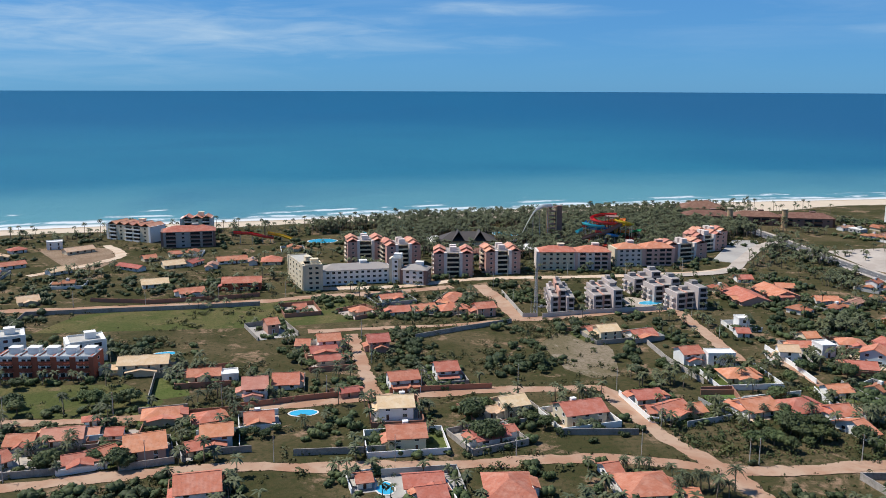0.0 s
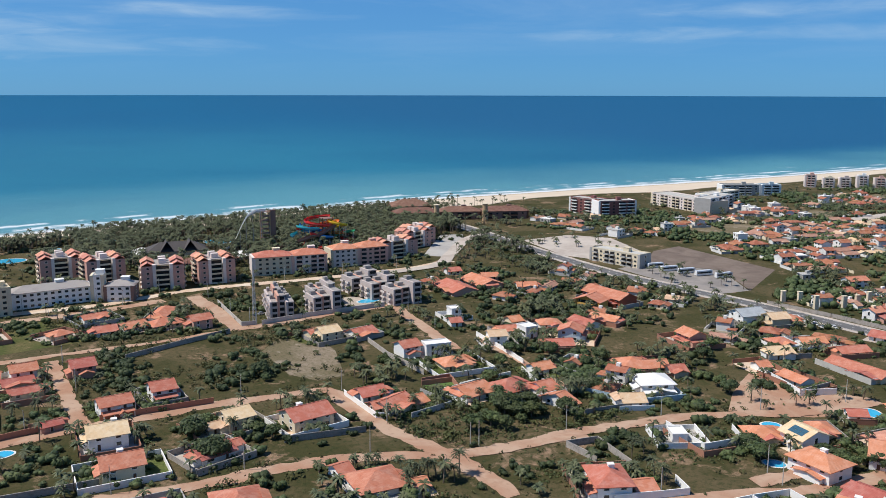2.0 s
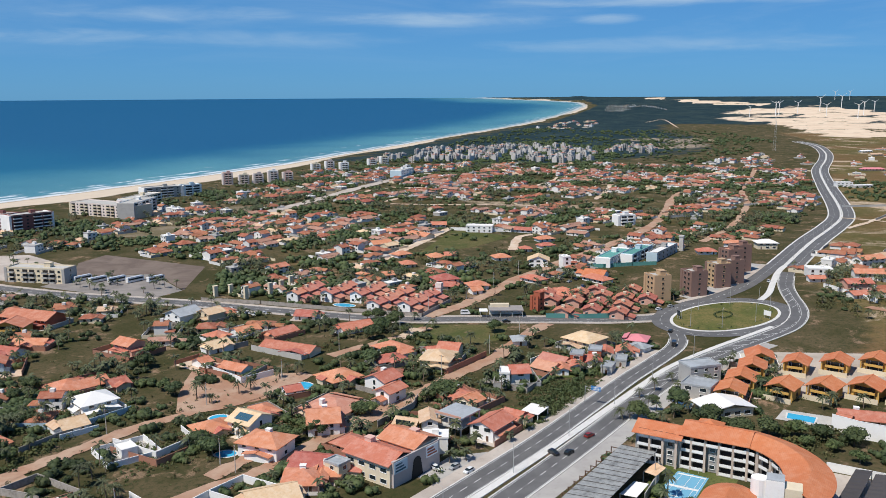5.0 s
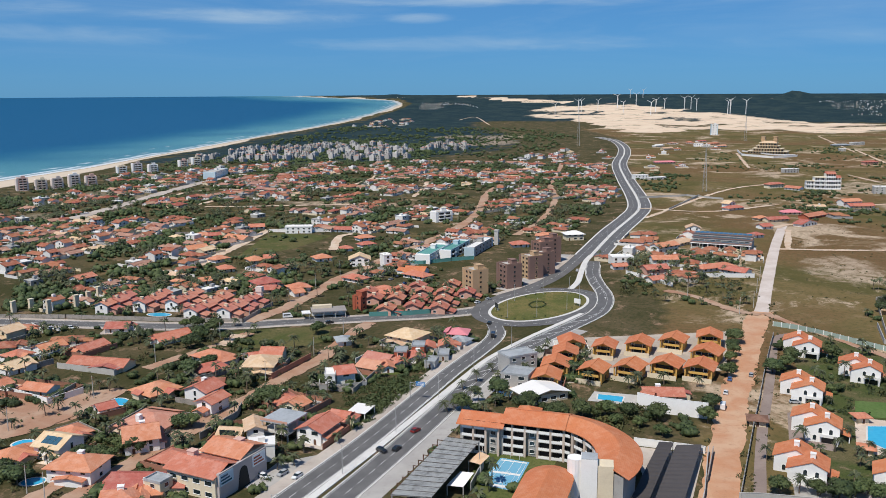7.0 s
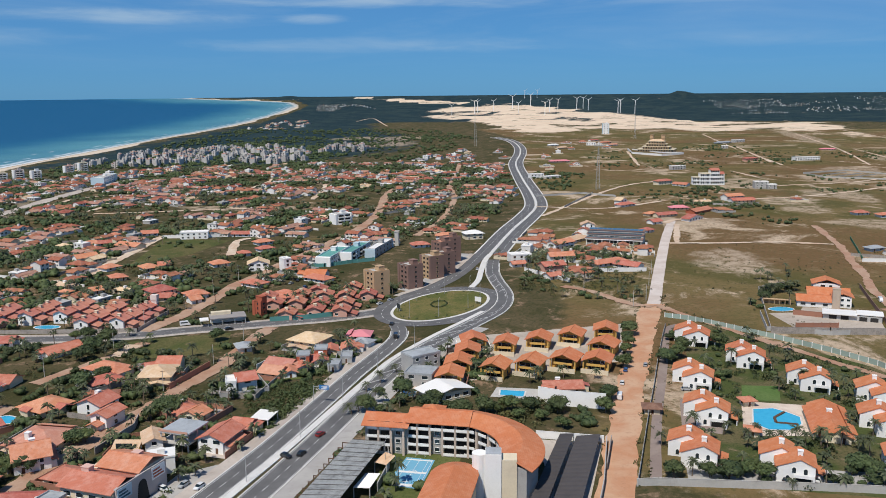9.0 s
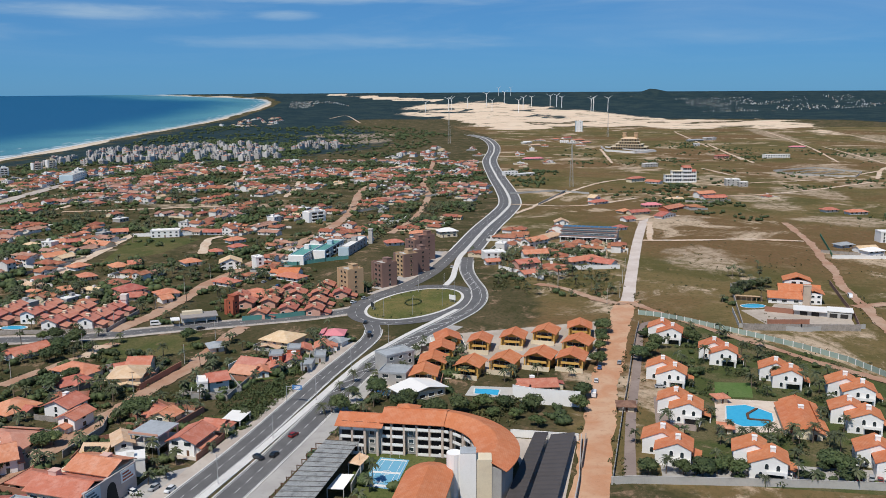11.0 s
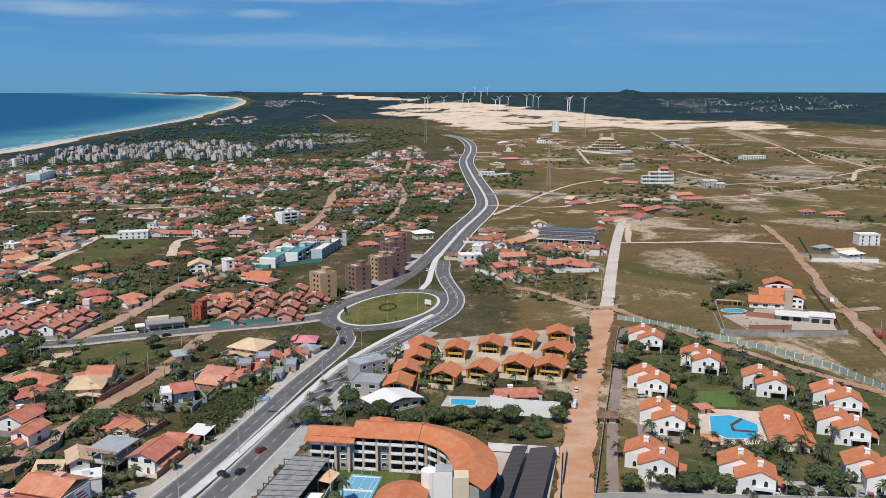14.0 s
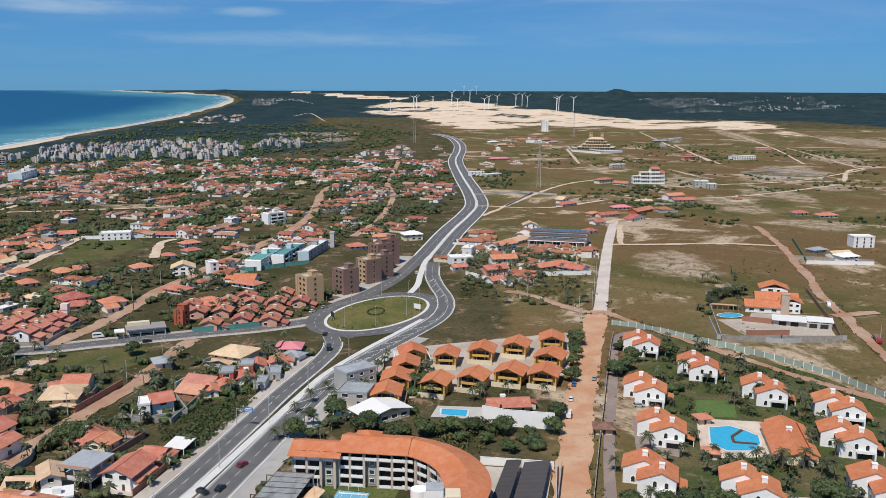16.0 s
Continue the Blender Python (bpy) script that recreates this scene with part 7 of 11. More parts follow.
# long white hotel with taller end towers
apartment(*front(-44, 499, -4, 506, 13), 3, WHITE, WHITE, "tile", "long white three-storey hotel with a grey tiled roof", bays=11, front_style="window", name="hotel", rmat=GREY_ROOF)
apartment(*front(-53, 486, -43.5, 488, 12), 5, CREAM, CREAM, "flat", "cream tower at the corner of the white hotel", bays=2, front_style="window", name="hotel_tower")
apartment(*front(-66, 518, -55, 488, 11), 5, CREAM, CREAM, "flat", "cream side wing of the white hotel", front_style="window", name="hotel_wing", bays=4)
apartment(*front(-3.5, 504, 2, 503, 8), 5, WHITE, CREAM, "flat", "white stair tower of the hotel", bays=1, front_style="window", name="hotel_tower")
apartment(*front(3, 501, 17, 497, 12), 3, WHITE, TAUPE, "tile", "white three-storey hotel wing with a grey roof", front_style="window", name="hotel_wing", rmat=GREY_ROOF)
# grey terraced apartments
def terraced_block(x, y, rz, w, d):
    """Stepped apartments: slabs of uneven height with pink fins, deep balconies and roof tanks."""
    FOOTPRINTS.append((x, y, w / 2 + 1.5, d / 2 + 1.5, rz))
    hb = base("terraced_block", x, y, rz)
    for i in range(3):
        x0, x1 = -w / 2 + i * w / 3, -w / 2 + (i + 1) * w / 3
        y0 = -d / 2 + (0, 1.6, 3.0)[(i + int(x)) % 3]
        n = (4, 3, 3)[(i + int(y)) % 3]
        k = Kit()
        k.box(x0 + 0.1, x1 - 0.1, y0, d / 2, -0.4, n * 2.9 - (1.0 if i == 1 else 0))
        part("wall", k.mesh("wall", GREY_PINK), hb)
        k = Kit()
        k.box(x0 - 0.2, x0 + 0.9, y0 - 1.7, d / 2 - 1, -0.3, n * 2.9 + 0.6)
        part("fin", k.mesh("fin", SALMON if i % 2 else GREY_PINK), hb)
        k = Kit()
        k.box(x0 - 0.1, x1 + 0.1, y0 - 0.6, d / 2 + 0.3, n * 2.9, n * 2.9 + 0.3)
        k.box(x0 + 1, x1 - 1.2, d * 0.05, d * 0.3, n * 2.9 + 0.3, n * 2.9 + 2.2)
        part("roof", k.mesh("roof", GREY_ROOF), hb)
        for s_ in range(n):
            part("balcony", BALC.setdefault(("terr", round(w / 3 - 1.4, 1)), balcony_mesh(round(w / 3 - 1.4, 1), 1.5, GREY_PINK, GREY)), hb, ((x0 + x1) / 2 + 0.4, y0 - 0.01, s_ * 2.9 + 0.15))
    for j in range(2):
        for s_ in range(3):
            part("balcony", BALC.setdefault(("side", 4.0), balcony_mesh(4.0, 1.4, PALE_PINK, GREY)), hb, (-w / 2 - 0.01, -d / 4 + j * d / 2, s_ * 2.9 + 0.15), -90)
    return tagged(hb, "four-storey grey and pale pink stepped apartment block with deep balconies", "apartment building", "stepped apartments by the pool")


for a, dd in (((79, 428, 91, 427), 15), ((81, 447, 92, 446), 13), ((102, 429, 117, 430), 15), ((106, 448, 119, 449), 13), ((147, 431, 164, 434), 14), ((140, 450, 157, 453), 13), ((134, 468, 152, 471), 13)):
    ax_, ay_, rz_, w_, d_ = front(*a, dd)
    terraced_block(ax_, ay_, rz_, w_, d_)
flat_patch("pool_deck", [(122, 436), (138, 437), (136, 462), (122, 460)], PAVING_PALE, 0.03, "pale paved deck round the apartment pool", "paving")
# beach hotels
apartment(*front(-220, 668, -183, 648, 16), 4, CREAM, WHITE, "gables", "four-storey cream beach hotel with tiled gables", name="beach_hotel", rmat=ROOF_PINK)
apartment(*front(-168, 625, -132, 632, 16), 4, GREY, TAUPE, "tile", "four-storey grey beach hotel with a red tiled roof", name="beach_hotel", rmat=ROOF_RED)
apartment(*front(-169, 690, -146, 692, 14), 4, CREAM, PALE_PINK, "gables", "four-storey pink beach hotel with tiled gables", name="beach_hotel", rmat=ROOF_PINK)
# brown resort with two round-topped towers
for a in ((252, 722, 292, 714), (293, 716, 330, 706), (331, 704, 372, 694)):
    apartment(*front(*a, 18), 2, TAUPE, WOOD, "tile", "two-storey brown resort hall with a dark tiled roof", name="resort_hall", rmat=ROOF_BROWN, sh=3.6)
apartment(*front(262, 760, 300, 752, 26), 2, TAUPE, WOOD, "tile", "brown resort hall with a broad dark tiled roof", name="resort_hall", rmat=ROOF_BROWN, sh=4.0)
for tx, ty in ((285, 704), (329, 696)):
    tb = base("tower", tx, ty)
    k = Kit()
    k.tube((0, 0, -0.5), (0, 0, 15.5), 2.6, 2.3, 14)
    part("shaft", k.mesh("shaft", SAND_PAINT), tb)
    k = Kit()
    k.tube((0, 0, 15.5), (0, 0, 16.0), 2.9, 2.9, 14)
    part("cornice", k.mesh("cornice", CREAM), tb)
    tagged(tb, "round sand-coloured stair tower of the resort", "tower")
# terrace of red and white town houses, and white blocks behind
for i in range(5):
    apartment(*front(-162 + i * 7.6, 339 - i * 0.4, -155 + i * 7.6, 338.7 - i * 0.4, 11), 3, WHITE, BRICK_RED, "flat", "three-storey white and brick-red terrace house", bays=2, name="terrace_house", rmat=METAL_ROOF, category="house")
    k = Kit()
    k.box(-3.3, 3.3, -0.14, 0.02, 0.4, 1.9)
    for zz in (2.6, 5.5):
        part("red_band", k.mesh("red_band", BRICK_RED), bpy.data.objects[f"terrace_house{'.%03d' % i if i else ''}"], (0, -5.55, zz))
apartment(*front(-140, 356, -127, 362, 12), 3, WHITE, WHITE, "flat", "white three-storey apartment block with roof terraces", name="white_block", bays=3)
apartment(*front(-178, 364, -164, 370, 12), 3, WHITE, WHITE, "flat", "white three-storey apartment block with roof terraces", name="white_block", bays=3)
# hotels farther along the beach
MAROON = surface("maroon_render", (0.24, 0.10, 0.09), (0.16, 0.075, 0.07), stain=0.35)
apartment(*front(430, 716, 442, 685, 15), 5, MAROON, WHITE, "flat", "five-storey brown and white beach apartment block", name="beach_block")
apartment(*front(437, 675, 473, 669, 16), 5, MAROON, WHITE, "flat", "five-storey brown and white beach apartment block", name="beach_block")
apartment(*front(540, 736, 545, 652, 22), 4, PALE_PINK, CREAM, "flat", "long stepped four-storey hotel with balconies", name="beach_hotel", bays=14)
apartment(*front(546, 652, 590, 672, 16), 5, WHITE, GREY, "flat", "white five-storey hotel tower", name="beach_hotel")
apartment(*front(585, 700, 640, 720, 16), 4, CREAM, WHITE, "flat", "cream four-storey hotel with balconies", name="beach_hotel")
apartment(*front(660, 768, 700, 753, 16), 4, GREY, WHITE, "flat", "grey and white four-storey beach hotel", name="beach_hotel")
apartment(*front(702, 752, 722, 745, 14), 4, PALE_BLUE, WHITE, "flat", "pale blue and white four-storey beach hotel", name="beach_hotel")
for i, (x_, y_) in enumerate(((815, 800), (830, 786), (846, 776), (866, 768), (884, 758), (1012, 812), (1030, 800), (1050, 788), (1130, 792), (1150, 782))):
    apartment(*front(x_, y_, x_ + 9, y_ - 7, 10), 4 if i % 3 else 5, (PINK_PAINT, CREAM, GREY_PINK, WHITE)[i % 4], WHITE if i > 4 else PALE_PINK, "flat", "slim pale beachside apartment tower with balconies", name="beach_tower", bays=2)
apartment(*front(1003, 650, 1058, 665, 16), 3, WHITE, PALE_BLUE, "flat", "large white three-storey hall block", name="white_block", front_style="window")
# four towers by the roundabout, taupe with window columns
for a, b, m1, m2, n in (((467, 141), (457, 130), SAND_PAINT, SAND_PAINT, 5), ((488, 126), (478, 115), TAUPE, TAUPE, 5), ((517, 119), (507, 108), SAND_PAINT, TAUPE, 5), ((530, 113), (522, 104), TAUPE, TAUPE, 5), ((552, 119), (543, 109), TAUPE, TAUPE, 6), ((570, 117), (561, 107), TAUPE, TAUPE, 6)):
    b = (a[0] + 0.66 * (b[0] - a[0]), a[1] + 0.66 * (b[1] - a[1]))
    apartment(*front(*a, *b, 10), n, m1, m2, "flat", "tall brown apartment block with columns of small square windows", bays=2, front_style="window", name="apartment_tower", rmat=ROOF_PINK if n == 6 else CONCRETE, sh=2.8)
# walled modern villa: three orange roofs stepping up behind a stone tower
WV = base("walled_villa", 480, -113, -97)
STONE_BEIGE = surface("beige_stone_cladding", (0.50, 0.40, 0.31), (0.34, 0.27, 0.21), small=3.0, stain=0.6)
for name_, x0, x1, y0, y1, z1 in (("lower_wall", -15, 3, -6, 4, 3.6), ("main_wall", -8, 11, 4, 15, 5.2), ("front_wall", 3, 12, -4, 4, 6.2), ("upper_wall", -5, 9, 22, 33, 7.4)):
    k = Kit()
    k.box(x0, x1, y0, y1, -0.4, z1)
    part(name_, k.mesh(name_, WHITE), WV)
for x0, x1, y0, y1, z0, rise_, along in ((-15, 3, -6, 5, 3.6, 2.2, True), (-9, 12, 4, 17, 5.2, 2.6, True), (3, 12.5, -4, 6, 6.2, 1.6, False), (-5, 9, 22, 33, 7.4, 2.4, False)):
    k = Kit()
    if along:
        gable_roof(k, x0, x1, y0, y1, z0, rise_, 0.9)
    else:
        kk = Kit()
        gable_roof(kk, y0, y1, x0, x1, z0, rise_, 0.9)
        k.poly([(b_, a_, c_) for a_, b_, c_ in kk.v], [tuple(reversed(q_)) for q_ in kk.f])
    part("roof", k.mesh("roof", ROOF_BRIGHT), WV)
k = Kit()
k.box(2.2, 6.0, -7.2, -4.6, -0.4, 10.6)
k.box(2.0, 6.2, -7.4, -4.4, 10.6, 10.9)
part("stone_tower", k.mesh("stone_tower", STONE_BEIGE), WV, label="tall beige stone-clad tower")
for wx, wy, wz in ((-12, -6.02, 1.0), (-7, -6.02, 1.0), (-1, -6.02, 1.0), (7.4, -4.02, 0.9), (7.4, -4.02, 3.8), (10.4, -4.02, 0.9), (10.4, -4.02, 3.8), (0, 21.98, 5.4), (4, 21.98, 5.4)):
    part("window", WINDOW_WIDE if wx < 3 else WINDOW, WV, (wx, wy, wz))
tagged(WV, "white modern villa with stepped orange roofs and a stone tower", "house")
FOOTPRINTS.append((484, -113, 17, 26, -97))
WF = base("garage_wing", 453, -119.5, -102)
k = Kit()
k.box(-13.5, 13.5, -4, 4.5, -0.3, 2.7)
part("wall", k.mesh("wall", GREY), WF)
for x0, x1, y0, y1, z0 in ((-14, 2, -5.5, 5, 2.7), (2.0, 14.2, -4.2, 5.4, 3.2)):
    k = Kit()
    k.box(x0, x1, y0, y1, z0, z0 + 0.45)
    part("roof_slab", k.mesh("roof_slab", WHITE_SHEET), WF)
for wx in (-9, -3.5, 5, 10):
    k = Kit()
    k.box(wx - 1.8, wx + 1.8, -4.06, -3.9, 0.1, 2.2)
    part("garage_door", k.mesh("garage_door", SHADE_DARK), WF)
tagged(WF, "low flat-roofed white and grey garage wing beside the villa", "garage")
FOOTPRINTS.append((453, -119.5, 15, 6, -102))
flat_patch("yard", [(424, -90), (428, -129.5), (472, -135), (474, -100), (462, -96), (458, -80)], PAVING_PALE, 0.025, "pale paved yard of the walled villa", "yard")
boundary_wall([(428.5, -88), (431.5, -108)], 3.0, WALL_BRICK, label="raw brick wall panels inside the villa yard", post=4.0)
pgl = base("garden_bar", 478, -87.5, -97)
k = Kit()
k.box(-7, 7, 0.2, 2.6, 2.5, 2.75)
k.box(-7, 7, 2.3, 2.6, -0.3, 2.5)
for q in range(6):
    k.box(-6.8 + q * 2.7, -6.5 + q * 2.7, 0.3, 0.6, -0.3, 2.5)
part("pergola", k.mesh("pergola", SAND_PAINT), pgl)
tagged(pgl, "sand-coloured open garden bar with square piers beside the pool", "pergola")
# school with teal roofs
apartment(561, 192, 0, 42, 10, 2, WHITE, WHITE, "flat", "white school wing with a teal roof", front_style="window", name="school_wing", rmat=TEAL)
apartment(581, 181.8, -1, 43, 8, 2, PALE_BLUE, WHITE, "flat", "two-storey pale school block with galleries", name="school_wing", rmat=TEAL)
apartment(596, 168.2, -2, 44, 7, 2, GREY, PALE_BLUE, "flat", "long grey school hall with a plain pale roof", front_style="window", name="school_wing", rmat=WHITE_SHEET)
k = Kit()
k.box(-1.5, 1.5, -1.5, 1.5, -0.4, 10.4)
k.box(-1.8, 1.8, -1.8, 1.8, 10.4, 11.4)
ob_ = tagged(new("water_tower", k.mesh("water_tower", CONCRETE)), "slim grey concrete water tower beside the school", "water tower")
ob_.matrix_basis = pose(624.5, 162.4, 0)
house("g1", 507, 185, -88, 13, 12, "q", "W", "e")
# others
DEPOT = base("depot", 660, -1, -97)
for i, (y0, y1, z1) in enumerate(((-12, -5, 5.0), (-5, 2, 7.2), (2, 12, 9.0))):
    k = Kit()
    k.box(-21, 21, y0, y1, -0.4, z1)
    part("wall", k.mesh("wall", CONCRETE if i else GREY), DEPOT)
    k = Kit()
    k.box(-21.6, 21.6, y0 - 0.5, y1 - 0.05, z1, z1 + 0.5)
    part("roof_slab", k.mesh("roof_slab", TAUPE), DEPOT)
    k = Kit()
    k.box(0, 3.4, -0.06, 0.1, 0, 2.2)
    pane = k.mesh("window", DARK_GLASS)
    for q in range(10):
        part("window", pane, DEPOT, (-20 + q * 4, y0, z1 - 3.4))
    k = Kit()
    k.box(0, 3.0, 0.8, y1 - y0 - 1.2, 0.45, 0.72)
    panel = k.mesh("solar_panel", BLUE_GLASS)
    for q in range(12):
        part("solar_panel", panel, DEPOT, (-20.6 + q * 3.4, y0, z1))
k = Kit()
for q in range(8):
    k.box(-20.5 + q * 5.8, -20.1 + q * 5.8, -13.2, -12.8, -0.3, 4.2)
k.box(-21.5, 21.5, -13.6, -12.3, 4.2, 4.5)
part("canopy", k.mesh("canopy", WHITE), DEPOT)
tagged(DEPOT, "stepped grey depot with dark solar panel roofs", "warehouse")
FOOTPRINTS.append((660, -1, 23, 15, -97))
# stepped villa block with open terraces
k = Kit()
k.box(0, 2.0, 0, 0.12, 0, 2.1)
VILLA_PANE = k.mesh("window", DARK_GLASS)
k = Kit()
k.box(0, 3.6, -0.1, 0.05, 0, 3.4)
CLUB_PANE = k.mesh("window", DARK_GLASS)
VILLA = base("villa_block", 1092, -110, -82)
VILLA.scale = (0.88, 1.0, 1.45)
for x0, x1, d, n in ((-22, -12, 12, 2), (-12, 2, 15, 3), (2, 14, 16, 4), (14, 21, 13, 3)):
    for s_ in range(n):
        k = Kit()
        k.box(x0, x1, -d / 2 + s_ * 0.9, d / 2, s_ * 3.1, s_ * 3.1 + 0.4)
        k.box(x0 + 0.3, x1 - 0.3, -d / 2 + 2.6 + s_ * 0.9, d / 2, s_ * 3.1 + 0.4, s_ * 3.1 + 3.1)
        k.box(x0, x1, -d / 2 + s_ * 0.9, -d / 2 + 0.2 + s_ * 0.9, s_ * 3.1 + 0.4, s_ * 3.1 + 1.3)
        for xx in (x0, (x0 + x1) / 2 - 0.2, x1 - 0.4):
            k.box(xx, xx + 0.4, -d / 2 + s_ * 0.9, -d / 2 + 0.4 + s_ * 0.9, s_ * 3.1 + 1.3, s_ * 3.1 + 3.1)
        part("storey", k.mesh("storey", WHITE), VILLA)
        for q in range(int((x1 - x0) / 3)):
            part("window", VILLA_PANE, VILLA, (x0 + 0.8 + q * 3, -d / 2 + 2.5 + s_ * 0.9, s_ * 3.1 + 0.5))
    k = Kit()
    if n > 2 and x0 != -12:
        gable_roof(k, x0, x1, -d / 2 + 3, d / 2, n * 3.1, 1.5, 0.5)
        part("roof", k.mesh("roof", ROOF_RED), VILLA)
    else:
        k.box(x0, x1, -d / 2 + 2.2, d / 2 + 0.2, n * 3.1, n * 3.1 + 0.35)
        part("roof_slab", k.mesh("roof_slab", CREAM), VILLA)
tagged(VILLA, "stepped white villa block with open terraces and red roofs", "apartment building")
FOOTPRINTS.append((1092, -110, 24, 12, -82))
# tiered clubhouse: broad decks that draw in storey by storey, and two square turrets
CLUB = base("clubhouse", 1673, -73, -100)
CLUB.scale = (0.78, 0.9, 0.88)
for i, (w_, d_) in enumerate(((88, 38), (66, 31), (50, 26), (40, 22))):
    k = Kit()
    k.box(-w_ / 2 + 2, w_ / 2 - 2, -d_ / 2 + 2, d_ / 2, i * 5.6, i * 5.6 + 4.8)
    part("wall", k.mesh("wall", SAND_PAINT), CLUB)
    k = Kit()
    k.box(-w_ / 2, w_ / 2, -d_ / 2 - 1, d_ / 2, i * 5.6 + 4.8, i * 5.6 + 5.6)
    part("deck", k.mesh("deck", CREAM), CLUB)
    for q in range(int(w_ / 6)):
        part("window", CLUB_PANE, CLUB, (-w_ / 2 + 3 + q * 6, -d_ / 2 + 2.0, i * 5.6 + 0.7))
    k = Kit()
    for q in range(int(w_ / 6)):
        k.box(-w_ / 2 + 0.4 + q * 6, -w_ / 2 + 1.0 + q * 6, -d_ / 2 - 0.6, -d_ / 2, i * 5.6 - 0.3, i * 5.6 + 4.8)
    part("colonnade", k.mesh("colonnade", CREAM), CLUB)
for xx in (-13, 14):
    k = Kit()
    k.box(xx - 4, xx + 4, 0, 8, 22.4, 34)
    k.box(xx - 4.8, xx + 4.8, -0.8, 8.8, 28, 28.8)
    k.box(xx - 4.8, xx + 4.8, -0.8, 8.8, 34, 34.9)
    part("turret", k.mesh("turret", SAND_PAINT), CLUB)
k = Kit()
hip_roof(k, -18, 18, -8, 8, 22.4, 3.5, 1.5)
part("roof", k.mesh("roof", ROOF_TAN), CLUB)
tagged(CLUB, "tiered sand-coloured clubhouse with decks and two turrets", "clubhouse")
FOOTPRINTS.append((1673, -73, 48, 24, -100))
boundary_wall([(1711, -20), (1606, -27), (1557, -77), (1602, -117)], 3.5, WHITE, 0.5, "long white retaining wall below a clubhouse")
apartment(*front(718, 241, 730, 231, 10), 3, WHITE, WHITE, "flat", "small white three-storey block with stairs", name="white_block")
apartment(*front(2312, 38, 2314, 22, 10), 6, WHITE, PALE_BLUE, "flat", "white water tower block before the dunes", name="water_tower", front_style="window", category="water tower", sh=4.5)
sst = base("service_station", 394, 193, -60)
k = Kit()
k.box(-9, 9, -5, 5.5, 3.5, 3.9)
part("canopy_roof", k.mesh("canopy_roof", GREY_ROOF), sst)
k = Kit()
k.box(-14, -9.6, -6, -0.5, 3.3, 3.8)
part("side_canopy", k.mesh("side_canopy", WHITE_SHEET), sst)
k = Kit()
k.box(-8.5, 8.5, 1.5, 5.2, -0.3, 3.5)
part("shop_wall", k.mesh("shop_wall", WHITE), sst)
for px_ in (-8.5, -3, 3, 8.2):
    k = Kit()
    k.box(px_, px_ + 0.3, -4.6, -4.3, -0.3, 3.5)
    part("post", k.mesh("post", CONCRETE), sst)
for px_ in (-13.6, -10.2):
    k = Kit()
    k.box(px_, px_ + 0.25, -5.6, -5.3, -0.3, 3.3)
    part("post", k.mesh("post", CONCRETE), sst)
k = Kit()
k.box(-8, 2, 2.0, 5.0, 3.9, 5.4)
part("roof_room", k.mesh("roof_room", CREAM), sst)
tagged(sst, "open-fronted service station with a grey canopy on posts", "service station")
FOOTPRINTS.append((394, 193, 13, 7, -60))
apartment(*front(410, 185, 408.6, 181, 4), 3, BRICK_RED, BRICK_RED, "flat", "brick-red square water tower of the housing estate", bays=1, front_style="window", name="water_tower", rmat=WOOD, category="water tower", sh=2.5)
k = Kit()
k.box(-1.45, 1.45, -1.45, 1.45, -0.4, 7.4)
k.box(-1.75, 1.75, -1.75, 1.75, 7.4, 10.2)
ob_ = tagged(new("water_tower", k.mesh("water_tower", PALE_PINK)), "slim pale pink water tower at the corner of the terrace estate", "water tower")
ob_.matrix_basis = pose(405.6, 240.0, 0, 0, 0, 8)
for x_, y_, h_ in ((351.0, 357.2, 6.5), (355.7, 338.2, 7.5), (367.6, 330.5, 8.0), (381.3, 334.1, 6.5), (393.8, 337.4, 6.5), (359.9, 353.9, 6.0)):
    k = Kit()
    k.box(-1.2, 1.2, -0.9, 0.9, -0.4, h_ - 0.5)
    k.box(-1.35, 1.35, -1.05, 1.05, h_ - 0.5, h_)
    ob_ = tagged(new("pillar", k.mesh("pillar", CREAM)), "tall bare sand-coloured masonry pillar of an unfinished building", "pillar", "pillars of the unfinished building")
    ob_.matrix_basis = pose(x_, y_, 0, 0, 0, -14)
apartment(*front(318, 502, 331, 464, 12), 3, CREAM, GREY, "flat", "three-storey cream apartment row with deep loggias", name="apartment_row", rmat=CONCRETE)


ROOF_TERRACE = tile_roof("roof_tiles_terrace", (0.53, 0.185, 0.14), (0.59, 0.26, 0.205), (0.30, 0.11, 0.09))
TERRACE = {}


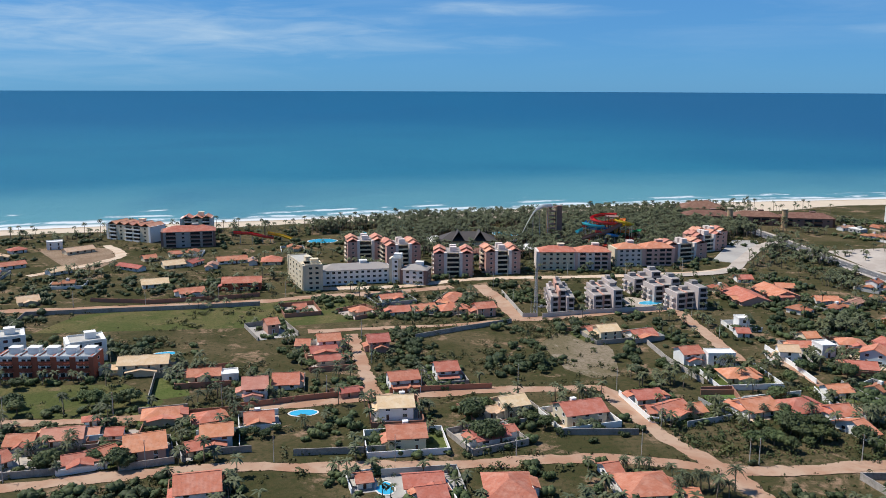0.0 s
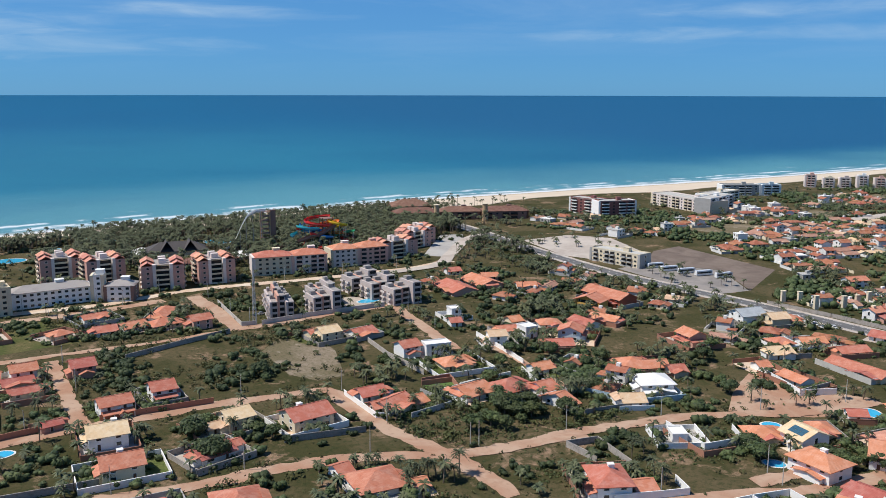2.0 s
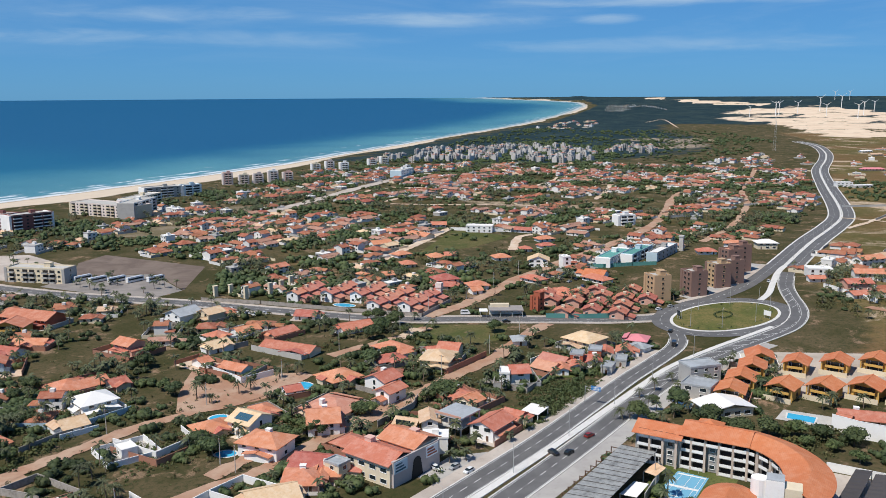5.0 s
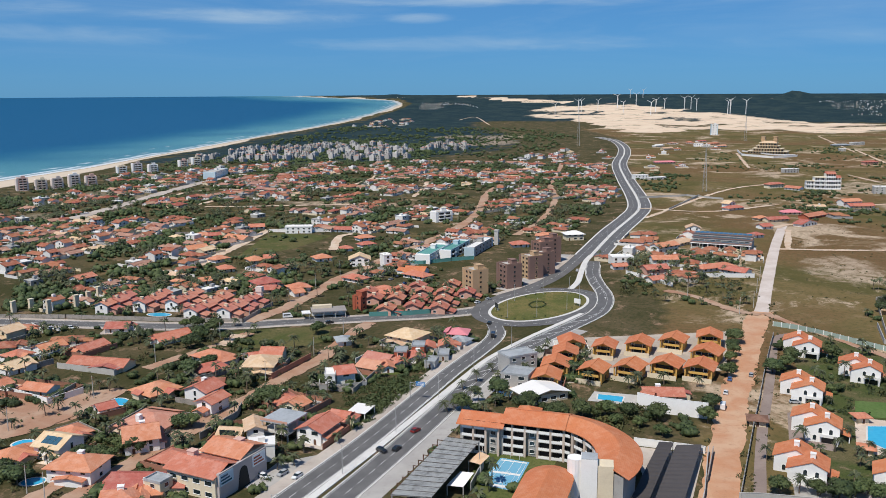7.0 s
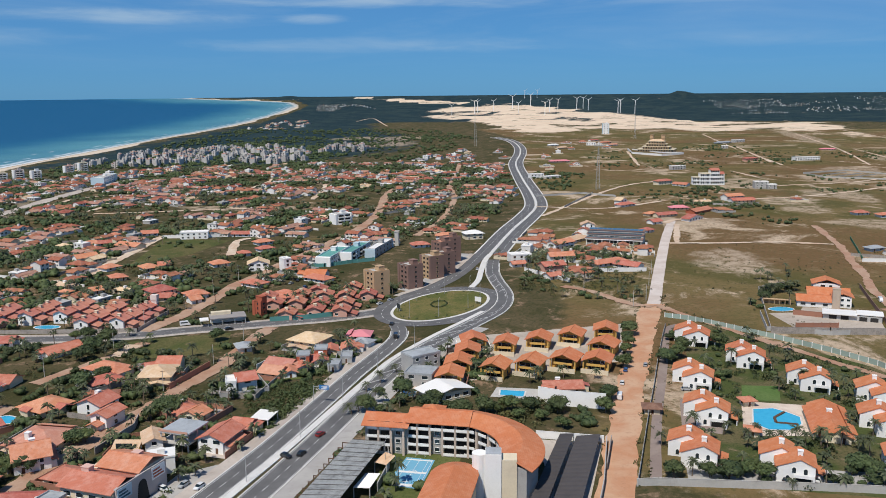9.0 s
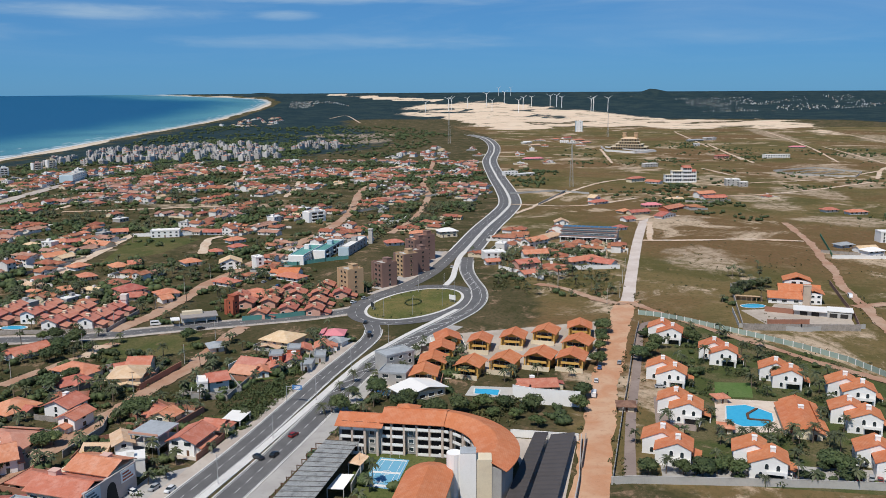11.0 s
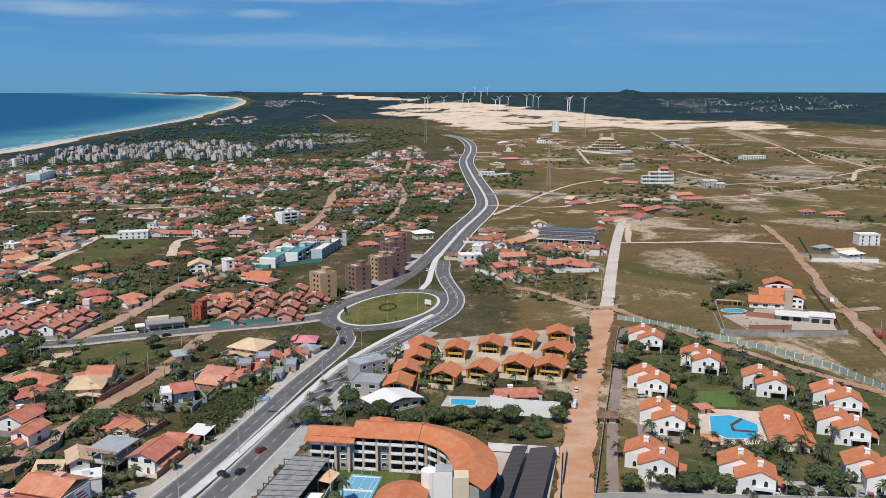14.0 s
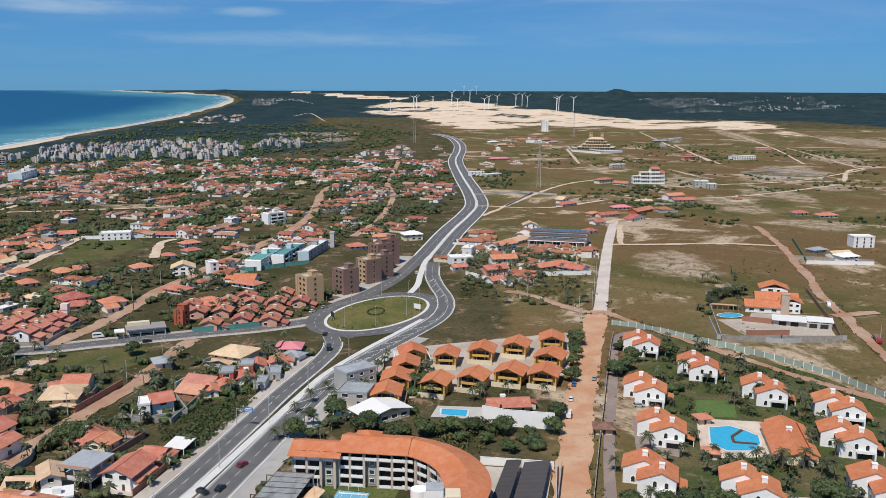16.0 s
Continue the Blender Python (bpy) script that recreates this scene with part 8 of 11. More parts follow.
def terrace_house(x, y, rz, low=True, roof=ROOF_TERRACE, wall=WHITE, label="two-storey white terrace house with a terracotta gable and lower side roof"):
    """A narrow gable-fronted house (front to local -y) with a lower roof beside it and a tank box on the ridge."""
    if roof.name not in TERRACE:
        a, b, c, e, f = Kit(), Kit(), Kit(), Kit(), Kit()
        he = 3.7 if wall is SALMON else 5.3
        house_walls(a, -3.7, 3.7, -4.3, 4.3, he, 1.45, False)
        kk = Kit()
        gable_roof(kk, -4.6, 4.6, -4.2, 4.2, he, 1.7, 0.9 if wall is SALMON else 0.6)
        b.poly([(-v, u, w) for u, v, w in kk.v], kk.f)
        house_walls(c, 3.7, 8.0, -3.0, 3.0, he - 2.3)
        e.slab([(3.5, -3.6, he - 1.0), (8.9, -3.6, he - 2.4), (8.9, 3.4, he - 2.4), (3.5, 3.4, he - 1.0)], 0.2)
        f.box(-0.8, 0.8, -0.7, 0.7, 0, 1.5)
        f.box(-0.95, 0.95, -0.85, 0.85, 1.5, 1.62)
        TERRACE[roof.name] = [q.mesh(nm, mt) for q, nm, mt in ((a, "wall", wall), (b, "roof", roof), (c, "side_wall", SALMON), (e, "side_roof", roof), (f, "roof_tank", CREAM))]
    m = TERRACE[roof.name]
    FOOTPRINTS.append((x, y, 9, 5, rz))
    hb = base("terrace_house", x, y, rz)
    part("wall", m[0], hb)
    part("roof", m[1], hb)
    if low:
        part("side_wall", m[2], hb)
        part("side_roof", m[3], hb)
    top = 4.7 if wall is SALMON else 6.3
    part("roof_tank", m[4], hb, (0.3, -1.5, top))
    if wall is not SALMON:
        part("window", WINDOW_TALL, hb, (0.2, -4.32, 2.9))
    part("window", WINDOW, hb, (-1.8, -4.32, 0.9))
    return tagged(hb, label, "house", "terrace houses of the walled estate")


for x0, y0, step, many in ((366, 309, 9.0, 3), (376, 293, 9.0, 3), (382, 277, 9.5, 3), (369, 256.5, 9.6, 4), (375, 240.8, 9.0, 4)):
    for i in range(many):
        terrace_house(x0 + i * step, y0 + i * step * 0.09 + (0.9, -0.7)[i % 2], -86)
boundary_wall([(339.3, 356.5), (349.6, 322.0), (360.3, 268.0), (369.4, 229.2), (405.4, 232.2)], 2.0, WALL_STAINED, label="white panelled wall round the terrace estate", post=4.0)
for x_, y_ in ((407, 166), (417, 154), (418, 140), (427, 181), (430, 169), (432, 156), (434, 143), (450, 174), (450, 160), (452, 148), (455, 136), (472, 150), (474, 139), (440, 190), (462, 168)):
    terrace_house(x_, y_, -82, (x_ + y_) % 3 < 2, ROOF_RED, SALMON, "low salmon house with a broad weathered red gable roof")
# office with an arched gate, big tiled roofs, and a yard
ob_ = base("office_building", 208, 141, -98)
k = Kit()
k.box(-9.3, 8.7, -11.5, 12, -0.4, 7.4)
part("wall", k.mesh("wall", CREAM), ob_)
k = Kit()
gable_roof(k, -9.6, 8.6, -11.8, 0.2, 7.4, 2.1, 0.7)
part("roof", k.mesh("roof", ROOF_ORANGE), ob_)
k = Kit()
k.box(-6.0, 8.6, 0.6, 11.6, 7.4, 8.6)
part("upper_wall", k.mesh("upper_wall", CREAM), ob_)
k = Kit()
gable_roof(k, -6.4, 8.6, 0.2, 12.2, 8.6, 2.1, 0.6)
part("roof", k.mesh("roof", ROOF_ORANGE), ob_)
k = Kit()
k.box(8.7, 9.6, -10.8, 11.0, -0.3, 8.2)
part("facade_wall", k.mesh("facade_wall", GREY_PINK), ob_)
for i, yy in enumerate((-7.6, 7.2)):
    k = Kit()
    k.box(9.6, 9.75, yy - 3.0, yy + 3.0, 4.2, 7.8)
    sgn = part("sign_board", k.mesh("sign_board", PALE_BLUE if i == 0 else WHITE), ob_)
    k = Kit()
    for q in range(3):
        k.box(9.76, 9.8, yy - 2.4, yy + 2.2 - q * 0.8, 4.7 + q * 0.95, 5.2 + q * 0.95)
    part("lettering", k.mesh("lettering", BLUE_GLASS if i == 0 else BRICK_RED), sgn)
k = Kit()
arc = [(1.9 * math.cos(t), 1.9 * math.sin(t)) for t in np.linspace(0, math.pi, 13)]
# flat near-black sheet on the facade stands for the shade within the arch
k.poly([(9.65, -2.8, 0), (9.65, 2.8, 0)] + [(9.65, a, 4.6 + b) for a, b in arc], [tuple(range(14, -1, -1))])
part("gate_arch", k.mesh("gate_arch", SHADE_DARK), ob_)
for s in range(2):
    for i in range(4):
        part("window", WINDOW_WIDE, ob_, (-7 + i * 4.4, -11.52, 1.0 + s * 3.4))
for i, (cx, cy) in enumerate(((-5, -5), (2, 8))):
    k = Kit()
    k.box(cx - 1.3, cx + 1.3, cy - 1.1, cy + 1.1, 7.0, 10.6)
    k.box(cx - 1.45, cx + 1.45, cy - 1.25, cy + 1.25, 10.6, 10.8)
    part("roof_tank", k.mesh("roof_tank", PINK_PAINT), ob_)
tagged(ob_, "two-storey cream office with orange tiled roof and arched gateway", "office building")
FOOTPRINTS.append((208, 141, 11, 13, -98))
house("g1", 196, 160, -75, 16, 12, "r", "C", "e")
house("h1", 214, 160, -98, 12, 9, "r", "C")
house("x2", 194, 152, -98, 6, 5, "m", "C")
flat_patch("car_park", [(203, 122), (226, 117.5), (233, 121), (224, 130), (206, 131)], PAVING, 0.06, "grey paved car park in front of the office", "car park")
# white shop with red fascia and a half-built frame beside it
house("f2", 247, 126.5, -95, 9, 13, "o", "W")
house("g1", 262, 125, -95, 7, 8, "o", "C")
sb = base("carport", 268, 120, -95)
k = Kit()
k.slab([(-3.6, -4, 3.2), (3.6, -4, 3.2), (3.6, 4, 3.7), (-3.6, 4, 3.7)], 0.15)
part("roof", k.mesh("roof", WHITE_SHEET), sb)
for sx in (-1, 1):
    for sy in (-1, 1):
        k = Kit()
        k.box(sx * 3.3 - 0.1, sx * 3.3 + 0.1, sy * 3.7 - 0.1, sy * 3.7 + 0.1, -0.3, 3.2)
        part("post", k.mesh("post", WHITE), sb)
tagged(sb, "open carport with a pale sheet roof on four posts", "carport")
fb_ = base("concrete_frame", 244, 138, -97)
for z_ in (3.4, 6.9):
    k = Kit()
    k.box(-5.5, 5.5, -6, 6, z_, z_ + 0.45)
    part("floor_slab", k.mesh("floor_slab", METAL_ROOF if z_ > 5 else CONCRETE), fb_)
k = Kit()
k.box(-5.5, 5.5, -6.05, -5.9, 7.35, 8.1)
part("parapet", k.mesh("parapet", SALMON), fb_)
for sx in (-1, 0, 1):
    for sy in (-1, 0, 1):
        k = Kit()
        k.box(sx * 5 - 0.22, sx * 5 + 0.22, sy * 5.4 - 0.22, sy * 5.4 + 0.22, -0.3, 6.9)
        part("column", k.mesh("column", CONCRETE), fb_)
tagged(fb_, "unfinished open concrete frame of two floors with grey roof slab", "building shell")
FOOTPRINTS.append((244, 138, 7, 7, -97))

# ---- crescent hotel with orange roofs ----
cb = base("crescent_hotel", 234, 50)


def crescent_walls(r0, r1, a0, a1, z0, z1, n):
    k = Kit()
    t = np.radians(np.linspace(a0, a1, n))
    v = []
    for r, z in ((r0, z0), (r1, z0), (r1, z1), (r0, z1)):
        v += [(r * math.cos(q), r * math.sin(q), z) for q in t]
    f = []
    for i in range(n - 1):
        for s in range(4):
            f.append((s * n + i, s * n + i + 1, ((s + 1) % 4) * n + i + 1, ((s + 1) % 4) * n + i))
    f += [(0, n, 2 * n, 3 * n), (n - 1, 4 * n - 1, 3 * n - 1, 2 * n - 1)]
    k.poly(v, f)
    return k


def crescent_roof(r0, r1, a0, a1, z, rise, n):
    k = Kit()
    t = np.radians(np.linspace(a0, a1, n))
    rm_ = (r0 + r1) / 2
    top = []
    for r, zz in ((r0, z), (rm_ - 0.2, z + rise), (rm_ + 0.2, z + rise), (r1, z)):
        top += [(r * math.cos(q), r * math.sin(q), zz) for q in t]
    fs = [(s * n + i, s * n + i + 1, (s + 1) * n + i + 1, (s + 1) * n + i) for s in range(3) for i in range(n - 1)]
    folded(k, top, [tuple(reversed(q)) for q in fs], 0.3)
    return k


A0, A1 = -112, -12
part("crescent_wall", crescent_walls(20.5, 30.0, A0, A1, -0.4, 11.0, 22).mesh("crescent_wall", GREY), cb)
part("crescent_roof", crescent_roof(18.4, 32.0, A0 - 1, A1 + 3, 11.0, 2.1, 24).mesh("crescent_roof", ROOF_BRIGHT), cb, label="bright orange curved tiled roof")
for x0, x1, y0, y1, ze in ((17.4, 30.5, -6.0, 13.5, 11.4), (15.6, 27.0, 13.5, 27.8, 10.2)):
    k = Kit()
    k.box(x0 + 1.8, x1 - 0.8, y0, y1, -0.4, ze)
    part("wall", k.mesh("wall", GREY), cb)
    kk, k = Kit(), Kit()
    gable_roof(kk, y0 - 0.2, y1 + 0.2, -x1, -x0, ze, 2.1, 0.7)
    k.v, k.f, k.m = [(-b, a, c) for a, b, c in kk.v], kk.f, kk.m
    part("roof", k.mesh("roof", ROOF_BRIGHT), cb, label="bright orange tiled roof")
kk = Kit()
hip_roof(kk, 25, 32, 4, 11, 11.8, 1.6, 0.5)
part("dormer_roof", kk.mesh("dormer_roof", ROOF_BRIGHT), cb)
BEIGE = surface("beige_pier", (0.56, 0.46, 0.38), (0.42, 0.34, 0.28), stain=0.3)
k = Kit()
k.box(-0.35, 0.35, -0.5, 0.5, -0.3, 10.4)
PIER = k.mesh("pier", BEIGE)
k = Kit()
k.box(-1.75, 1.75, -1.5, 0.03, -0.12, 0.08, 0)
k.box(-1.75, 1.75, -1.5, -1.42, 0.08, 0.95, 1)
# near-black sheet against the wall: the loggia's inner shade as colour
k.box(-1.6, 1.6, -0.05, 0.02, 0.1, 2.3, 2)
LOGGIA = k.mesh("balcony", CONCRETE, WHITE, SHADE_DARK)
# straight fronts face the garden (west)
for i in range(8):
    yy = -4.0 + i * 4.15
    xx = 19.0 if yy < 13.5 else 17.2
    for s in range(4):
        if not (i in (2, 5) and s < 3):
            part("balcony", LOGGIA, cb, (xx, yy, 0.3 + s * 2.75), -90)
        else:
            part("window", WINDOW, cb, (xx + 0.0, yy, 1.1 + s * 2.75), -90)
    part("pier", PIER, cb, (xx - 0.9, yy - 2.07, 0 if yy < 13.5 else -0.8), 90)
for i in range(6):
    a = radians(-20 - i * 15.5)
    for s in range(4):
        part("balcony", LOGGIA, cb, (20.4 * math.cos(a), 20.4 * math.sin(a), 0.3 + s * 2.75), math.degrees(a) - 90)
    a -= radians(7.7)
    part("pier", PIER, cb, (19.5 * math.cos(a), 19.5 * math.sin(a), 0), math.degrees(a))
tagged(cb, "four-storey crescent hotel with orange tiled roofs and loggias", "hotel")
FOOTPRINTS.append((246, 62, 12, 18, 0))
FOOTPRINTS.append((240, 30, 28, 14, 0))
# inner wing with its own curved roof, and the white lift towers
ib = base("hotel_wing", 205, 42)
rim_pts = [(-34, -7.0), (8, -7.0)] + [(12 + 9.5 * math.cos(q), 7.0 * math.sin(q)) for q in np.linspace(-1.35, 1.35, 11)] + [(8, 7.0), (-34, 7.0)]
k = Kit()
m_ = len(rim_pts)
k.poly([(a_ * 0.96, b_ * 0.88, -0.4) for a_, b_ in rim_pts] + [(a_ * 0.96, b_ * 0.88, 10.2) for a_, b_ in rim_pts],
       [(i, (i + 1) % m_, (i + 1) % m_ + m_, i + m_) for i in range(m_)])
part("wall", k.mesh("wall", CREAM), ib)
k = Kit()
top = [(a_, b_, 10.2) for a_, b_ in rim_pts] + [(-34, 0, 12.6), (14, 0, 12.6)]
fs = [(0, 1, m_ + 1, m_)] + [(i, i + 1, m_ + 1) for i in range(1, m_ - 2)] + [(m_ - 2, m_ - 1, m_, m_ + 1)]
folded(k, top, fs, 0.3)
part("roof", k.mesh("roof", ROOF_BRIGHT), ib, label="bright orange rounded tiled roof")
tagged(ib, "inner hotel wing with a curved orange tiled roof", "hotel wing")
FOOTPRINTS.append((200, 42, 28, 8, 0))
tb = base("lift_tower", 224.5, 32.2, 8)
k = Kit()
k.tube((0, 3.6, -0.4), (0, 3.6, 14.6), 2.2, 2.2, 16)
part("round_shaft", k.mesh("round_shaft", WHITE), tb)
k = Kit()
k.box(-2.3, 2.6, -2.6, 2.0, -0.4, 15.0)
part("square_shaft", k.mesh("square_shaft", WHITE), tb)
k = Kit()
k.box(-2.0, 3.0, -7.0, -2.65, -0.4, 13.2)
part("side_shaft", k.mesh("side_shaft", CREAM), tb)
k = Kit()
k.box(-2.2, 2.5, -2.5, 1.9, 15.0, 15.2)
part("roof_cap", k.mesh("roof_cap", METAL_ROOF), tb)
tagged(tb, "white rendered lift and stair towers of the hotel", "tower")

# sports court, garden and the hotel's yard
COURT = surface("blue_court_paint", (0.16, 0.40, 0.56), (0.12, 0.32, 0.46), stain=0.3, vary=0.02, bump=0)
flat_patch("garden_lawn", [(252, 71), (253, 46), (226, 47), (218, 60), (226, 68)], LAWN, 0.03, "green lawn round the sports court", "lawn")
flat_patch("sports_court", [(249, 63.5), (248.4, 54), (227.3, 54.2), (229, 65)], COURT, 0.07, "blue-painted sports court with white lines", "sports court")
k = Kit()
for q in (0.06, 0.5, 0.94):
    a, b = np.array((249, 63.5)) * (1 - q) + np.array((229, 65)) * q, np.array((248.4, 54)) * (1 - q) + np.array((227.3, 54.2)) * q
    k.box(min(a[0], b[0]) - 0.06, max(a[0], b[0]) + 0.06, b[1] + 0.6, a[1] - 0.6, 0.078, 0.085)
for q in (0.07, 0.2, 0.5, 0.8, 0.93):
    a = np.array((249, 63.5)) * (1 - q) + np.array((248.4, 54)) * q
    b = np.array((229, 65)) * (1 - q) + np.array((227.3, 54.2)) * q
    n = np.array((0.0, 0.06))
    k.poly([(*(a - n), 0.09), (*(a + n), 0.09), (*(b + n), 0.09), (*(b - n), 0.09)], [(0, 1, 2, 3)])
ring = [(math.cos(i * math.pi / 12), math.sin(i * math.pi / 12)) for i in range(24)]
k.poly([(238.4 + 1.6 * a, 59.2 + 1.6 * b, 0.095) for a, b in ring] + [(238.4 + 1.45 * a, 59.2 + 1.45 * b, 0.095) for a, b in ring], [(i, (i + 1) % 24, 24 + (i + 1) % 24, 24 + i) for i in range(24)])
tagged(new("court_lines", k.mesh("court_lines", LINE_WHITE)), "white lines painted on the blue court", "court marking", kind="stuff")
for gx_ in (249.5, 227.6):
    gb = base("goal", gx_, 59, 0)
    k = Kit()
    for s in (-1.5, 1.5):
        k.tube((0, s, 0), (0, s, 2.1), 0.05, 0.05, 5)
    k.tube((0, -1.5, 2.1), (0, 1.5, 2.1), 0.05, 0.05, 5)
    part("frame", k.mesh("frame", WHITE), gb)
    tagged(gb, "white tubular goal frame on the sports court", "goal")
street_lamp(238, 67.5, 0, 1)


def shed(name, pts, z, rise, mat, label, wall=CONCRETE):
    """An open-sided shed with a single-slope ribbed roof."""
    c = np.mean(np.array(pts), 0)
    sb_ = base(name, *c)
    p = [(a - c[0], b - c[1]) for a, b in pts]
    n = 44
    top, fs = [], []
    for i in range(n + 1):
        q = i / n
        for (a, b), (e, f), zz in ((p[0], p[3], z), (p[1], p[2], z + rise)):
            top.append((a + (e - a) * q, b + (f - b) * q, zz + 0.1 * (i % 2)))
    k_ = Kit()
    folded(k_, top, [(2 * i + 1, 2 * i + 3, 2 * i + 2, 2 * i) if rise > -99 else () for i in range(n)], 0.12)
    part("roof", k_.mesh("roof", mat), sb_)
    for (a, b), zz in zip(p, (z, z + rise, z + rise, z)):
        k_ = Kit()
        k_.box(a * 0.97 - 0.12, a * 0.97 + 0.12, b * 0.97 - 0.12, b * 0.97 + 0.12, -0.3, zz - 0.1)
        part("post", k_.mesh("post", wall), sb_)
    xs, ys = [a for a, b in p], [b for a, b in p]
    FOOTPRINTS.append((*c, (max(xs) - min(xs)) / 2, (max(ys) - min(ys)) / 2, 0))
    return tagged(sb_, label, "shed")


shed("parking_shed", [(269, 15.8), (268.8, 11.2), (205, 17.3), (205, 22.5)], 3.4, 0.5, DARK_ROOF, "long car shed with a dark brown sheet roof")
shed("parking_shed", [(268.5, 10.4), (270.5, 2.6), (205, 8), (205, 16)], 3.2, 0.4, DARK_ROOF, "long car shed with a dark brown sheet roof")
HALL_ROOF = surface("streaked_sheet_roof", (0.36, 0.37, 0.36), (0.07, 0.07, 0.07), big=0.35, small=2.2, stain=0.95, rough=0.6, vary=0.04)
HALL_SHED = shed("sheet_roof_hall", [(248.5, 81.5), (246.5, 69.8), (205, 72), (205, 84)], 5.0, 0.9, HALL_ROOF, "low hall with a streaked dark corrugated roof")
hall_c = np.mean(np.array([(248.5, 81.5), (246.5, 69.8), (205, 72), (205, 84)]), 0)
for i in range(14):
    q = i / 13
    a_ = np.array((248.5, 81.5)) * (1 - q) + np.array((205, 84)) * q - hall_c
    b_ = np.array((246.5, 69.8)) * (1 - q) + np.array((205, 72)) * q - hall_c
    k = Kit()
    k.tube((*a_, 5.14), (*b_, 6.04), 0.09, 0.09, 4)
    part("roof_rib", k.mesh("roof_rib", DARK_ROOF), HALL_SHED)
shed("porch_roof", [(244, 69), (241, 65), (234, 66), (236, 70.5)], 3.6, 0.3, ROOF_TAN, "small tan tiled porch roof beside the court")
shed("canopy", [(229, 71), (229, 66.6), (219, 67), (219, 72)], 3.2, 0.2, WHITE_SHEET, "small white sheet canopy beside the sports court")
boundary_wall([(252, 70.5), (240, 66.8), (224, 66.2)], 2.6, GREY, label="grey wall between the hall and the court")
boundary_wall([(272, 24), (271.5, 1.5)], 2.6, WHITE, label="white rear wall of the parking yard")
boundary_wall([(204, 3.2), (240, 0.8), (272, 0.5)], 2.4, GREY, label="grey wall along the earth avenue")
flat_patch("yard", [(271, 24), (271, 2), (205, 6), (205, 26), (240, 17)], DIRT_GREY, 0.03, "grey concrete yard under the car sheds", "yard")
for i in range(10):
    k = Kit()
    k.box(-0.12, 0.12, -0.12, 0.12, -0.2, 3.2)
    k.box(-0.12, 0.12, -2.6, 0.12, 3.0, 3.2)
    pg = new("pergola_frame", k.mesh("pergola_frame", WOOD))
    pg.matrix_basis = pose(212 + i * 4.2, 86.5 - i * 0.15, 0, 0, 0, 0)
    tagged(pg, "brown timber pergola frame beside the highway shoulder", "pergola", "pergola frames")
# event hall with two white sheets, pools behind the crescent
hb_ = base("event_hall", 306, 62, -45)
k = Kit()
k.box(-8.5, 8.5, -5, 6, -0.3, 3.4)
part("wall", k.mesh("wall", CREAM), hb_)
k = Kit()
k.slab([(-10, -6, 3.5), (0.3, -6, 5.4), (0.3, 7, 5.4), (-10, 7, 3.5)], 0.2)
part("roof", k.mesh("roof", WHITE_SHEET), hb_, label="white sheet roof slope")
k = Kit()
k.slab([(0.5, -6, 5.3), (9.5, -6, 3.4), (9.5, 7, 3.4), (0.5, 7, 5.3)], 0.2)
part("roof", k.mesh("roof", WHITE_SHEET), hb_, label="white sheet roof slope")
for i in range(4):
    part("window", WINDOW_WIDE, hb_, (-6 + i * 4, -5.02, 1.0))
tagged(hb_, "event hall with two slopes of white sheet roofing", "hall")
FOOTPRINTS.append((306, 62, 11, 8, -45))


def pool(pts, label="bright blue swimming pool with pale stone edge", z=0.12, deck=None):
    c = np.mean(np.array(pts), 0)
    rim = [tuple(c + (np.array(p) - c) * (1 + 0.7 / max(1.5, np.linalg.norm(np.array(p) - c)))) for p in pts]
    pb = base("swimming_pool", *c)
    a = flat_patch("pool_edge", [(p[0] - c[0], p[1] - c[1]) for p in rim], KERB, z)
    b = flat_patch("pool_water", [(p[0] - c[0], p[1] - c[1]) for p in pts], POOL, z + 0.03)
    for o in (a, b):
        o.parent = pb
        del o["kind"]
    r = max(np.linalg.norm(np.array(p) - c) for p in pts) + 2
    FOOTPRINTS.append((*c, r, r, 0))
    return tagged(pb, label, "swimming pool")


def round_pool(x, y, a, b, turn=0.0):
    t = np.linspace(0, 2 * math.pi, 18)[:-1]
    return pool([(x + a * math.cos(q) * math.cos(turn) - b * math.sin(q) * math.sin(turn), y + a * math.cos(q) * math.sin(turn) + b * math.sin(q) * math.cos(turn)) for q in t])


pool([(317, 42), (317, 32.5), (311, 32.5), (311.5, 41.5)])
pool([(309, 80), (309.5, 74.5), (304, 74), (304, 79)])
flat_patch("pool_deck", [(320, 44), (321, 22), (309, 22), (309, 45)], CONCRETE, 0.04, "pale paved deck round the pool", "paving")
GARDEN = field_mat("garden_ground", (0.075, 0.095, 0.032), (0.15, 0.125, 0.065), (0.27, 0.20, 0.13), (0.04, 0.058, 0.02), 1.6)
PITCH = field_mat("mown_pitch", (0.10, 0.17, 0.05), (0.13, 0.19, 0.065), (0.10, 0.15, 0.045), (0.08, 0.13, 0.04))
STONE = earth_mat("crazy_stone_paving", (0.58, 0.46, 0.37), (0.68, 0.58, 0.48), (0.45, 0.34, 0.27), 2.5)
flat_patch("pool_deck", [(320.2, -48.5), (320.0, -71.5), (290.0, -68.8), (286.0, -45.0)], STONE, 0.06, "pale crazy-paved stone deck round the pool", "paving")
pool([(312.2, -51.7), (314.3, -58.8), (311.0, -63.2), (307.0, -66.7), (300.5, -66.0), (294.3, -62.9), (293.1, -54.3), (295.8, -51.9), (299.2, -50.0)])
k = Kit()
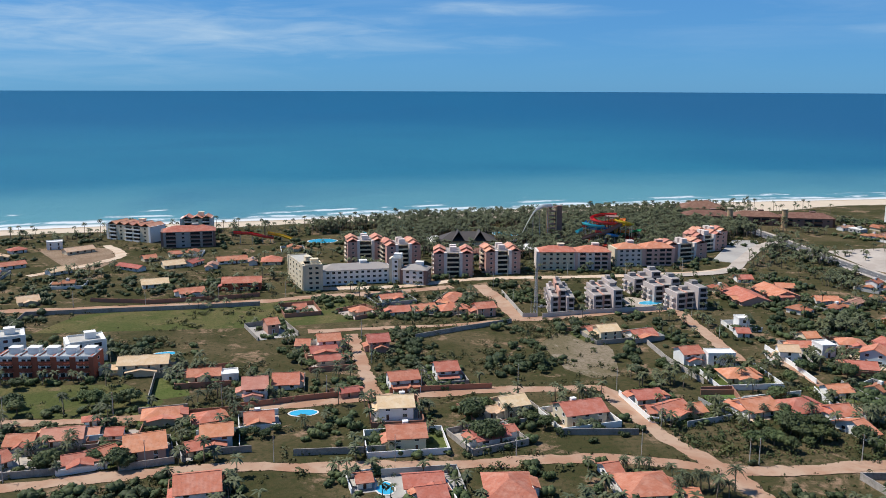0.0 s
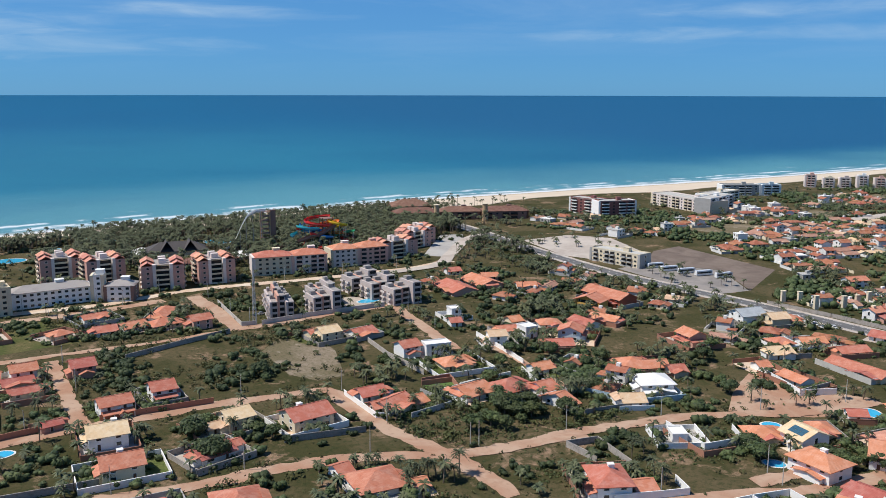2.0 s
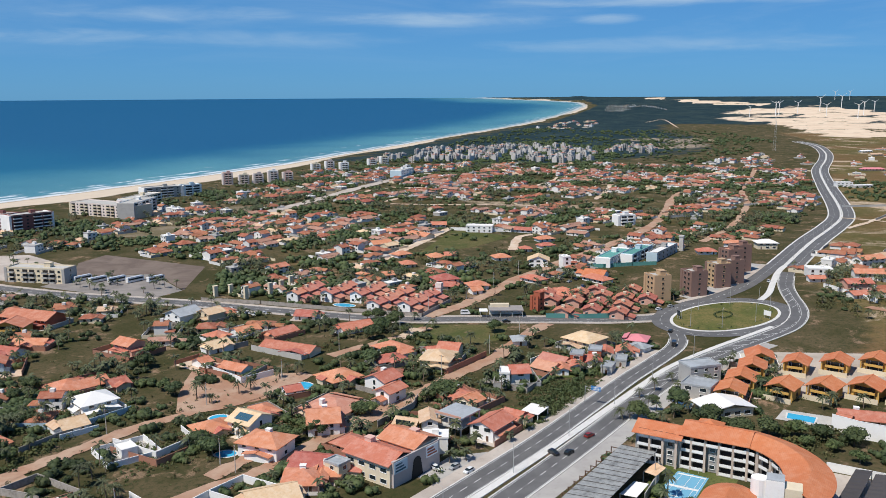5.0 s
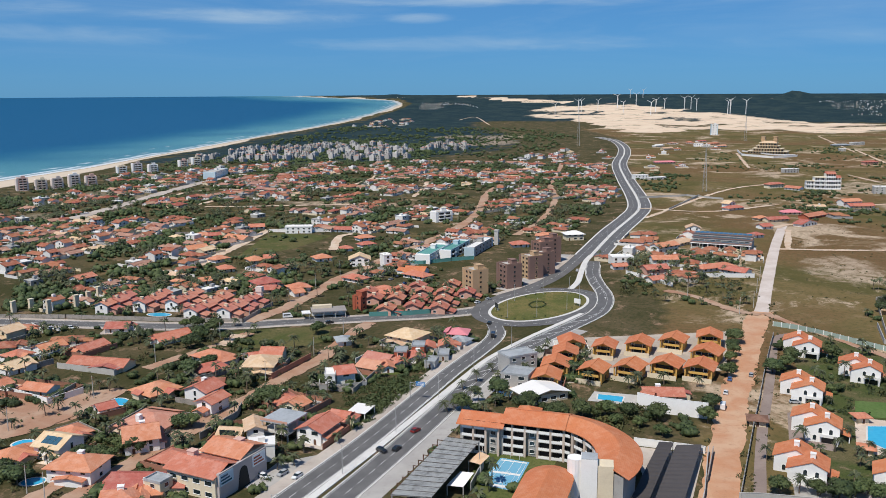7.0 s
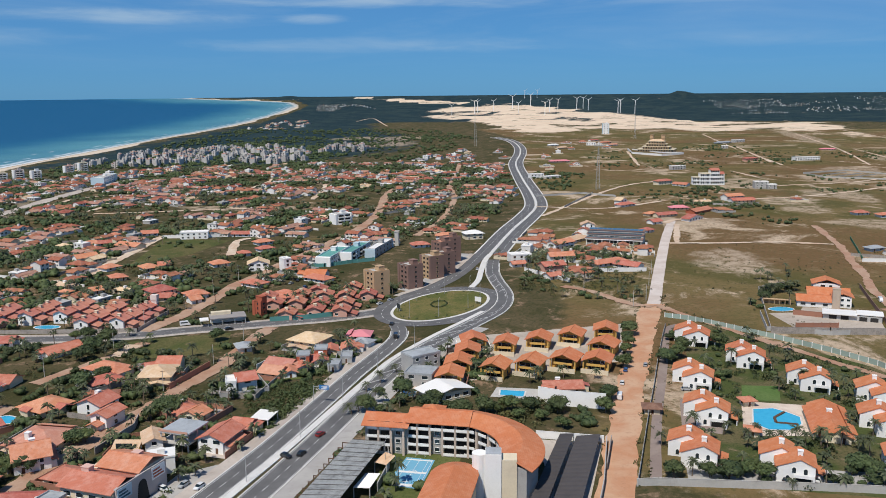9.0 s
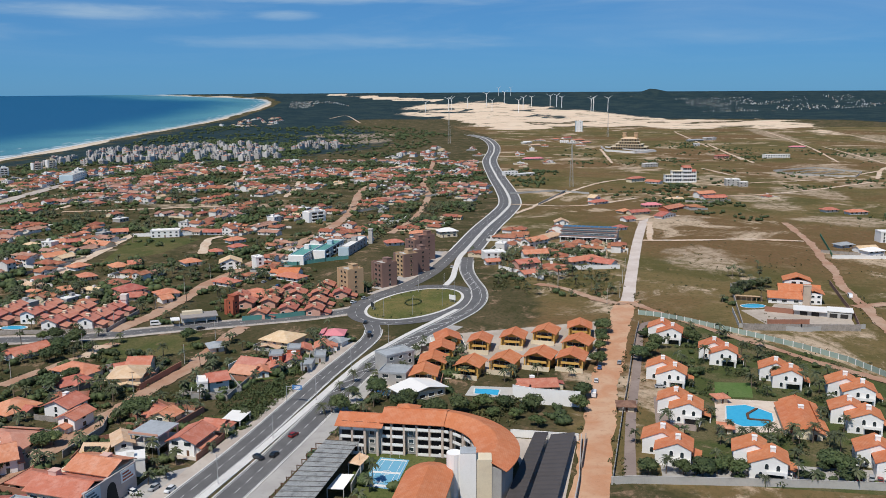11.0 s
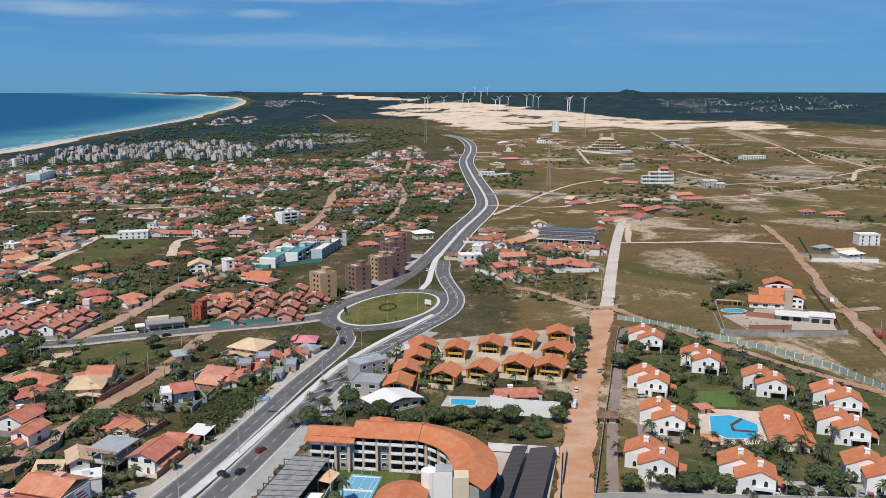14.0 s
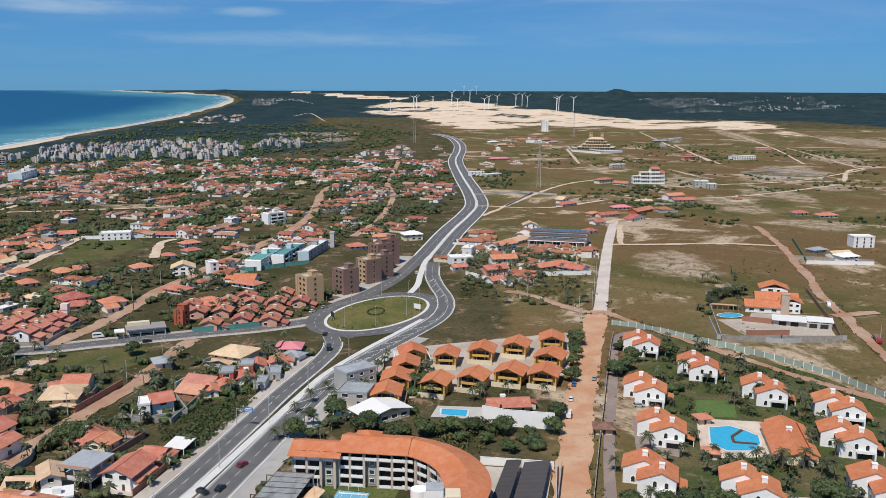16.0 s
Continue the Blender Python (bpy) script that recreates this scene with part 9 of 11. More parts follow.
for (x0, y0), (x1, y1) in (((310.8, -62.2), (304.6, -57.8)), ((304.6, -57.8), (299.8, -57.5)), ((299.8, -57.5), (299.3, -64.8))):
    ln_ = math.hypot(x1 - x0, y1 - y0)
    nx, ny = -(y1 - y0) / ln_ * 0.45, (x1 - x0) / ln_ * 0.45
    c = [(x0 - nx, y0 - ny), (x1 - nx, y1 - ny), (x1 + nx, y1 + ny), (x0 + nx, y0 + ny)]
    k.poly([(*q, 0.13) for q in c] + [(*q, 0.5) for q in c], [(4, 5, 6, 7), (0, 1, 5, 4), (1, 2, 6, 5), (2, 3, 7, 6), (3, 0, 4, 7)])
tagged(new("pool_divider", k.mesh("pool_divider", WOOD)), "angled brown timber divider across the swimming pool", "pool divider")
for fx, fy, fw, fd in ((304, -59, 17, 14), (334, -57.5, 11.5, 7.5)):
    FOOTPRINTS.append((fx, fy, fw, fd, 0))
house("f1", 300, -75, -94, 9, 31, "q", "C", "c")
flat_patch("paved_yard", [(315.8, 72), (339.3, 77), (387, 72), (424, -5), (362.5, -5.1), (352.3, 12.6), (334.9, 41.5)], PAVING_PALE, 0.03, "pale paved yards between the ochre houses", "paving")
flat_patch("lawn_court", [(338.5, -51.0), (340.1, -65.2), (322.8, -63.0), (321.5, -49.0)], PITCH, 0.08, "green grass pitch inside the compound", "lawn")
flat_patch("compound_lawn", [(246, -34), (246, -100), (330, -126), (372, -108), (408, -72), (430, -46), (418, -32), (330, -34)], GARDEN, 0.015, "green lawns and gardens of the walled compound", "lawn")
for x_, y_, a_, b_, t_ in ((-37, 295, 5.0, 3.0, 0.1), (-7.5, 233.5, 2.6, 4.2, 0.2), (-114, 284, 4.5, 2.6, 0.1), (-104, 369.5, 4.8, 2.2, 0.1), (138, 448, 7, 4, 0.3), (212.5, 219.5, 3.2, 2.4, -0.5), (255, 214, 3.0, 4.5, -0.5),
                           (190, 194, 2.6, 3.4, 0.6), (-27, 680, 6, 12, 0.0), (-55, 650, 11, 9, 0.1), (90, 677, 11, 12, 0.1), (370.3, 280, 3.4, 6.5, 0.1), (467.5, -88, 4.2, 6.5, 0.3)):
    round_pool(x_, y_, a_, b_, t_)

flat_patch("lawn_court", [(114.4, 305.0), (126.8, 304.5), (124.0, 288.6), (113.0, 289.5)], PITCH, 0.04, "small green lawn inside brick garden walls", "lawn")
boundary_wall([(114.0, 305.4), (127.2, 305.0), (124.3, 288.2), (118.0, 288.2)], 2.0, WALL_BRICK, label="raw brick wall round a small lawn")
# open plots
flat_patch("sandy_plot", [(208, 236), (222, 250), (235, 260), (250, 270), (245, 238), (262, 233), (268, 224), (250, 215), (232, 219)], DIRT, 0.035, "bare red sandy building plot", "plot")
flat_patch("lawn", [(-100, 336), (-88, 339), (-82, 316), (-94.5, 310.5)], LAWN, 0.03, "green lawn of a walled garden", "lawn")
flat_patch("lawn", [(116, 304), (127, 305.5), (124, 286.5), (110.5, 286)], LAWN, 0.03, "green lawn of a walled garden", "lawn")
flat_patch("grass_field", [(330, 216), (352, 226), (366, 205), (376, 183), (353, 174), (335, 184)], GRASS, 0.03, "open green grass field beside the old road", "field")
flat_patch("grass_field", [(-165, 438), (-60, 470), (0, 466), (0, 425), (-60, 410), (-175, 405)], GRASS, 0.03, "open rough grass field between walls", "field")
flat_patch("grass_field", [(-185, 330), (-110, 330), (-90, 310), (-92, 292), (-190, 300)], GRASS, 0.03, "open rough grass field between walls", "field")
flat_patch("rubble_plot", [(64, 375), (80, 402), (93, 388), (95, 364), (89, 329), (77, 327), (68, 339)], RUBBLE, 0.03, "pale rubble-strewn plot among the scrub", "plot")
flat_patch("car_park", [(312, 592), (359, 600), (382, 574), (371, 520), (322, 500), (309, 525)], DIRT_GREY, 0.05, "large pale dusty car park with rows of palms", "car park")
flat_patch("earth_field", [(346, 478), (379, 514), (409, 523), (412, 427), (354, 386), (379, 440)], FIELD_EARTH, 0.05, "dark bare earth field beside the car park", "field")
flat_patch("car_park", [(318, 470), (345, 477), (378, 440), (353, 386), (332, 386), (322, 425)], CAR_PARK, 0.055, "grey coach park with palms", "car park")
flat_patch("green_plot", [(522, 326), (629, 358), (627, 300), (565, 303)], GRASS, 0.03, "open green plot among the houses", "field")


flat_patch("car_park", [(216, 562), (262, 640), (280, 636), (266, 602), (228, 552)], PAVING, 0.05, "pale grey hotel car park beside a clipped hedge", "car park")
flat_patch("cleared_plot", [(-253, 618), (-238, 633), (-204, 627), (-189, 581), (-192, 552), (-210, 552)], DIRT_BROWN, 0.035, "cleared brown sandy building plot", "plot")
for fx, fy, fw, fd in ((243, 582, 16, 28), (-218, 592, 22, 30)):
    FOOTPRINTS.append((fx, fy, fw, fd, -28 if fx > 0 else 20))
# dark-roofed restaurant hall of the water park, with two steep gables
hall = base("restaurant_hall", 54, 634, 0)
k = Kit()
k.box(-20, 20, -9, 9, -0.3, 4.6)
part("wall", k.mesh("wall", CREAM), hall)
k = Kit()
hip_roof(k, -20, 20, -9, 9, 4.6, 4.8, 1.6)
part("roof", k.mesh("roof", DARK_ROOF), hall)
for hx in (-7, 9):
    k, kk = Kit(), Kit()
    gable_roof(kk, -10.5, 0, -4, 4, 5.2, 6.0, 0.5)
    k.v, k.f, k.m = [(-b + hx, a, c) for a, b, c in kk.v], kk.f, kk.m
    part("gable_roof", k.mesh("gable_roof", DARK_ROOF), hall)
tagged(hall, "broad hall with a dark slate roof and steep gables", "restaurant")
FOOTPRINTS.append((54, 634, 22, 11, 0))
for fx, fy, fw, fd in ((54, 612, 26, 10), (-40, 662, 26, 16), (90, 668, 16, 10), (160, 606, 26, 8)):
    FOOTPRINTS.append((fx, fy, fw, fd, 0))


for pts_ in ([(673, 567), (700, 585), (783, 625), (941, 674), (975, 650), (820, 612), (720, 570)], [(464, 589), (556, 618), (563, 568), (488, 544)], [(610, 620), (660, 640), (680, 615), (640, 595)], [(760, 690), (840, 715), (870, 690), (800, 665)]):
    flat_patch("bare_lot", pts_, RUBBLE, 0.03, "bare grey-brown sandy lot among the houses", "plot")
    FOOTPRINTS.append((*np.mean(np.array(pts_), 0), 18, 14, 20))


# ---- fences ----
def fence(pts, h, step, mat, rail_mat, label):
    """Posts with solid panels between."""
    fb2 = base("fence", *pts[0])
    p = np.array(pts) - np.array(pts[0])
    pk = Kit()
    pk.box(-0.15, 0.15, -0.15, 0.15, -0.3, h + 0.15)
    pm = pk.mesh("post", rail_mat)
    for a, b in zip(p[:-1], p[1:]):
        m = max(1, int(np.linalg.norm(b - a) / step))
        ang = math.degrees(math.atan2(*(b - a)[::-1]))
        ln_ = np.linalg.norm(b - a) / m
        k_ = Kit()
        k_.box(0.15, ln_ - 0.15, -0.05, 0.05, -0.2, h)
        me = k_.mesh("panel", mat)
        for i in range(m):
            c = a + (b - a) * i / m
            part("panel", me, fb2, (*c, 0), ang)
            part("post", pm, fb2, (*c, 0), ang)
    return tagged(fb2, label, "fence")


GREEN_MESH = surface("grey_green_panels", (0.30, 0.38, 0.33), (0.22, 0.27, 0.24), stain=0.3)
fence([(441, -26.6), (437, -38), (430, -48.6), (409, -75), (390.5, -96), (374, -110.5), (351, -122.5), (320, -135)], 2.4, 4.0, GREEN_MESH, WHITE, "pale green panel fence with white posts round the compound")
fence([(241, -9), (270, -11.5), (299, -14), (330, -17), (365, -20), (400, -23.5), (422, -26)], 2.2, 4.0, GREY, GREY, "dark panel fence along the earth avenue")


# ---- water park ----
def slide(name, pts, r, mat, label, legs=True):
    """An open flume: a half-pipe swept along a curve, on steel legs."""
    c = np.array(pts, float)
    sm = np.stack([np.interp(np.linspace(0, len(c) - 1, len(c) * 6), np.arange(len(c)), c[:, i]) for i in range(3)], -1)
    ker = np.array((1, 2, 3, 2, 1)) / 9
    for i in range(3):
        sm[2:-2, i] = np.convolve(sm[:, i], ker, 'valid')
    o = sm[0].copy()
    sb2 = base(name, o[0], o[1])
    k_ = Kit()
    t = np.gradient(sm, axis=0)
    v = []
    m = 9
    for p, d in zip(sm, t):
        d = d / (np.linalg.norm(d) + 1e-9)
        s = np.array((-d[1], d[0], 0)) / (math.hypot(d[0], d[1]) + 1e-9)
        u = np.cross(s, d) * -1
        for a in np.linspace(-0.15 * math.pi, 1.15 * math.pi, m):
            q = p - o * np.array((1, 1, 0)) + s * r * math.cos(a) - np.abs(u) * r * math.sin(a) * np.array((0, 0, 1)) - u * 0
            v.append(tuple(q))
    f = [(i * m + j, i * m + j + 1, (i + 1) * m + j + 1, (i + 1) * m + j) for i in range(len(sm) - 1) for j in range(m - 1)]
    k_.poly(v, f)
    part("flume", k_.mesh("flume", mat), sb2)
    if legs:
        for i in range(3, len(sm) - 1, 6):
            if sm[i][2] > 3:
                k_ = Kit()
                k_.tube((sm[i][0] - o[0], sm[i][1] - o[1], -0.3), (sm[i][0] - o[0], sm[i][1] - o[1], sm[i][2] - r), 0.2, 0.2, 6)
                part("leg", k_.mesh("leg", POLE), sb2)
    return tagged(sb2, label, "water slide")


GLOSS = {}
for cn_, cc in (("red", (0.62, 0.04, 0.03)), ("yellow", (0.75, 0.5, 0.03)), ("green", (0.06, 0.42, 0.22)), ("blue", (0.03, 0.25, 0.6)), ("orange", (0.7, 0.2, 0.03)), ("aqua", (0.08, 0.5, 0.55)), ("white", (0.8, 0.8, 0.78))):
    GLOSS[cn_] = surface("fibreglass_" + cn_, cc, tuple(q * 0.8 for q in cc), rough=0.3, stain=0.2, bump=0, spec=0.5)
slide("water_slide", [(117, 627, 29.6), (110, 627, 29.4), (104, 627.5, 26), (99, 628, 17), (95, 629, 8), (91, 630, 3), (84, 631, 1.5)], 1.7, GLOSS["white"], "steep white plunge slide of the water park")
twb = base("slide_tower", 117, 627)
for sx in (-3, 3):
    for sy in (-3, 3):
        k = Kit()
        k.box(sx - 0.3, sx + 0.3, sy - 0.3, sy + 0.3, -0.3, 29)
        part("column", k.mesh("column", SAND_PAINT), twb)
for i in range(9):
    k = Kit()
    k.box(-3.2, 3.2, -3.2, 3.2, 2.8 + i * 3.2, 3.1 + i * 3.2)
    part("landing", k.mesh("landing", TAUPE), twb)
k = Kit()
k.box(3.4, 7.4, -2, 2, -0.3, 29.5)
part("stair_shaft", k.mesh("stair_shaft", TAUPE), twb)
tagged(twb, "tall open stair tower of the plunge slide", "tower")
def coil(cx, cy, r, z0, z1, turns, a0, tail=10.0):
    """Points of a slide that winds down round a centre and runs out straight."""
    m = max(8, int(turns * 10))
    pts = [(cx + r * math.cos(a0 + i / m * turns * 2 * math.pi), cy + r * math.sin(a0 + i / m * turns * 2 * math.pi), z0 + (z1 - z0) * i / m) for i in range(m + 1)]
    d = (pts[-1][0] - pts[-2][0], pts[-1][1] - pts[-2][1])
    ln_ = math.hypot(*d)
    return pts + [(pts[-1][0] + d[0] / ln_ * tail * q, pts[-1][1] + d[1] / ln_ * tail * q, z1 - 0.5 * q) for q in (0.5, 1.0)]


for col, pts in (("red", coil(158, 630, 10, 22, 13, 1.3, 0.4)), ("yellow", coil(171, 624, 6.5, 21, 12, 1.2, 2.0, 6)), ("aqua", coil(148, 626, 8, 17, 11, 0.9, 3.4, 8)), ("green", coil(174, 620, 8, 13, 2.5, 0.9, 5.6)),
                 ("blue", coil(160, 621, 6, 13, 4, 1.3, 1.2, 6)), ("red", coil(150, 622, 7, 12, 2.5, 1.0, 4.4)), ("orange", coil(166, 634, 8, 18, 10, 0.8, 0.0, 8)), ("blue", coil(152, 634, 7, 16, 9, 0.9, 2.2, 8)),
                 ("red", coil(178, 626, 6, 10, 2, 0.9, 1.0, 5))):
    slide("water_slide", pts, 1.5, GLOSS[col], f"winding glossy {col} fibreglass water slide")
slide("water_slide", [(168, 620, 17), (158, 617, 12), (146, 615, 9.5), (134, 615, 5.5), (122, 617, 3.2), (110, 618, 1.5)], 2.0, TAUPE, "broad brown raft slide sloping down from the tower")
stw = base("slide_tower", 163, 627)
for sx in (-4, 4):
    for sy in (-4, 4):
        k = Kit()
        k.box(sx - 0.3, sx + 0.3, sy - 0.3, sy + 0.3, -0.3, 22)
        part("column", k.mesh("column", WOOD), stw)
for i in range(4):
    k = Kit()
    k.box(-4.4, 4.4, -4.4, 4.4, 4.4 + i * 5.5, 4.8 + i * 5.5)
    part("landing", k.mesh("landing", TAUPE), stw)
tagged(stw, "dark timber start tower among the coiled water slides", "tower")
for col, pts in (("red", [(-120, 640, 9), (-108, 642, 8), (-98, 640, 6), (-92, 646, 4)]), ("yellow", [(-96, 650, 7), (-86, 650, 5), (-78, 646, 3)]), ("aqua", [(-5, 690, 6), (6, 694, 5), (16, 690, 3)])):
    slide("water_slide", pts, 1.4, GLOSS[col], f"winding glossy {col} fibreglass water slide")
for i, (tx, ty) in enumerate(((62, 590), (82, 596), (44, 594), (96, 604), (30, 640), (120, 590))):
    house("h1", tx, ty, 10 * i, 17, 13, "b" if i < 3 else "w", "C")


# ---- masts, turbines ----
def lattice_mast(x, y, h, wdt, label):
    z0 = float(ground_z(np.array([x]), np.array([y]))[0])
    mb = base("lattice_mast", x, y, 12, z0)
    m = 10
    for i in range(4):
        k_ = Kit()
        a = math.pi / 4 + i * math.pi / 2
        for j in range(m):
            r0, r1 = wdt * (1 - 0.85 * j / m), wdt * (1 - 0.85 * (j + 1) / m)
            k_.tube((r0 * math.cos(a), r0 * math.sin(a), h * j / m - 0.3 * (j == 0)), (r1 * math.cos(a), r1 * math.sin(a), h * (j + 1) / m), 0.14, 0.14, 4)
            b = a + math.pi / 2
            k_.tube((r0 * math.cos(a), r0 * math.sin(a), h * j / m), (r1 * math.cos(b), r1 * math.sin(b), h * (j + 1) / m), 0.09, 0.09, 3)
        part("lattice_side", k_.mesh("lattice_side", POLE), mb)
    return tagged(mb, label, "mast")


lattice_mast(1023, 21, 50, 3.2, "tall grey steel lattice mast on a concrete pad")
lattice_mast(1797, 292, 84, 3.6, "tall slender steel lattice transmission mast")
lattice_mast(2080, -40, 55, 3.2, "grey steel lattice mast before the dunes")
lattice_mast(70, 423, 34, 1.1, "slender grey steel lattice mast beside the street")


def turbine_meshes():
    a, b, c = Kit(), Kit(), Kit()
    a.tube((0, 0, -1), (0, 0, 62), 1.9, 1.1, 12)
    b.box(-4.0, 2.6, -1.2, 1.2, 61.5, 64.5)
    for i in range(3):
        t = i * 2.0944 + 0.4
        d, s = Vector((0, math.cos(t), math.sin(t))), Vector((0, -math.sin(t), math.cos(t)))
        p = Vector((-4.6, 0, 63))
        q = p + d * 27
        c.poly([p - s * 0.7, p + s * 0.7, p + d * 6 + s * 1.5, q + s * 0.25, q - s * 0.1, p + d * 6 - s * 0.6] +
               [v + Vector((0.35, 0, 0)) for v in (p - s * 0.7, p + s * 0.7, p + d * 6 + s * 1.5, q + s * 0.25, q - s * 0.1, p + d * 6 - s * 0.6)],
               [(0, 1, 2, 3, 4, 5), (11, 10, 9, 8, 7, 6)] + [(j, j + 6, (j + 1) % 6 + 6, (j + 1) % 6) for j in range(6)])
    return a.mesh("tower", WHITE), b.mesh("nacelle", WHITE), c.mesh("rotor", WHITE)


T_TOWER, T_NAC, T_ROTOR = turbine_meshes()
for x_, y_, s_ in ((3504, 666, .62), (3583, 585, .78), (3621, 579, .74), (3660, 516, .66), (3812, 454, .84), (3520, 396, .66), (4105, 404, .8), (3451, 283, .76), (3670, 282, .78), (3890, 262, .66), (3853, 178, .78),
                   (3890, 152, .78), (3817, 127, .72), (3596, 1, .78), (3633, -8, .82), (3594, -66, .82), (4600, 484, .62), (4610, 420, .62)):
    tw = new("wind_turbine", T_TOWER)
    tw.matrix_basis = pose(x_, y_, float(ground_z(np.array([x_]), np.array([y_]))[0]), 0, 0, 25) @ Matrix.Diagonal((s_, s_, s_, 1))
    part("nacelle", T_NAC, tw)
    part("rotor", T_ROTOR, tw)
    tagged(tw, "white three-bladed wind turbine on the far dunes", "wind turbine", "turbines on the dunes")

# ---- the rest of the town: houses too far off to tell apart, on a jittered street plan ----
def clear_of(x, y, pad):
    """True where nothing stands yet."""
    x, y = np.asarray(x, float), np.asarray(y, float)
    ok = np.ones(x.shape, bool)
    for cx, cy, hw, hd, rz in FOOTPRINTS:
        c, s = math.cos(radians(rz)), math.sin(radians(rz))
        u, v = (x - cx) * c + (y - cy) * s, -(x - cx) * s + (y - cy) * c
        ok &= ~((np.abs(u) < hw + pad) & (np.abs(v) < hd + pad))
    for line, hw in ROADS:
        near = (x > line[:, 0].min() - hw - pad) & (x < line[:, 0].max() + hw + pad) & (y > line[:, 1].min() - hw - pad) & (y < line[:, 1].max() + hw + pad) & ok
        if near.any():
            idx = np.nonzero(near)
            ok[idx] = line_dist(line[::2] if len(line) > 6 else line, x[idx], y[idx]) > hw + pad
    return ok


FAR_WHITE = surface("far_white_paint", (0.80, 0.78, 0.74), (0.46, 0.42, 0.38), big=0.05, small=0.3, stain=0.5)
FAR_ROOFS = {"o": tile_roof("far_tiles_orange", (0.35, 0.124, 0.074), (0.40, 0.19, 0.138), (0.20, 0.075, 0.05), True), "r": tile_roof("far_tiles_red", (0.33, 0.10, 0.065), (0.42, 0.19, 0.14), (0.14, 0.06, 0.05), True),
             "p": tile_roof("far_tiles_faded", (0.38, 0.19, 0.143), (0.44, 0.27, 0.215), (0.24, 0.12, 0.10), True), "t": ROOF_TAN, "w": WHITE_SHEET}
FAR_MATS = [FAR_ROOFS[q] for q in "orptw"] + [FAR_WHITE, CREAM, GREY, DARK_GLASS]


OWN_HOUSES = []


def sub_kit(q, keep):
    """The faces of a kit whose material slot passes."""
    k, at = Kit(), {}
    for f, m in zip(q.f, q.m):
        if keep(m):
            for i in f:
                if i not in at:
                    at[i] = len(k.v)
                    k.v.append(q.v[i])
            k.f.append(tuple(at[i] for i in f))
            k.m.append(m)
    return k


def far_house(k, style, x, y, rz, w, d, n, roof, wall):
    """Adds one small house: a main roof with lower ones leaning on it, windows, a tank and a yard wall."""
    q, r = Kit(), fill_rand
    rs, ws = "orptw".index(roof), 5 + "WCG".index(wall)
    bits = [(0.0, 0.0, w, d, 2.8 if n == 1 else 5.4, style)]
    if style != "x":
        for _ in range(r.choice((1, 1, 2, 2, 3))):
            sx, sy = r.choice((-1, 1)), r.uniform(-0.5, 0.5)
            if r.random() < 0.55:
                bits.append((sx * w * 0.62, sy * d, w * r.uniform(0.4, 0.65), d * r.uniform(0.5, 0.8), r.uniform(2.3, 3.0), r.choice("ghf")))
            else:
                bits.append((sy * w, sx * d * 0.62, w * r.uniform(0.4, 0.75), d * r.uniform(0.4, 0.7), r.uniform(2.3, 3.0), r.choice("ghf")))
    for i, (cx, cy, bw, bd, ze, st) in enumerate(bits):
        b = Kit()
        house_walls(b, -bw / 2, bw / 2, -bd / 2, bd / 2, ze)
        b.m = [ws] * len(b.f)
        if st == "x":
            b.box(-bw / 2 - 0.2, bw / 2 + 0.2, -bd / 2 - 0.2, bd / 2 + 0.2, ze, ze + 0.5, 4 if r.random() < 0.6 else 7)
            b.box(-bw / 4, 0, -1.1, 1.1, ze + 0.5, ze + 2.2, ws)
        else:
            h0 = len(b.f)
            if st == "f":
                kk = Kit()
                gable_roof(kk, -bd / 2, bd / 2, -bw / 2, bw / 2, ze, bw * 0.18, 0.6)
                b.poly([(-v, u, e) for u, v, e in kk.v], kk.f)
                for sy in (-1, 1):
                    b.poly([(-bw / 2, sy * bd / 2, ze), (bw / 2, sy * bd / 2, ze), (0, sy * bd / 2, ze + bw * 0.16)], [(0, 1, 2)], ws)
            else:
                (hip_roof if st == "h" else gable_roof)(b, -bw / 2, bw / 2, -bd / 2, bd / 2, ze, bd * 0.19, 0.6)
                if st == "g":
                    for sx in (-1, 1):
                        b.poly([(sx * bw / 2, -bd / 2, ze), (sx * bw / 2, bd / 2, ze), (sx * bw / 2, 0, ze + bd * 0.17)], [(0, 1, 2)], ws)
            for j in range(h0, len(b.f)):
                if b.m[j] != ws:
                    b.m[j] = rs
            if i == 0 and r.random() < 0.4:
                b.box(-0.9, 0.8, -0.8, 0.8, ze + 0.4, ze + bd * 0.19 + 1.0, 5)
        for u in range(int(bw / 3.6)):
            for s in range(1 if ze < 4 else 2):
                for sy in (-1, 1):
                    b.box(-bw / 2 + 1.0 + u * 3.6, -bw / 2 + 2.4 + u * 3.6, sy * bd / 2 - 0.04, sy * bd / 2 + 0.04, 0.9 + s * 2.7, 2.1 + s * 2.7, 8)
        q.poly([(cx + u, cy + v, e - 0.02 * i) for u, v, e in b.v], b.f)
        q.m[len(q.m) - len(b.m):] = b.m
    if r.random() < 0.55:
        a, e = w / 2 + r.uniform(3, 6), d / 2 + r.uniform(3, 5)
        for x0, x1, y0, y1 in ((-a, a, -e, -e + 0.25), (-a, a, e - 0.25, e), (-a, -a + 0.25, -e + 0.25, e - 0.25), (a - 0.25, a, -e + 0.25, e - 0.25)):
            if r.random() < 0.75:
                q.box(x0, x1, y0, y1, -0.2, 1.8, r.choice((5, 5, 6, 7)))
    c, s, z = math.cos(radians(rz)), math.sin(radians(rz)), float(rim_z(np.hypot(x, y)))
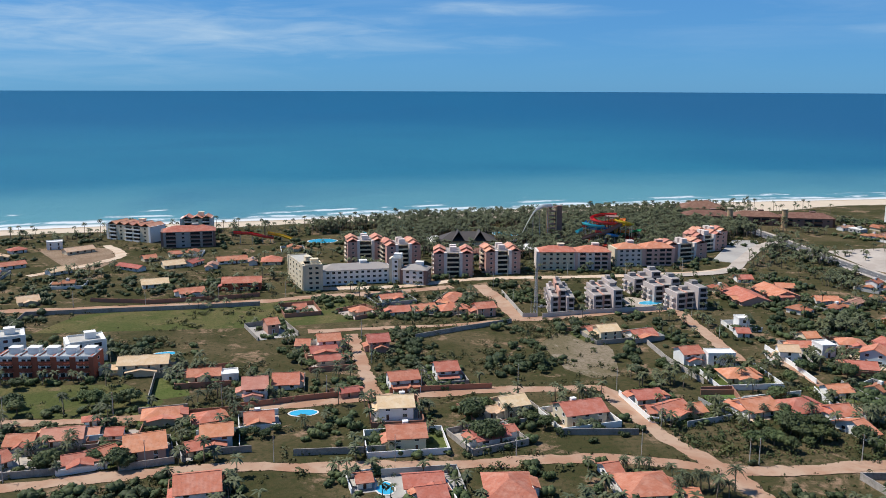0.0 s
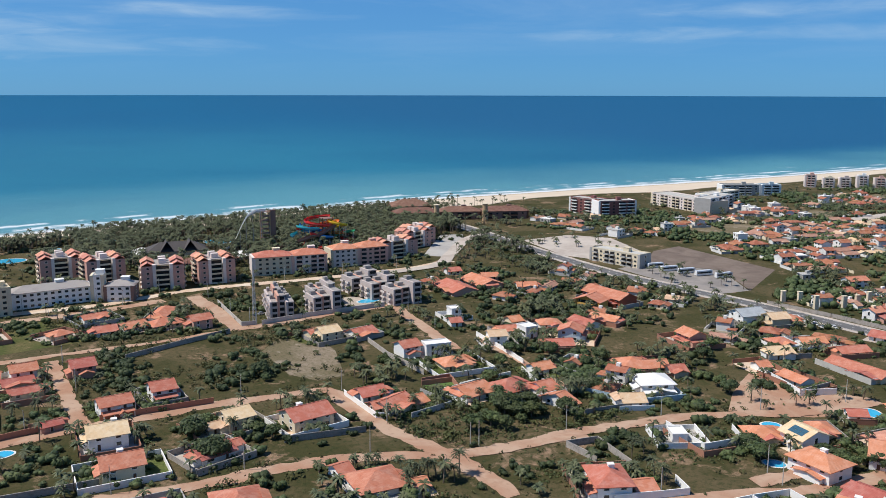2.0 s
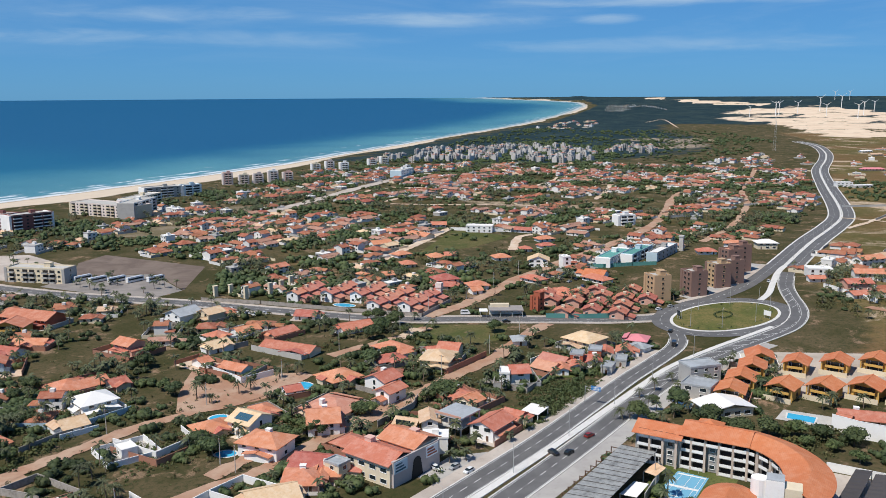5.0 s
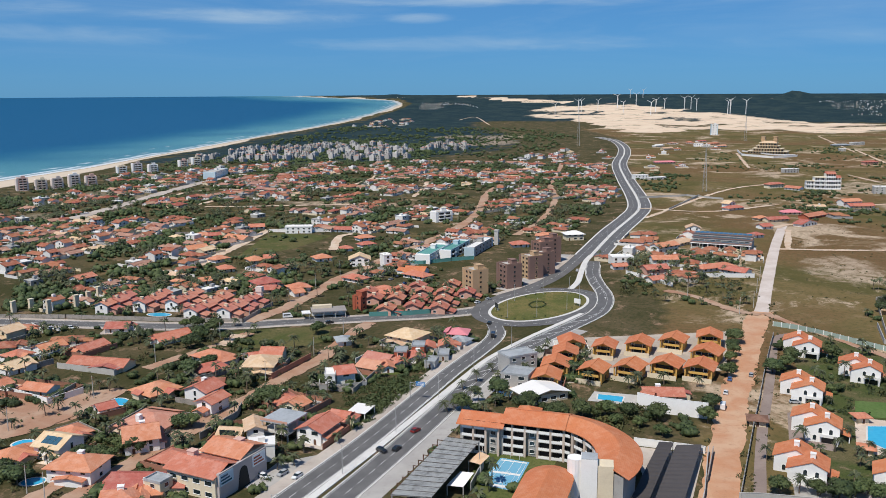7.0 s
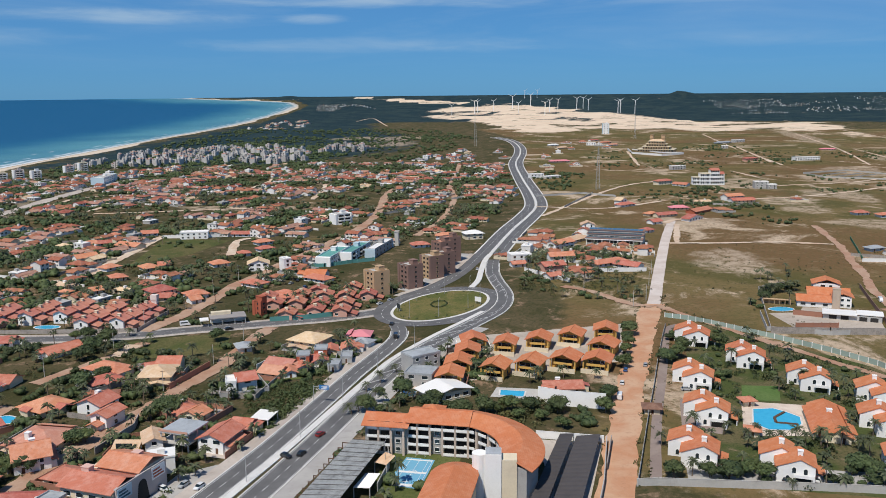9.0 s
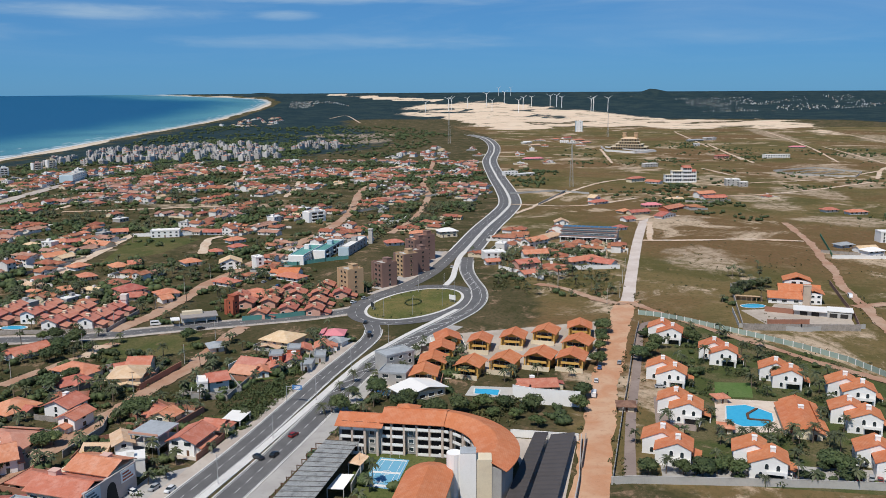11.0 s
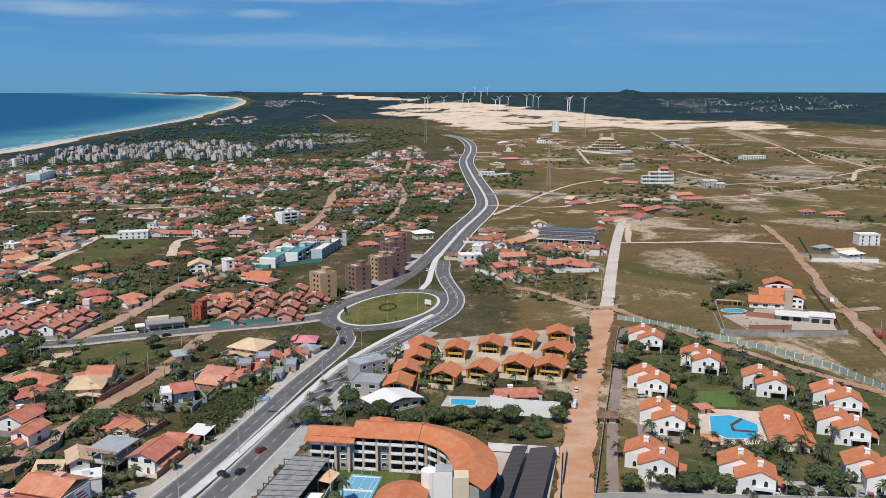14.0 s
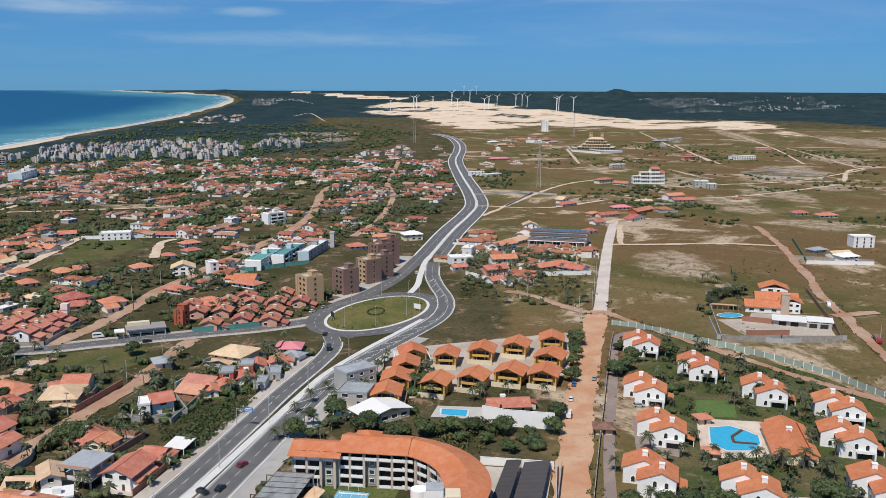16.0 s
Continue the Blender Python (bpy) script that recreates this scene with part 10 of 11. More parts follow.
    if math.hypot(x, y) < 760 and len(OWN_HOUSES) < 185:
        body, top = sub_kit(q, lambda m: m >= 5), sub_kit(q, lambda m: m < 5)
        hb = new("small_house", body.mesh("small_house", *FAR_MATS))
        hb.matrix_basis = pose(x, y, z, 0, 0, rz)
        part("roof", top.mesh("roof", *FAR_MATS), hb)
        tagged(hb, f"small {dict(W='white', C='cream', G='grey')[wall]} {'one' if n == 1 else 'two'}-storey house with {'a flat' if style == 'x' else dict(o='an orange tile', r='a red tile', p='a faded tile', t='a tan tile', w='a white')[roof]} roof", "house")
        OWN_HOUSES.append(hb)
        return
    off = len(k.v)
    k.v += [(x + a * c - b * s, y + a * s + b * c, z + e) for a, b, e in q.v]
    k.f += [tuple(off + i for i in f) for f in q.f]
    k.m += q.m


FAR_KINDS = (("h", 8.5, 7.5, 1, "o", "W"), ("g", 9, 6.5, 1, "o", "C"), ("g", 7.5, 6.5, 2, "r", "W"), ("h", 9.5, 8, 1, "r", "C"), ("f", 7, 7, 2, "o", "W"), ("g", 11, 6.5, 1, "p", "W"), ("x", 8, 7, 2, "w", "W"), ("g", 8.5, 6.5, 1, "t", "C"), ("x", 9, 6.5, 1, "w", "G"))
fill_rand = random.Random(5)
# grassy plots that nobody has built on
OPEN_PLOTS = ([(522, 326), (607, 366), (629, 358), (651, 294), (560, 268), (519, 281)], [(819, 285), (960, 327), (1026, 281), (922, 246), (818, 230)],
              [(826, 361), (888, 383), (888, 312), (823, 287)], [(729, 488), (787, 521), (816, 437), (826, 362), (763, 347)],
              [(723, 206), (804, 215), (831, 199), (759, 188)], [(558, 280), (625, 294), (641, 273), (572, 253)], [(715, 263), (803, 226), (756, 213), (676, 219), (597, 233)],
              [(-157, 326), (-121, 336), (-103, 335), (-97, 305), (-145, 299)], [(-196, 438), (-69, 431), (-64, 392), (-176, 396)], [(-58, 425), (-19, 428), (-24, 397), (-55, 399)], [(10, 396), (52, 398), (48, 366), (9, 377)], [(-55, 242), (-18, 242), (-21, 228), (-50, 230)], [(-33, 272), (-12, 276), (-8, 262), (-32, 261)],
              [(9, 308), (28, 304), (22, 258), (7, 263)], [(44, 268), (81, 268), (84, 254), (42, 250)], [(94, 280), (122, 276), (124, 252), (98, 258)], [(107, 238), (144, 230), (137, 219), (103, 221)], [(65, 393), (90, 382), (73, 320), (62, 334)], [(108, 367), (124, 346), (123, 317), (100, 325)])


def fill_houses(zone, turn, dx, dy, chance, weights):
    zone_a = np.array(zone, float)
    c, s = math.cos(radians(turn)), math.sin(radians(turn))
    mid = zone_a.mean(0)
    span = np.abs(zone_a - mid).max() * 1.5
    spots = []
    for i in np.arange(-span, span, dx):
        for j in np.arange(-span, span, dy):
            if fill_rand.random() < chance:
                u, v = i + fill_rand.uniform(-0.28, 0.28) * dx, j + fill_rand.uniform(-0.28, 0.28) * dy
                spots.append((mid[0] + u * c - v * s, mid[1] + u * s + v * c))
    p = np.array(spots)
    ok = inside(zone, p[:, 0], p[:, 1]) & (waves2(p[:, 0], p[:, 1], 170, 31) < 0.60 + 0.16 * waves2(p[:, 0], p[:, 1], 60, 7)) & (inland(p[:, 0], p[:, 1]) > 120)
    for plot in OPEN_PLOTS:
        ok &= ~inside(plot, p[:, 0], p[:, 1])
    p = p[ok]
    p = p[clear_of(p[:, 0], p[:, 1], 4.5)]
    for x, y in p:
        st, w, d, n, rf, wl_ = fill_rand.choices(FAR_KINDS, weights)[0]
        big_ = 1.18 if math.hypot(x, y) > 620 else 1.0
        w, d = w * big_ * fill_rand.uniform(0.8, 1.25), d * big_ * fill_rand.uniform(0.8, 1.2)
        rz = turn + fill_rand.choice((0, 90, 180, 270)) + fill_rand.uniform(-4, 4)
        far_house(FAR_TOWN, st, x, y, rz, w, d, n, rf, wl_)
        FOOTPRINTS.append((x, y, w / 2 + 0.8, d / 2 + 0.8, rz))


FAR_TOWN = Kit()
TOWN_FAR = [(365, 310), (425, 230), (500, 195), (560, 210), (660, 150), (720, 114), (900, 106), (1150, 140), (1360, 180), (1330, 480), (1240, 690), (1120, 730), (800, 690), (650, 650), (560, 600), (480, 640), (420, 590), (425, 420), (350, 365)]
fill_houses(TOWN_FAR, -12, 18, 15.5, 0.70, (3, 3, 2, 5, 1.5, 6, 1.0, 1.6, 2))
fill_houses([(415, 680), (425, 600), (480, 640), (560, 600), (650, 650), (800, 690), (1120, 730), (1170, 800), (1000, 790), (860, 740), (740, 705), (640, 690), (520, 690)], -14, 18, 16, 0.66, (3, 3, 3, 4, 2, 5, 2, 3, 2))
fill_houses([(-330, 470), (-150, 480), (-60, 545), (60, 560), (100, 600), (-100, 640), (-240, 620), (-340, 640)], 8, 26, 24, 0.4, (4, 4, 1, 4, 1, 4, 1, 2, 1))
fill_houses([(170, 480), (300, 500), (300, 260), (200, 260), (170, 330)], 35, 25, 22, 0.5, (4, 4, 2, 3, 2, 3, 1, 1, 1))
fill_houses([(150, 260), (330, 260), (345, 360), (300, 470), (190, 430)], 35, 24, 22, 0.5, (5, 5, 2, 3, 2, 2, 1, 1, 1))
fill_houses([(230, 130), (330, 130), (325, 210), (260, 190), (150, 200), (180, 170)], 30, 22, 20, 0.55, (6, 6, 2, 3, 2, 1, 1, 1, 0))
fill_houses([(-170, 220), (-30, 215), (60, 215), (75, 300), (-60, 340), (-120, 300), (-200, 290)], 2, 30, 26, 0.35, (5, 5, 2, 4, 2, 2, 0, 1, 0))
fill_houses([(359, 719), (408, 731), (435, 718), (437, 595), (405, 553), (375, 604), (362, 650)], 20, 24, 21, 0.7, (2, 2, 1, 3, 1, 3, 2, 2, 3))
fill_houses([(648, 92), (700, 80), (700, -20), (600, -25), (537, 6), (515, 36), (562, 70)], -5, 17, 15, 0.8, (5, 4, 3, 3, 3, 1, 1, 1, 0))
fill_houses([(1400, 185), (1600, 195), (1700, 330), (1400, 330)], -10, 30, 26, 0.5, (2, 2, 2, 2, 2, 2, 4, 2, 3))
fill_houses([(1500, 60), (1760, 118), (2000, 135), (2050, 60), (1700, 10)], 5, 44, 34, 0.4, (2, 1, 2, 2, 2, 1, 6, 1, 5))
fill_houses([(820, -30), (960, -70), (1000, -220), (860, -260)], 20, 60, 55, 0.35, (3, 2, 2, 2, 2, 1, 3, 1, 2))
fill_houses([(1200, 60), (1700, 60), (1800, 160), (1300, 120)], 10, 40, 34, 0.5, (3, 2, 2, 2, 2, 1, 5, 1, 4))

fill_houses([(2464, 1150), (2919, 1250), (3164, 1150), (2977, 1079), (2632, 992)], -12, 38, 34, 0.6, (1, 1, 2, 2, 1, 4, 1, 4, 1))
# a distant town and the last houses of the cape: low white and grey boxes and sheds
for zone, many, tall in (([(3500, -430), (4200, -420), (4420, -330), (4420, -800), (4350, -1300), (3900, -1300), (3600, -900)], 420, 5), ([(3650, 1300), (4061, 1440), (4185, 1279), (3859, 1074)], 160, 5), ([(4150, 1700), (4330, 1600), (4300, 1900), (4250, 2000)], 90, 6)):
    zr = np.random.RandomState(many)
    za = np.array(zone, float)
    pts = zr.uniform(za.min(0), za.max(0), (many * 3, 2))
    pts = pts[inside(zone, pts[:, 0], pts[:, 1]) & (waves2(pts[:, 0], pts[:, 1], 420, many) > 0.38) & (inland(pts[:, 0], pts[:, 1]) > 90)][:many]
    for x, y in pts:
        z, w, d, h = float(ground_z(np.array([x]), np.array([y]))[0]), *(zr.uniform(1.4, 3.4, 2) * (2.2 if zr.rand() < 0.06 else 1)), tall * zr.uniform(0.25, 0.6)
        FAR_TOWN.box(x - w / 2, x + w / 2, y - d / 2, y + d / 2, z - 4, z + h, int(zr.choice((5, 5, 5, 6, 7))))
        if zr.rand() < 0.6:
            FAR_TOWN.box(x - w / 2 - 0.4, x + w / 2 + 0.4, y - d / 2 - 0.4, y + d / 2 + 0.4, z + h, z + h + 1.2, int(zr.choice((2, 3, 4, 4))))
tagged(new("town_houses", FAR_TOWN.mesh("town_houses", *FAR_MATS)), "massed small white and cream houses with orange tile roofs", "houses", kind="stuff")


# white apartment estates beyond the town
ESTATE_PAINT = surface("estate_paint", (0.52, 0.49, 0.455), (0.30, 0.275, 0.25), stain=0.6, vary=0.22)


def estate_block_mesh(w, d, n, seed):
    """A stepped block with recessed loggias on its faces, their shade painted as near-black sheets."""
    r = random.Random(seed)
    k = Kit()
    k.box(-w / 2, w / 2, -d / 2, d / 2, -0.5, n * 3.0)
    m = max(2, int(w / 6))
    for i in range(m):
        for sy in (-1, 1):
            x0 = -w / 2 + i * w / m
            k.box(x0 + 0.4, x0 + w / m * 0.5, sy * d / 2 - 1.2, sy * d / 2 + 1.2, -0.5, n * 3.0 + r.choice((0, 0.5, 1.4)))
            for s in range(n):
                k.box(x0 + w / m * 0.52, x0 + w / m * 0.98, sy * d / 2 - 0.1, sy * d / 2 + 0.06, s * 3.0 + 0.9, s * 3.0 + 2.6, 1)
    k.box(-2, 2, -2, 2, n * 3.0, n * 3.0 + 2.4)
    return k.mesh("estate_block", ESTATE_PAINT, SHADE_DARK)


EST_SIZES = ((9, 8, 2), (11, 8, 3), (8, 8, 3), (14, 8, 2))
EST = [estate_block_mesh(w, d, n, i) for i, (w, d, n) in enumerate(EST_SIZES)]
EST_ROOF = []
for w, d, n in EST_SIZES:
    k = Kit()
    hip_roof(k, -w / 2, w / 2, -d / 2 + 1, d / 2 - 1, 0, 1.1, 0.2)
    EST_ROOF.append(k.mesh("roof", ROOF_PINK))
ESTATE_ZONES = ([(1198, 833), (1250, 737), (1296, 692), (1324, 636), (1339, 503), (1600, 585), (1700, 680), (1720, 800), (1640, 870), (1500, 890), (1390, 885), (1300, 880)], [(1590, 575), (1615, 480), (1780, 520), (1780, 620)])
for i in np.arange(1180, 1800, 26):
    for j in np.arange(460, 900, 21):
        x, y = i + fill_rand.uniform(-5, 5), j + fill_rand.uniform(-5, 5)
        if any(inside(zn, np.array([x]), np.array([y]))[0] for zn in ESTATE_ZONES) and fill_rand.random() < 0.58:
            q = fill_rand.randrange(4)
            ob = new("estate_block", EST[q])
            ob.matrix_basis = pose(x, y, 0, 0, 0, -18 + fill_rand.choice((0, 90)))
            if fill_rand.random() < 0.4:
                part("roof", EST_ROOF[q], ob, (0, 0, EST_SIZES[q][2] * 3.0 + 0.05))
            tagged(ob, "white low-rise estate apartment block with loggias", "apartment building", "white estate beyond the town")
            FOOTPRINTS.append((x, y, 7, 6, 0))

# ---- vehicles ----
def loft(k, rows, slot=0):
    """Skin over cross-sections given as (x, half width, z low, z high)."""
    v = []
    for x, w, z0, z1 in rows:
        v += [(x, -w, z0), (x, w, z0), (x, w * 0.92, z1), (x, -w * 0.92, z1)]
    f = [(i * 4 + j, i * 4 + (j + 1) % 4, (i + 1) * 4 + (j + 1) % 4, (i + 1) * 4 + j) for i in range(len(rows) - 1) for j in range(4)]
    f += [(3, 2, 1, 0), tuple(len(rows) * 4 - 4 + i for i in range(4))]
    k.poly(v, f, slot)


def car_meshes(kind):
    a, b, c = Kit(), Kit(), Kit()
    if kind == "van":
        loft(a, [(-2.6, 0.9, 0.4, 2.2), (-2.5, 0.98, 0.35, 2.35), (1.4, 0.98, 0.35, 2.35), (2.2, 0.95, 0.35, 1.35), (2.65, 0.85, 0.4, 1.1)])
        loft(b, [(1.38, 0.9, 1.4, 2.2), (2.05, 0.88, 1.35, 1.5)])
        b.box(-2.2, 1.3, -1.0, 1.0, 1.4, 2.0)
        ax = (-1.6, 1.65)
    else:
        loft(a, [(-2.1, 0.78, 0.45, 0.95), (-2.0, 0.86, 0.3, 1.0), (-0.2, 0.88, 0.28, 1.0), (1.1, 0.87, 0.28, 0.98), (1.95, 0.82, 0.3, 0.82), (2.1, 0.7, 0.4, 0.7)])
        loft(a, [(-1.45, 0.62, 1.4, 1.46), (-1.2, 0.66, 1.42, 1.5), (0.1, 0.66, 1.42, 1.5), (0.35, 0.62, 1.4, 1.45)])
        loft(b, [(-1.9, 0.78, 0.95, 1.0), (-1.4, 0.74, 0.95, 1.42), (0.3, 0.74, 0.95, 1.42), (1.15, 0.78, 0.95, 0.99)])
        ax = (-1.3, 1.3)
    c.tube((0, -0.11, 0), (0, 0.11, 0), 0.32, 0.32, 12)
    c.poly([(0.32 * math.cos(i * math.pi / 6), -0.11, 0.32 * math.sin(i * math.pi / 6)) for i in range(12)], [tuple(range(12))])
    return a, b, c.mesh("wheel", RUBBER), ax


CAR_CACHE = {}


def car(x, y, rz, colour, kind="car"):
    key = (colour, kind)
    if key not in CAR_CACHE:
        a, b, wm, ax = car_meshes(kind)
        CAR_CACHE[key] = (a.mesh("body", CAR_PAINT[colour]), b.mesh("window_band", DARK_GLASS), wm, ax)
    bm_, gm, wm, ax = CAR_CACHE[key]
    on_road = not clear_of(np.array([x]), np.array([y]), -0.5)[0]
    cb_ = base("van" if kind == "van" else "car", x, y, rz, 0.17 if on_road else 0.06)
    part("body", bm_, cb_)
    part("window_band", gm, cb_)
    for wx in ax:
        for wy in (-0.78, 0.78):
            part("wheel", wm, cb_, (wx, wy, 0.32))
    return tagged(cb_, f"{colour} parked {'delivery van' if kind == 'van' else 'hatchback car'} with dark windows", kind)


def coach(x, y, rz):
    cb_ = base("coach", x, y, rz, 0.06)
    k = Kit()
    loft(k, [(-6.0, 1.2, 0.45, 3.2), (-5.8, 1.27, 0.35, 3.4), (5.4, 1.27, 0.35, 3.4), (6.0, 1.2, 0.4, 3.0)])
    part("body", k.mesh("body", CAR_PAINT["white"]), cb_)
    k = Kit()
    k.box(-5.4, 5.2, -1.29, 1.29, 1.6, 2.6)
    part("window_band", k.mesh("window_band", DARK_GLASS), cb_)
    wm = car_meshes("car")[2]
    for wx in (-3.8, 3.8):
        for wy in (-1.15, 1.15):
            part("wheel", wm, cb_, (wx, wy, 0.4))
    return tagged(cb_, "long white coach with a dark window band", "coach", "coaches in the park")


for x_, y_ in ((343, 463), (345, 451), (351, 441), (356.5, 431), (364, 421)):
    coach(x_, y_, -3)
tk = base("truck", 428, -146.5, 172)
k = Kit()
k.box(-5.5, 2.2, -1.25, 1.25, 1.0, 2.4)
part("cargo_bed", k.mesh("cargo_bed", TAUPE), tk)
k = Kit()
loft(k, [(2.4, 1.2, 0.6, 2.8), (4.0, 1.2, 0.6, 2.8), (4.5, 1.1, 0.6, 1.9)])
part("cab", k.mesh("cab", CAR_PAINT["red"]), tk)
for wx in (-4.4, -3.2, 3.3):
    for wy in (-1.1, 1.1):
        part("wheel", car_meshes("car")[2], tk, (wx, wy, 0.32))
k = Kit()
k.box(-5.3, 3.6, -0.5, 0.5, 0.55, 1.0)
part("chassis", k.mesh("chassis", RUBBER), tk)
tagged(tk, "parked lorry with a red cab and brown cargo bed", "truck")
# poles along the streets
for line, hw in [rd for rd in ROADS if 2.5 < rd[1] < 4.9][:34]:
    for i in range(3, len(line) - 2, 14):
        d = line[i + 1] - line[i]
        d = d / np.linalg.norm(d)
        x, y = line[i] + np.array((-d[1], d[0])) * (hw + 0.9)
        if 100 < math.hypot(x, y) < 560 and not (x > 440 and y < -30) and clear_of(np.array([x]), np.array([y]), 0.2)[0]:
            utility_pole(x, y, math.degrees(math.atan2(d[1], d[0])) + 90)


# parked and passing cars
car(213.3, 128.7, -114, "white", "car")
car(216.9, 124.2, 168, "silver", "car")
car(216.3, 118.9, 171, "white", "car")
car(241.8, 101.6, -115, "black", "car")
car(252.7, 120.4, -20, "red", "car")
car(260.9, 96.7, -18, "red", "car")
car(244.6, 97.4, -9, "black", "car")
car(315.4, -3.7, -3, "white", "van")
car(332.1, -4.7, -3, "white", "car")
car(357.0, -14.5, -6, "silver", "car")
car(494.0, -144.0, 176, "white", "van")
car(329.1, -29.3, -82, "silver", "car")
car(254.1, -61.8, -20, "white", "car")
car(251.9, -52.4, -22, "black", "car")
car(254.7, -81.2, -11, "red", "car")
car(256.1, -85.4, -16, "silver", "car")
car(254.9, -87.4, -16, "red", "car")
car(330.1, 313.6, -95, "white", "car")
car(329.0, 308.1, -97, "white", "car")
car(334.1, 305.4, -102, "white", "car")
car(403.1, 108.6, 0, "black", "car")
car(381.4, 101.0, 11, "black", "van")
car(385.0, 212.0, -59, "white", "van")
car(380.7, 186.1, -49, "black", "car")
car(455.1, -123.9, -16, "white", "car")
car(543.8, 87.5, 2, "white", "car")
car(350.9, 6.6, -106, "silver", "car")
car(347.4, 15.2, -103, "black", "car")
car(76.8, 440.7, 23, "silver", "car")
car(92.4, 280.2, 26, "silver", "car")
car(349.0, -6.2, -5, "blue", "car")
car(475.7, 181.4, -7, "blue", "car")
car(468.5, 181.1, -7, "white", "car")
car(484.5, 193.6, -10, "silver", "car")
car(492.5, 192.3, -4, "black", "car")
car(442.9, 126.0, -22, "white", "car")
car(452.3, 122.2, -27, "silver", "car")

# planting that stands out
for px_, py_ in [(499, -83), (502, -85.5), (505, -88.5), (507, -91.5), (509, -94.5), (511, -97.5), (513, -100.5), (515, -103.5), (492, -82.5), (486, -82)]:
    plant("tree", px_, py_, s=0.8)
    plant("palm", px_ - 3.0, py_ + 0.6, s=0.9)
for px_, py_ in [(251.5, -31), (252.2, -35.5), (253.5, -39.5), (256.5, -42.5), (260, -44), (252, -65.5), (251.5, -69.5), (252, -73.5), (252.5, -77.5), (254, -81.5), (345, -43), (347.5, -46), (398, -26.5), (404, -28.5), (368, -27.5), (352, -28)]:
    plant("tree", px_, py_, s=0.62)
for px_, py_ in [(370.8, -28.9), (382.8, -31.5), (391.3, -48.4), (248.6, -19.8), (250.9, -30.3), (251.0, -36.0), (253.2, -40.4), (256.1, -44.1), (262.2, -74.9), (261.4, -79.6), (363.6, -23.0), (400.3, -28.8), (251.5, -34.4), (251.5, -46.6), (259.8, -76.7), (260.4, -72.8)]:
    plant("tree", px_, py_)
for px_, py_ in [(272.3, -17.2), (287.3, -48.4), (278.2, -51.0), (282.0, -60.6), (280.1, -63.4), (283.8, -44.6), (285.8, -38.5), (289.4, -29.5), (334.3, -64.3), (342.3, -74.3), (343.4, -82.0), (337.1, -83.8), (361.0, -57.6), (363.7, -49.9), (358.5, -40.1), (331.6, -88.6), (305.3, -85.0), (281.8, -74.7), (280.2, -79.5), (293.0, -87.3), (251.0, -25.3), (247.5, -52.4), (273.9, -81.3), (332.1, -40.7), (371.5, -66.2), (356.3, -65.9), (372.5, -73.3), (279.7, -54.8), (281.8, -68.5), (297.8, -44.7)]:
    plant("palm", px_, py_)
for px_, py_ in [(404.9, -8.1), (395.3, -7.4), (384.6, -7.8), (373.3, -6.4), (361.2, -6.8), (353.4, -5.3), (299.1, 1.3)]:
    plant("tree", px_, py_)
for px_, py_ in [(284.7, 87.3), (285.5, 82.3), (296.4, 76.7), (290.8, 64.8), (287.7, 52.9), (291.1, 44.2), (291.7, 40.2), (287.6, 31.7), (296.2, 28.5), (288.7, 23.8), (281.8, 15.5), (303.8, 87.4), (297.1, 64.1), (294.4, 59.3), (293.9, 36.4), (296.1, 21.4), (305.1, 78.9)]:
    plant("tree", px_, py_)
for px_, py_ in [(284.3, 90.3), (293.8, 86.7), (285.9, 79.3), (291.9, 76.6), (330.9, 87.7), (316.7, 90.9), (306.0, 93.5), (281.9, 92.0), (328.5, 66.0), (325.8, 47.2), (326.7, 31.5), (331.7, 29.7), (335.4, 18.7), (337.2, 6.3), (301.6, 73.6)]:
    plant("palm", px_, py_)
for px_, py_ in [(343.1, 49.7), (331.8, 52.7), (338.5, 56.1), (313.6, 0.4), (296.6, 18.4)]:
    plant("tree", px_, py_)
for px_, py_ in [(275.3, 162.4), (273.1, 140.7), (281.9, 175.1), (331.0, 157.6), (345.2, 157.6), (329.5, 221.4), (362.7, 229.8)]:
    plant("palm", px_, py_)
for px_, py_ in [(238.8, 176.1), (241.4, 172.9), (252.8, 142.7), (295.9, 205.9), (302.6, 205.4), (289.4, 206.4), (350.5, 250.5), (353.1, 245.1), (270.3, 159.6), (268.4, 154.2)]:
    plant("tree", px_, py_)
for px_, py_ in [(-110.5, 267.7), (-107.9, 265.4), (-118.6, 260.8), (-85.2, 257.6), (-82.0, 258.7), (-79.7, 263.7), (-77.9, 275.1), (-73.9, 265.6), (-59.6, 289.0), (-56.0, 291.5), (-35.2, 282.4), (4.4, 288.0), (6.5, 290.6), (-53.9, 320.6), (-34.6, 326.0), (-26.0, 332.3), (-21.4, 330.7), (10.2, 323.5), (3.5, 323.9), (28.4, 268.9), (36.3, 283.5), (67.3, 241.6), (70.5, 240.2), (74.6, 242.0), (78.4, 232.0), (79.9, 226.4), (82.2, 225.6), (85.2, 226.8), (87.7, 226.7), (89.6, 225.1), (77.1, 223.0), (91.5, 221.5), (94.6, 224.8)]:
    plant("palm", px_, py_)
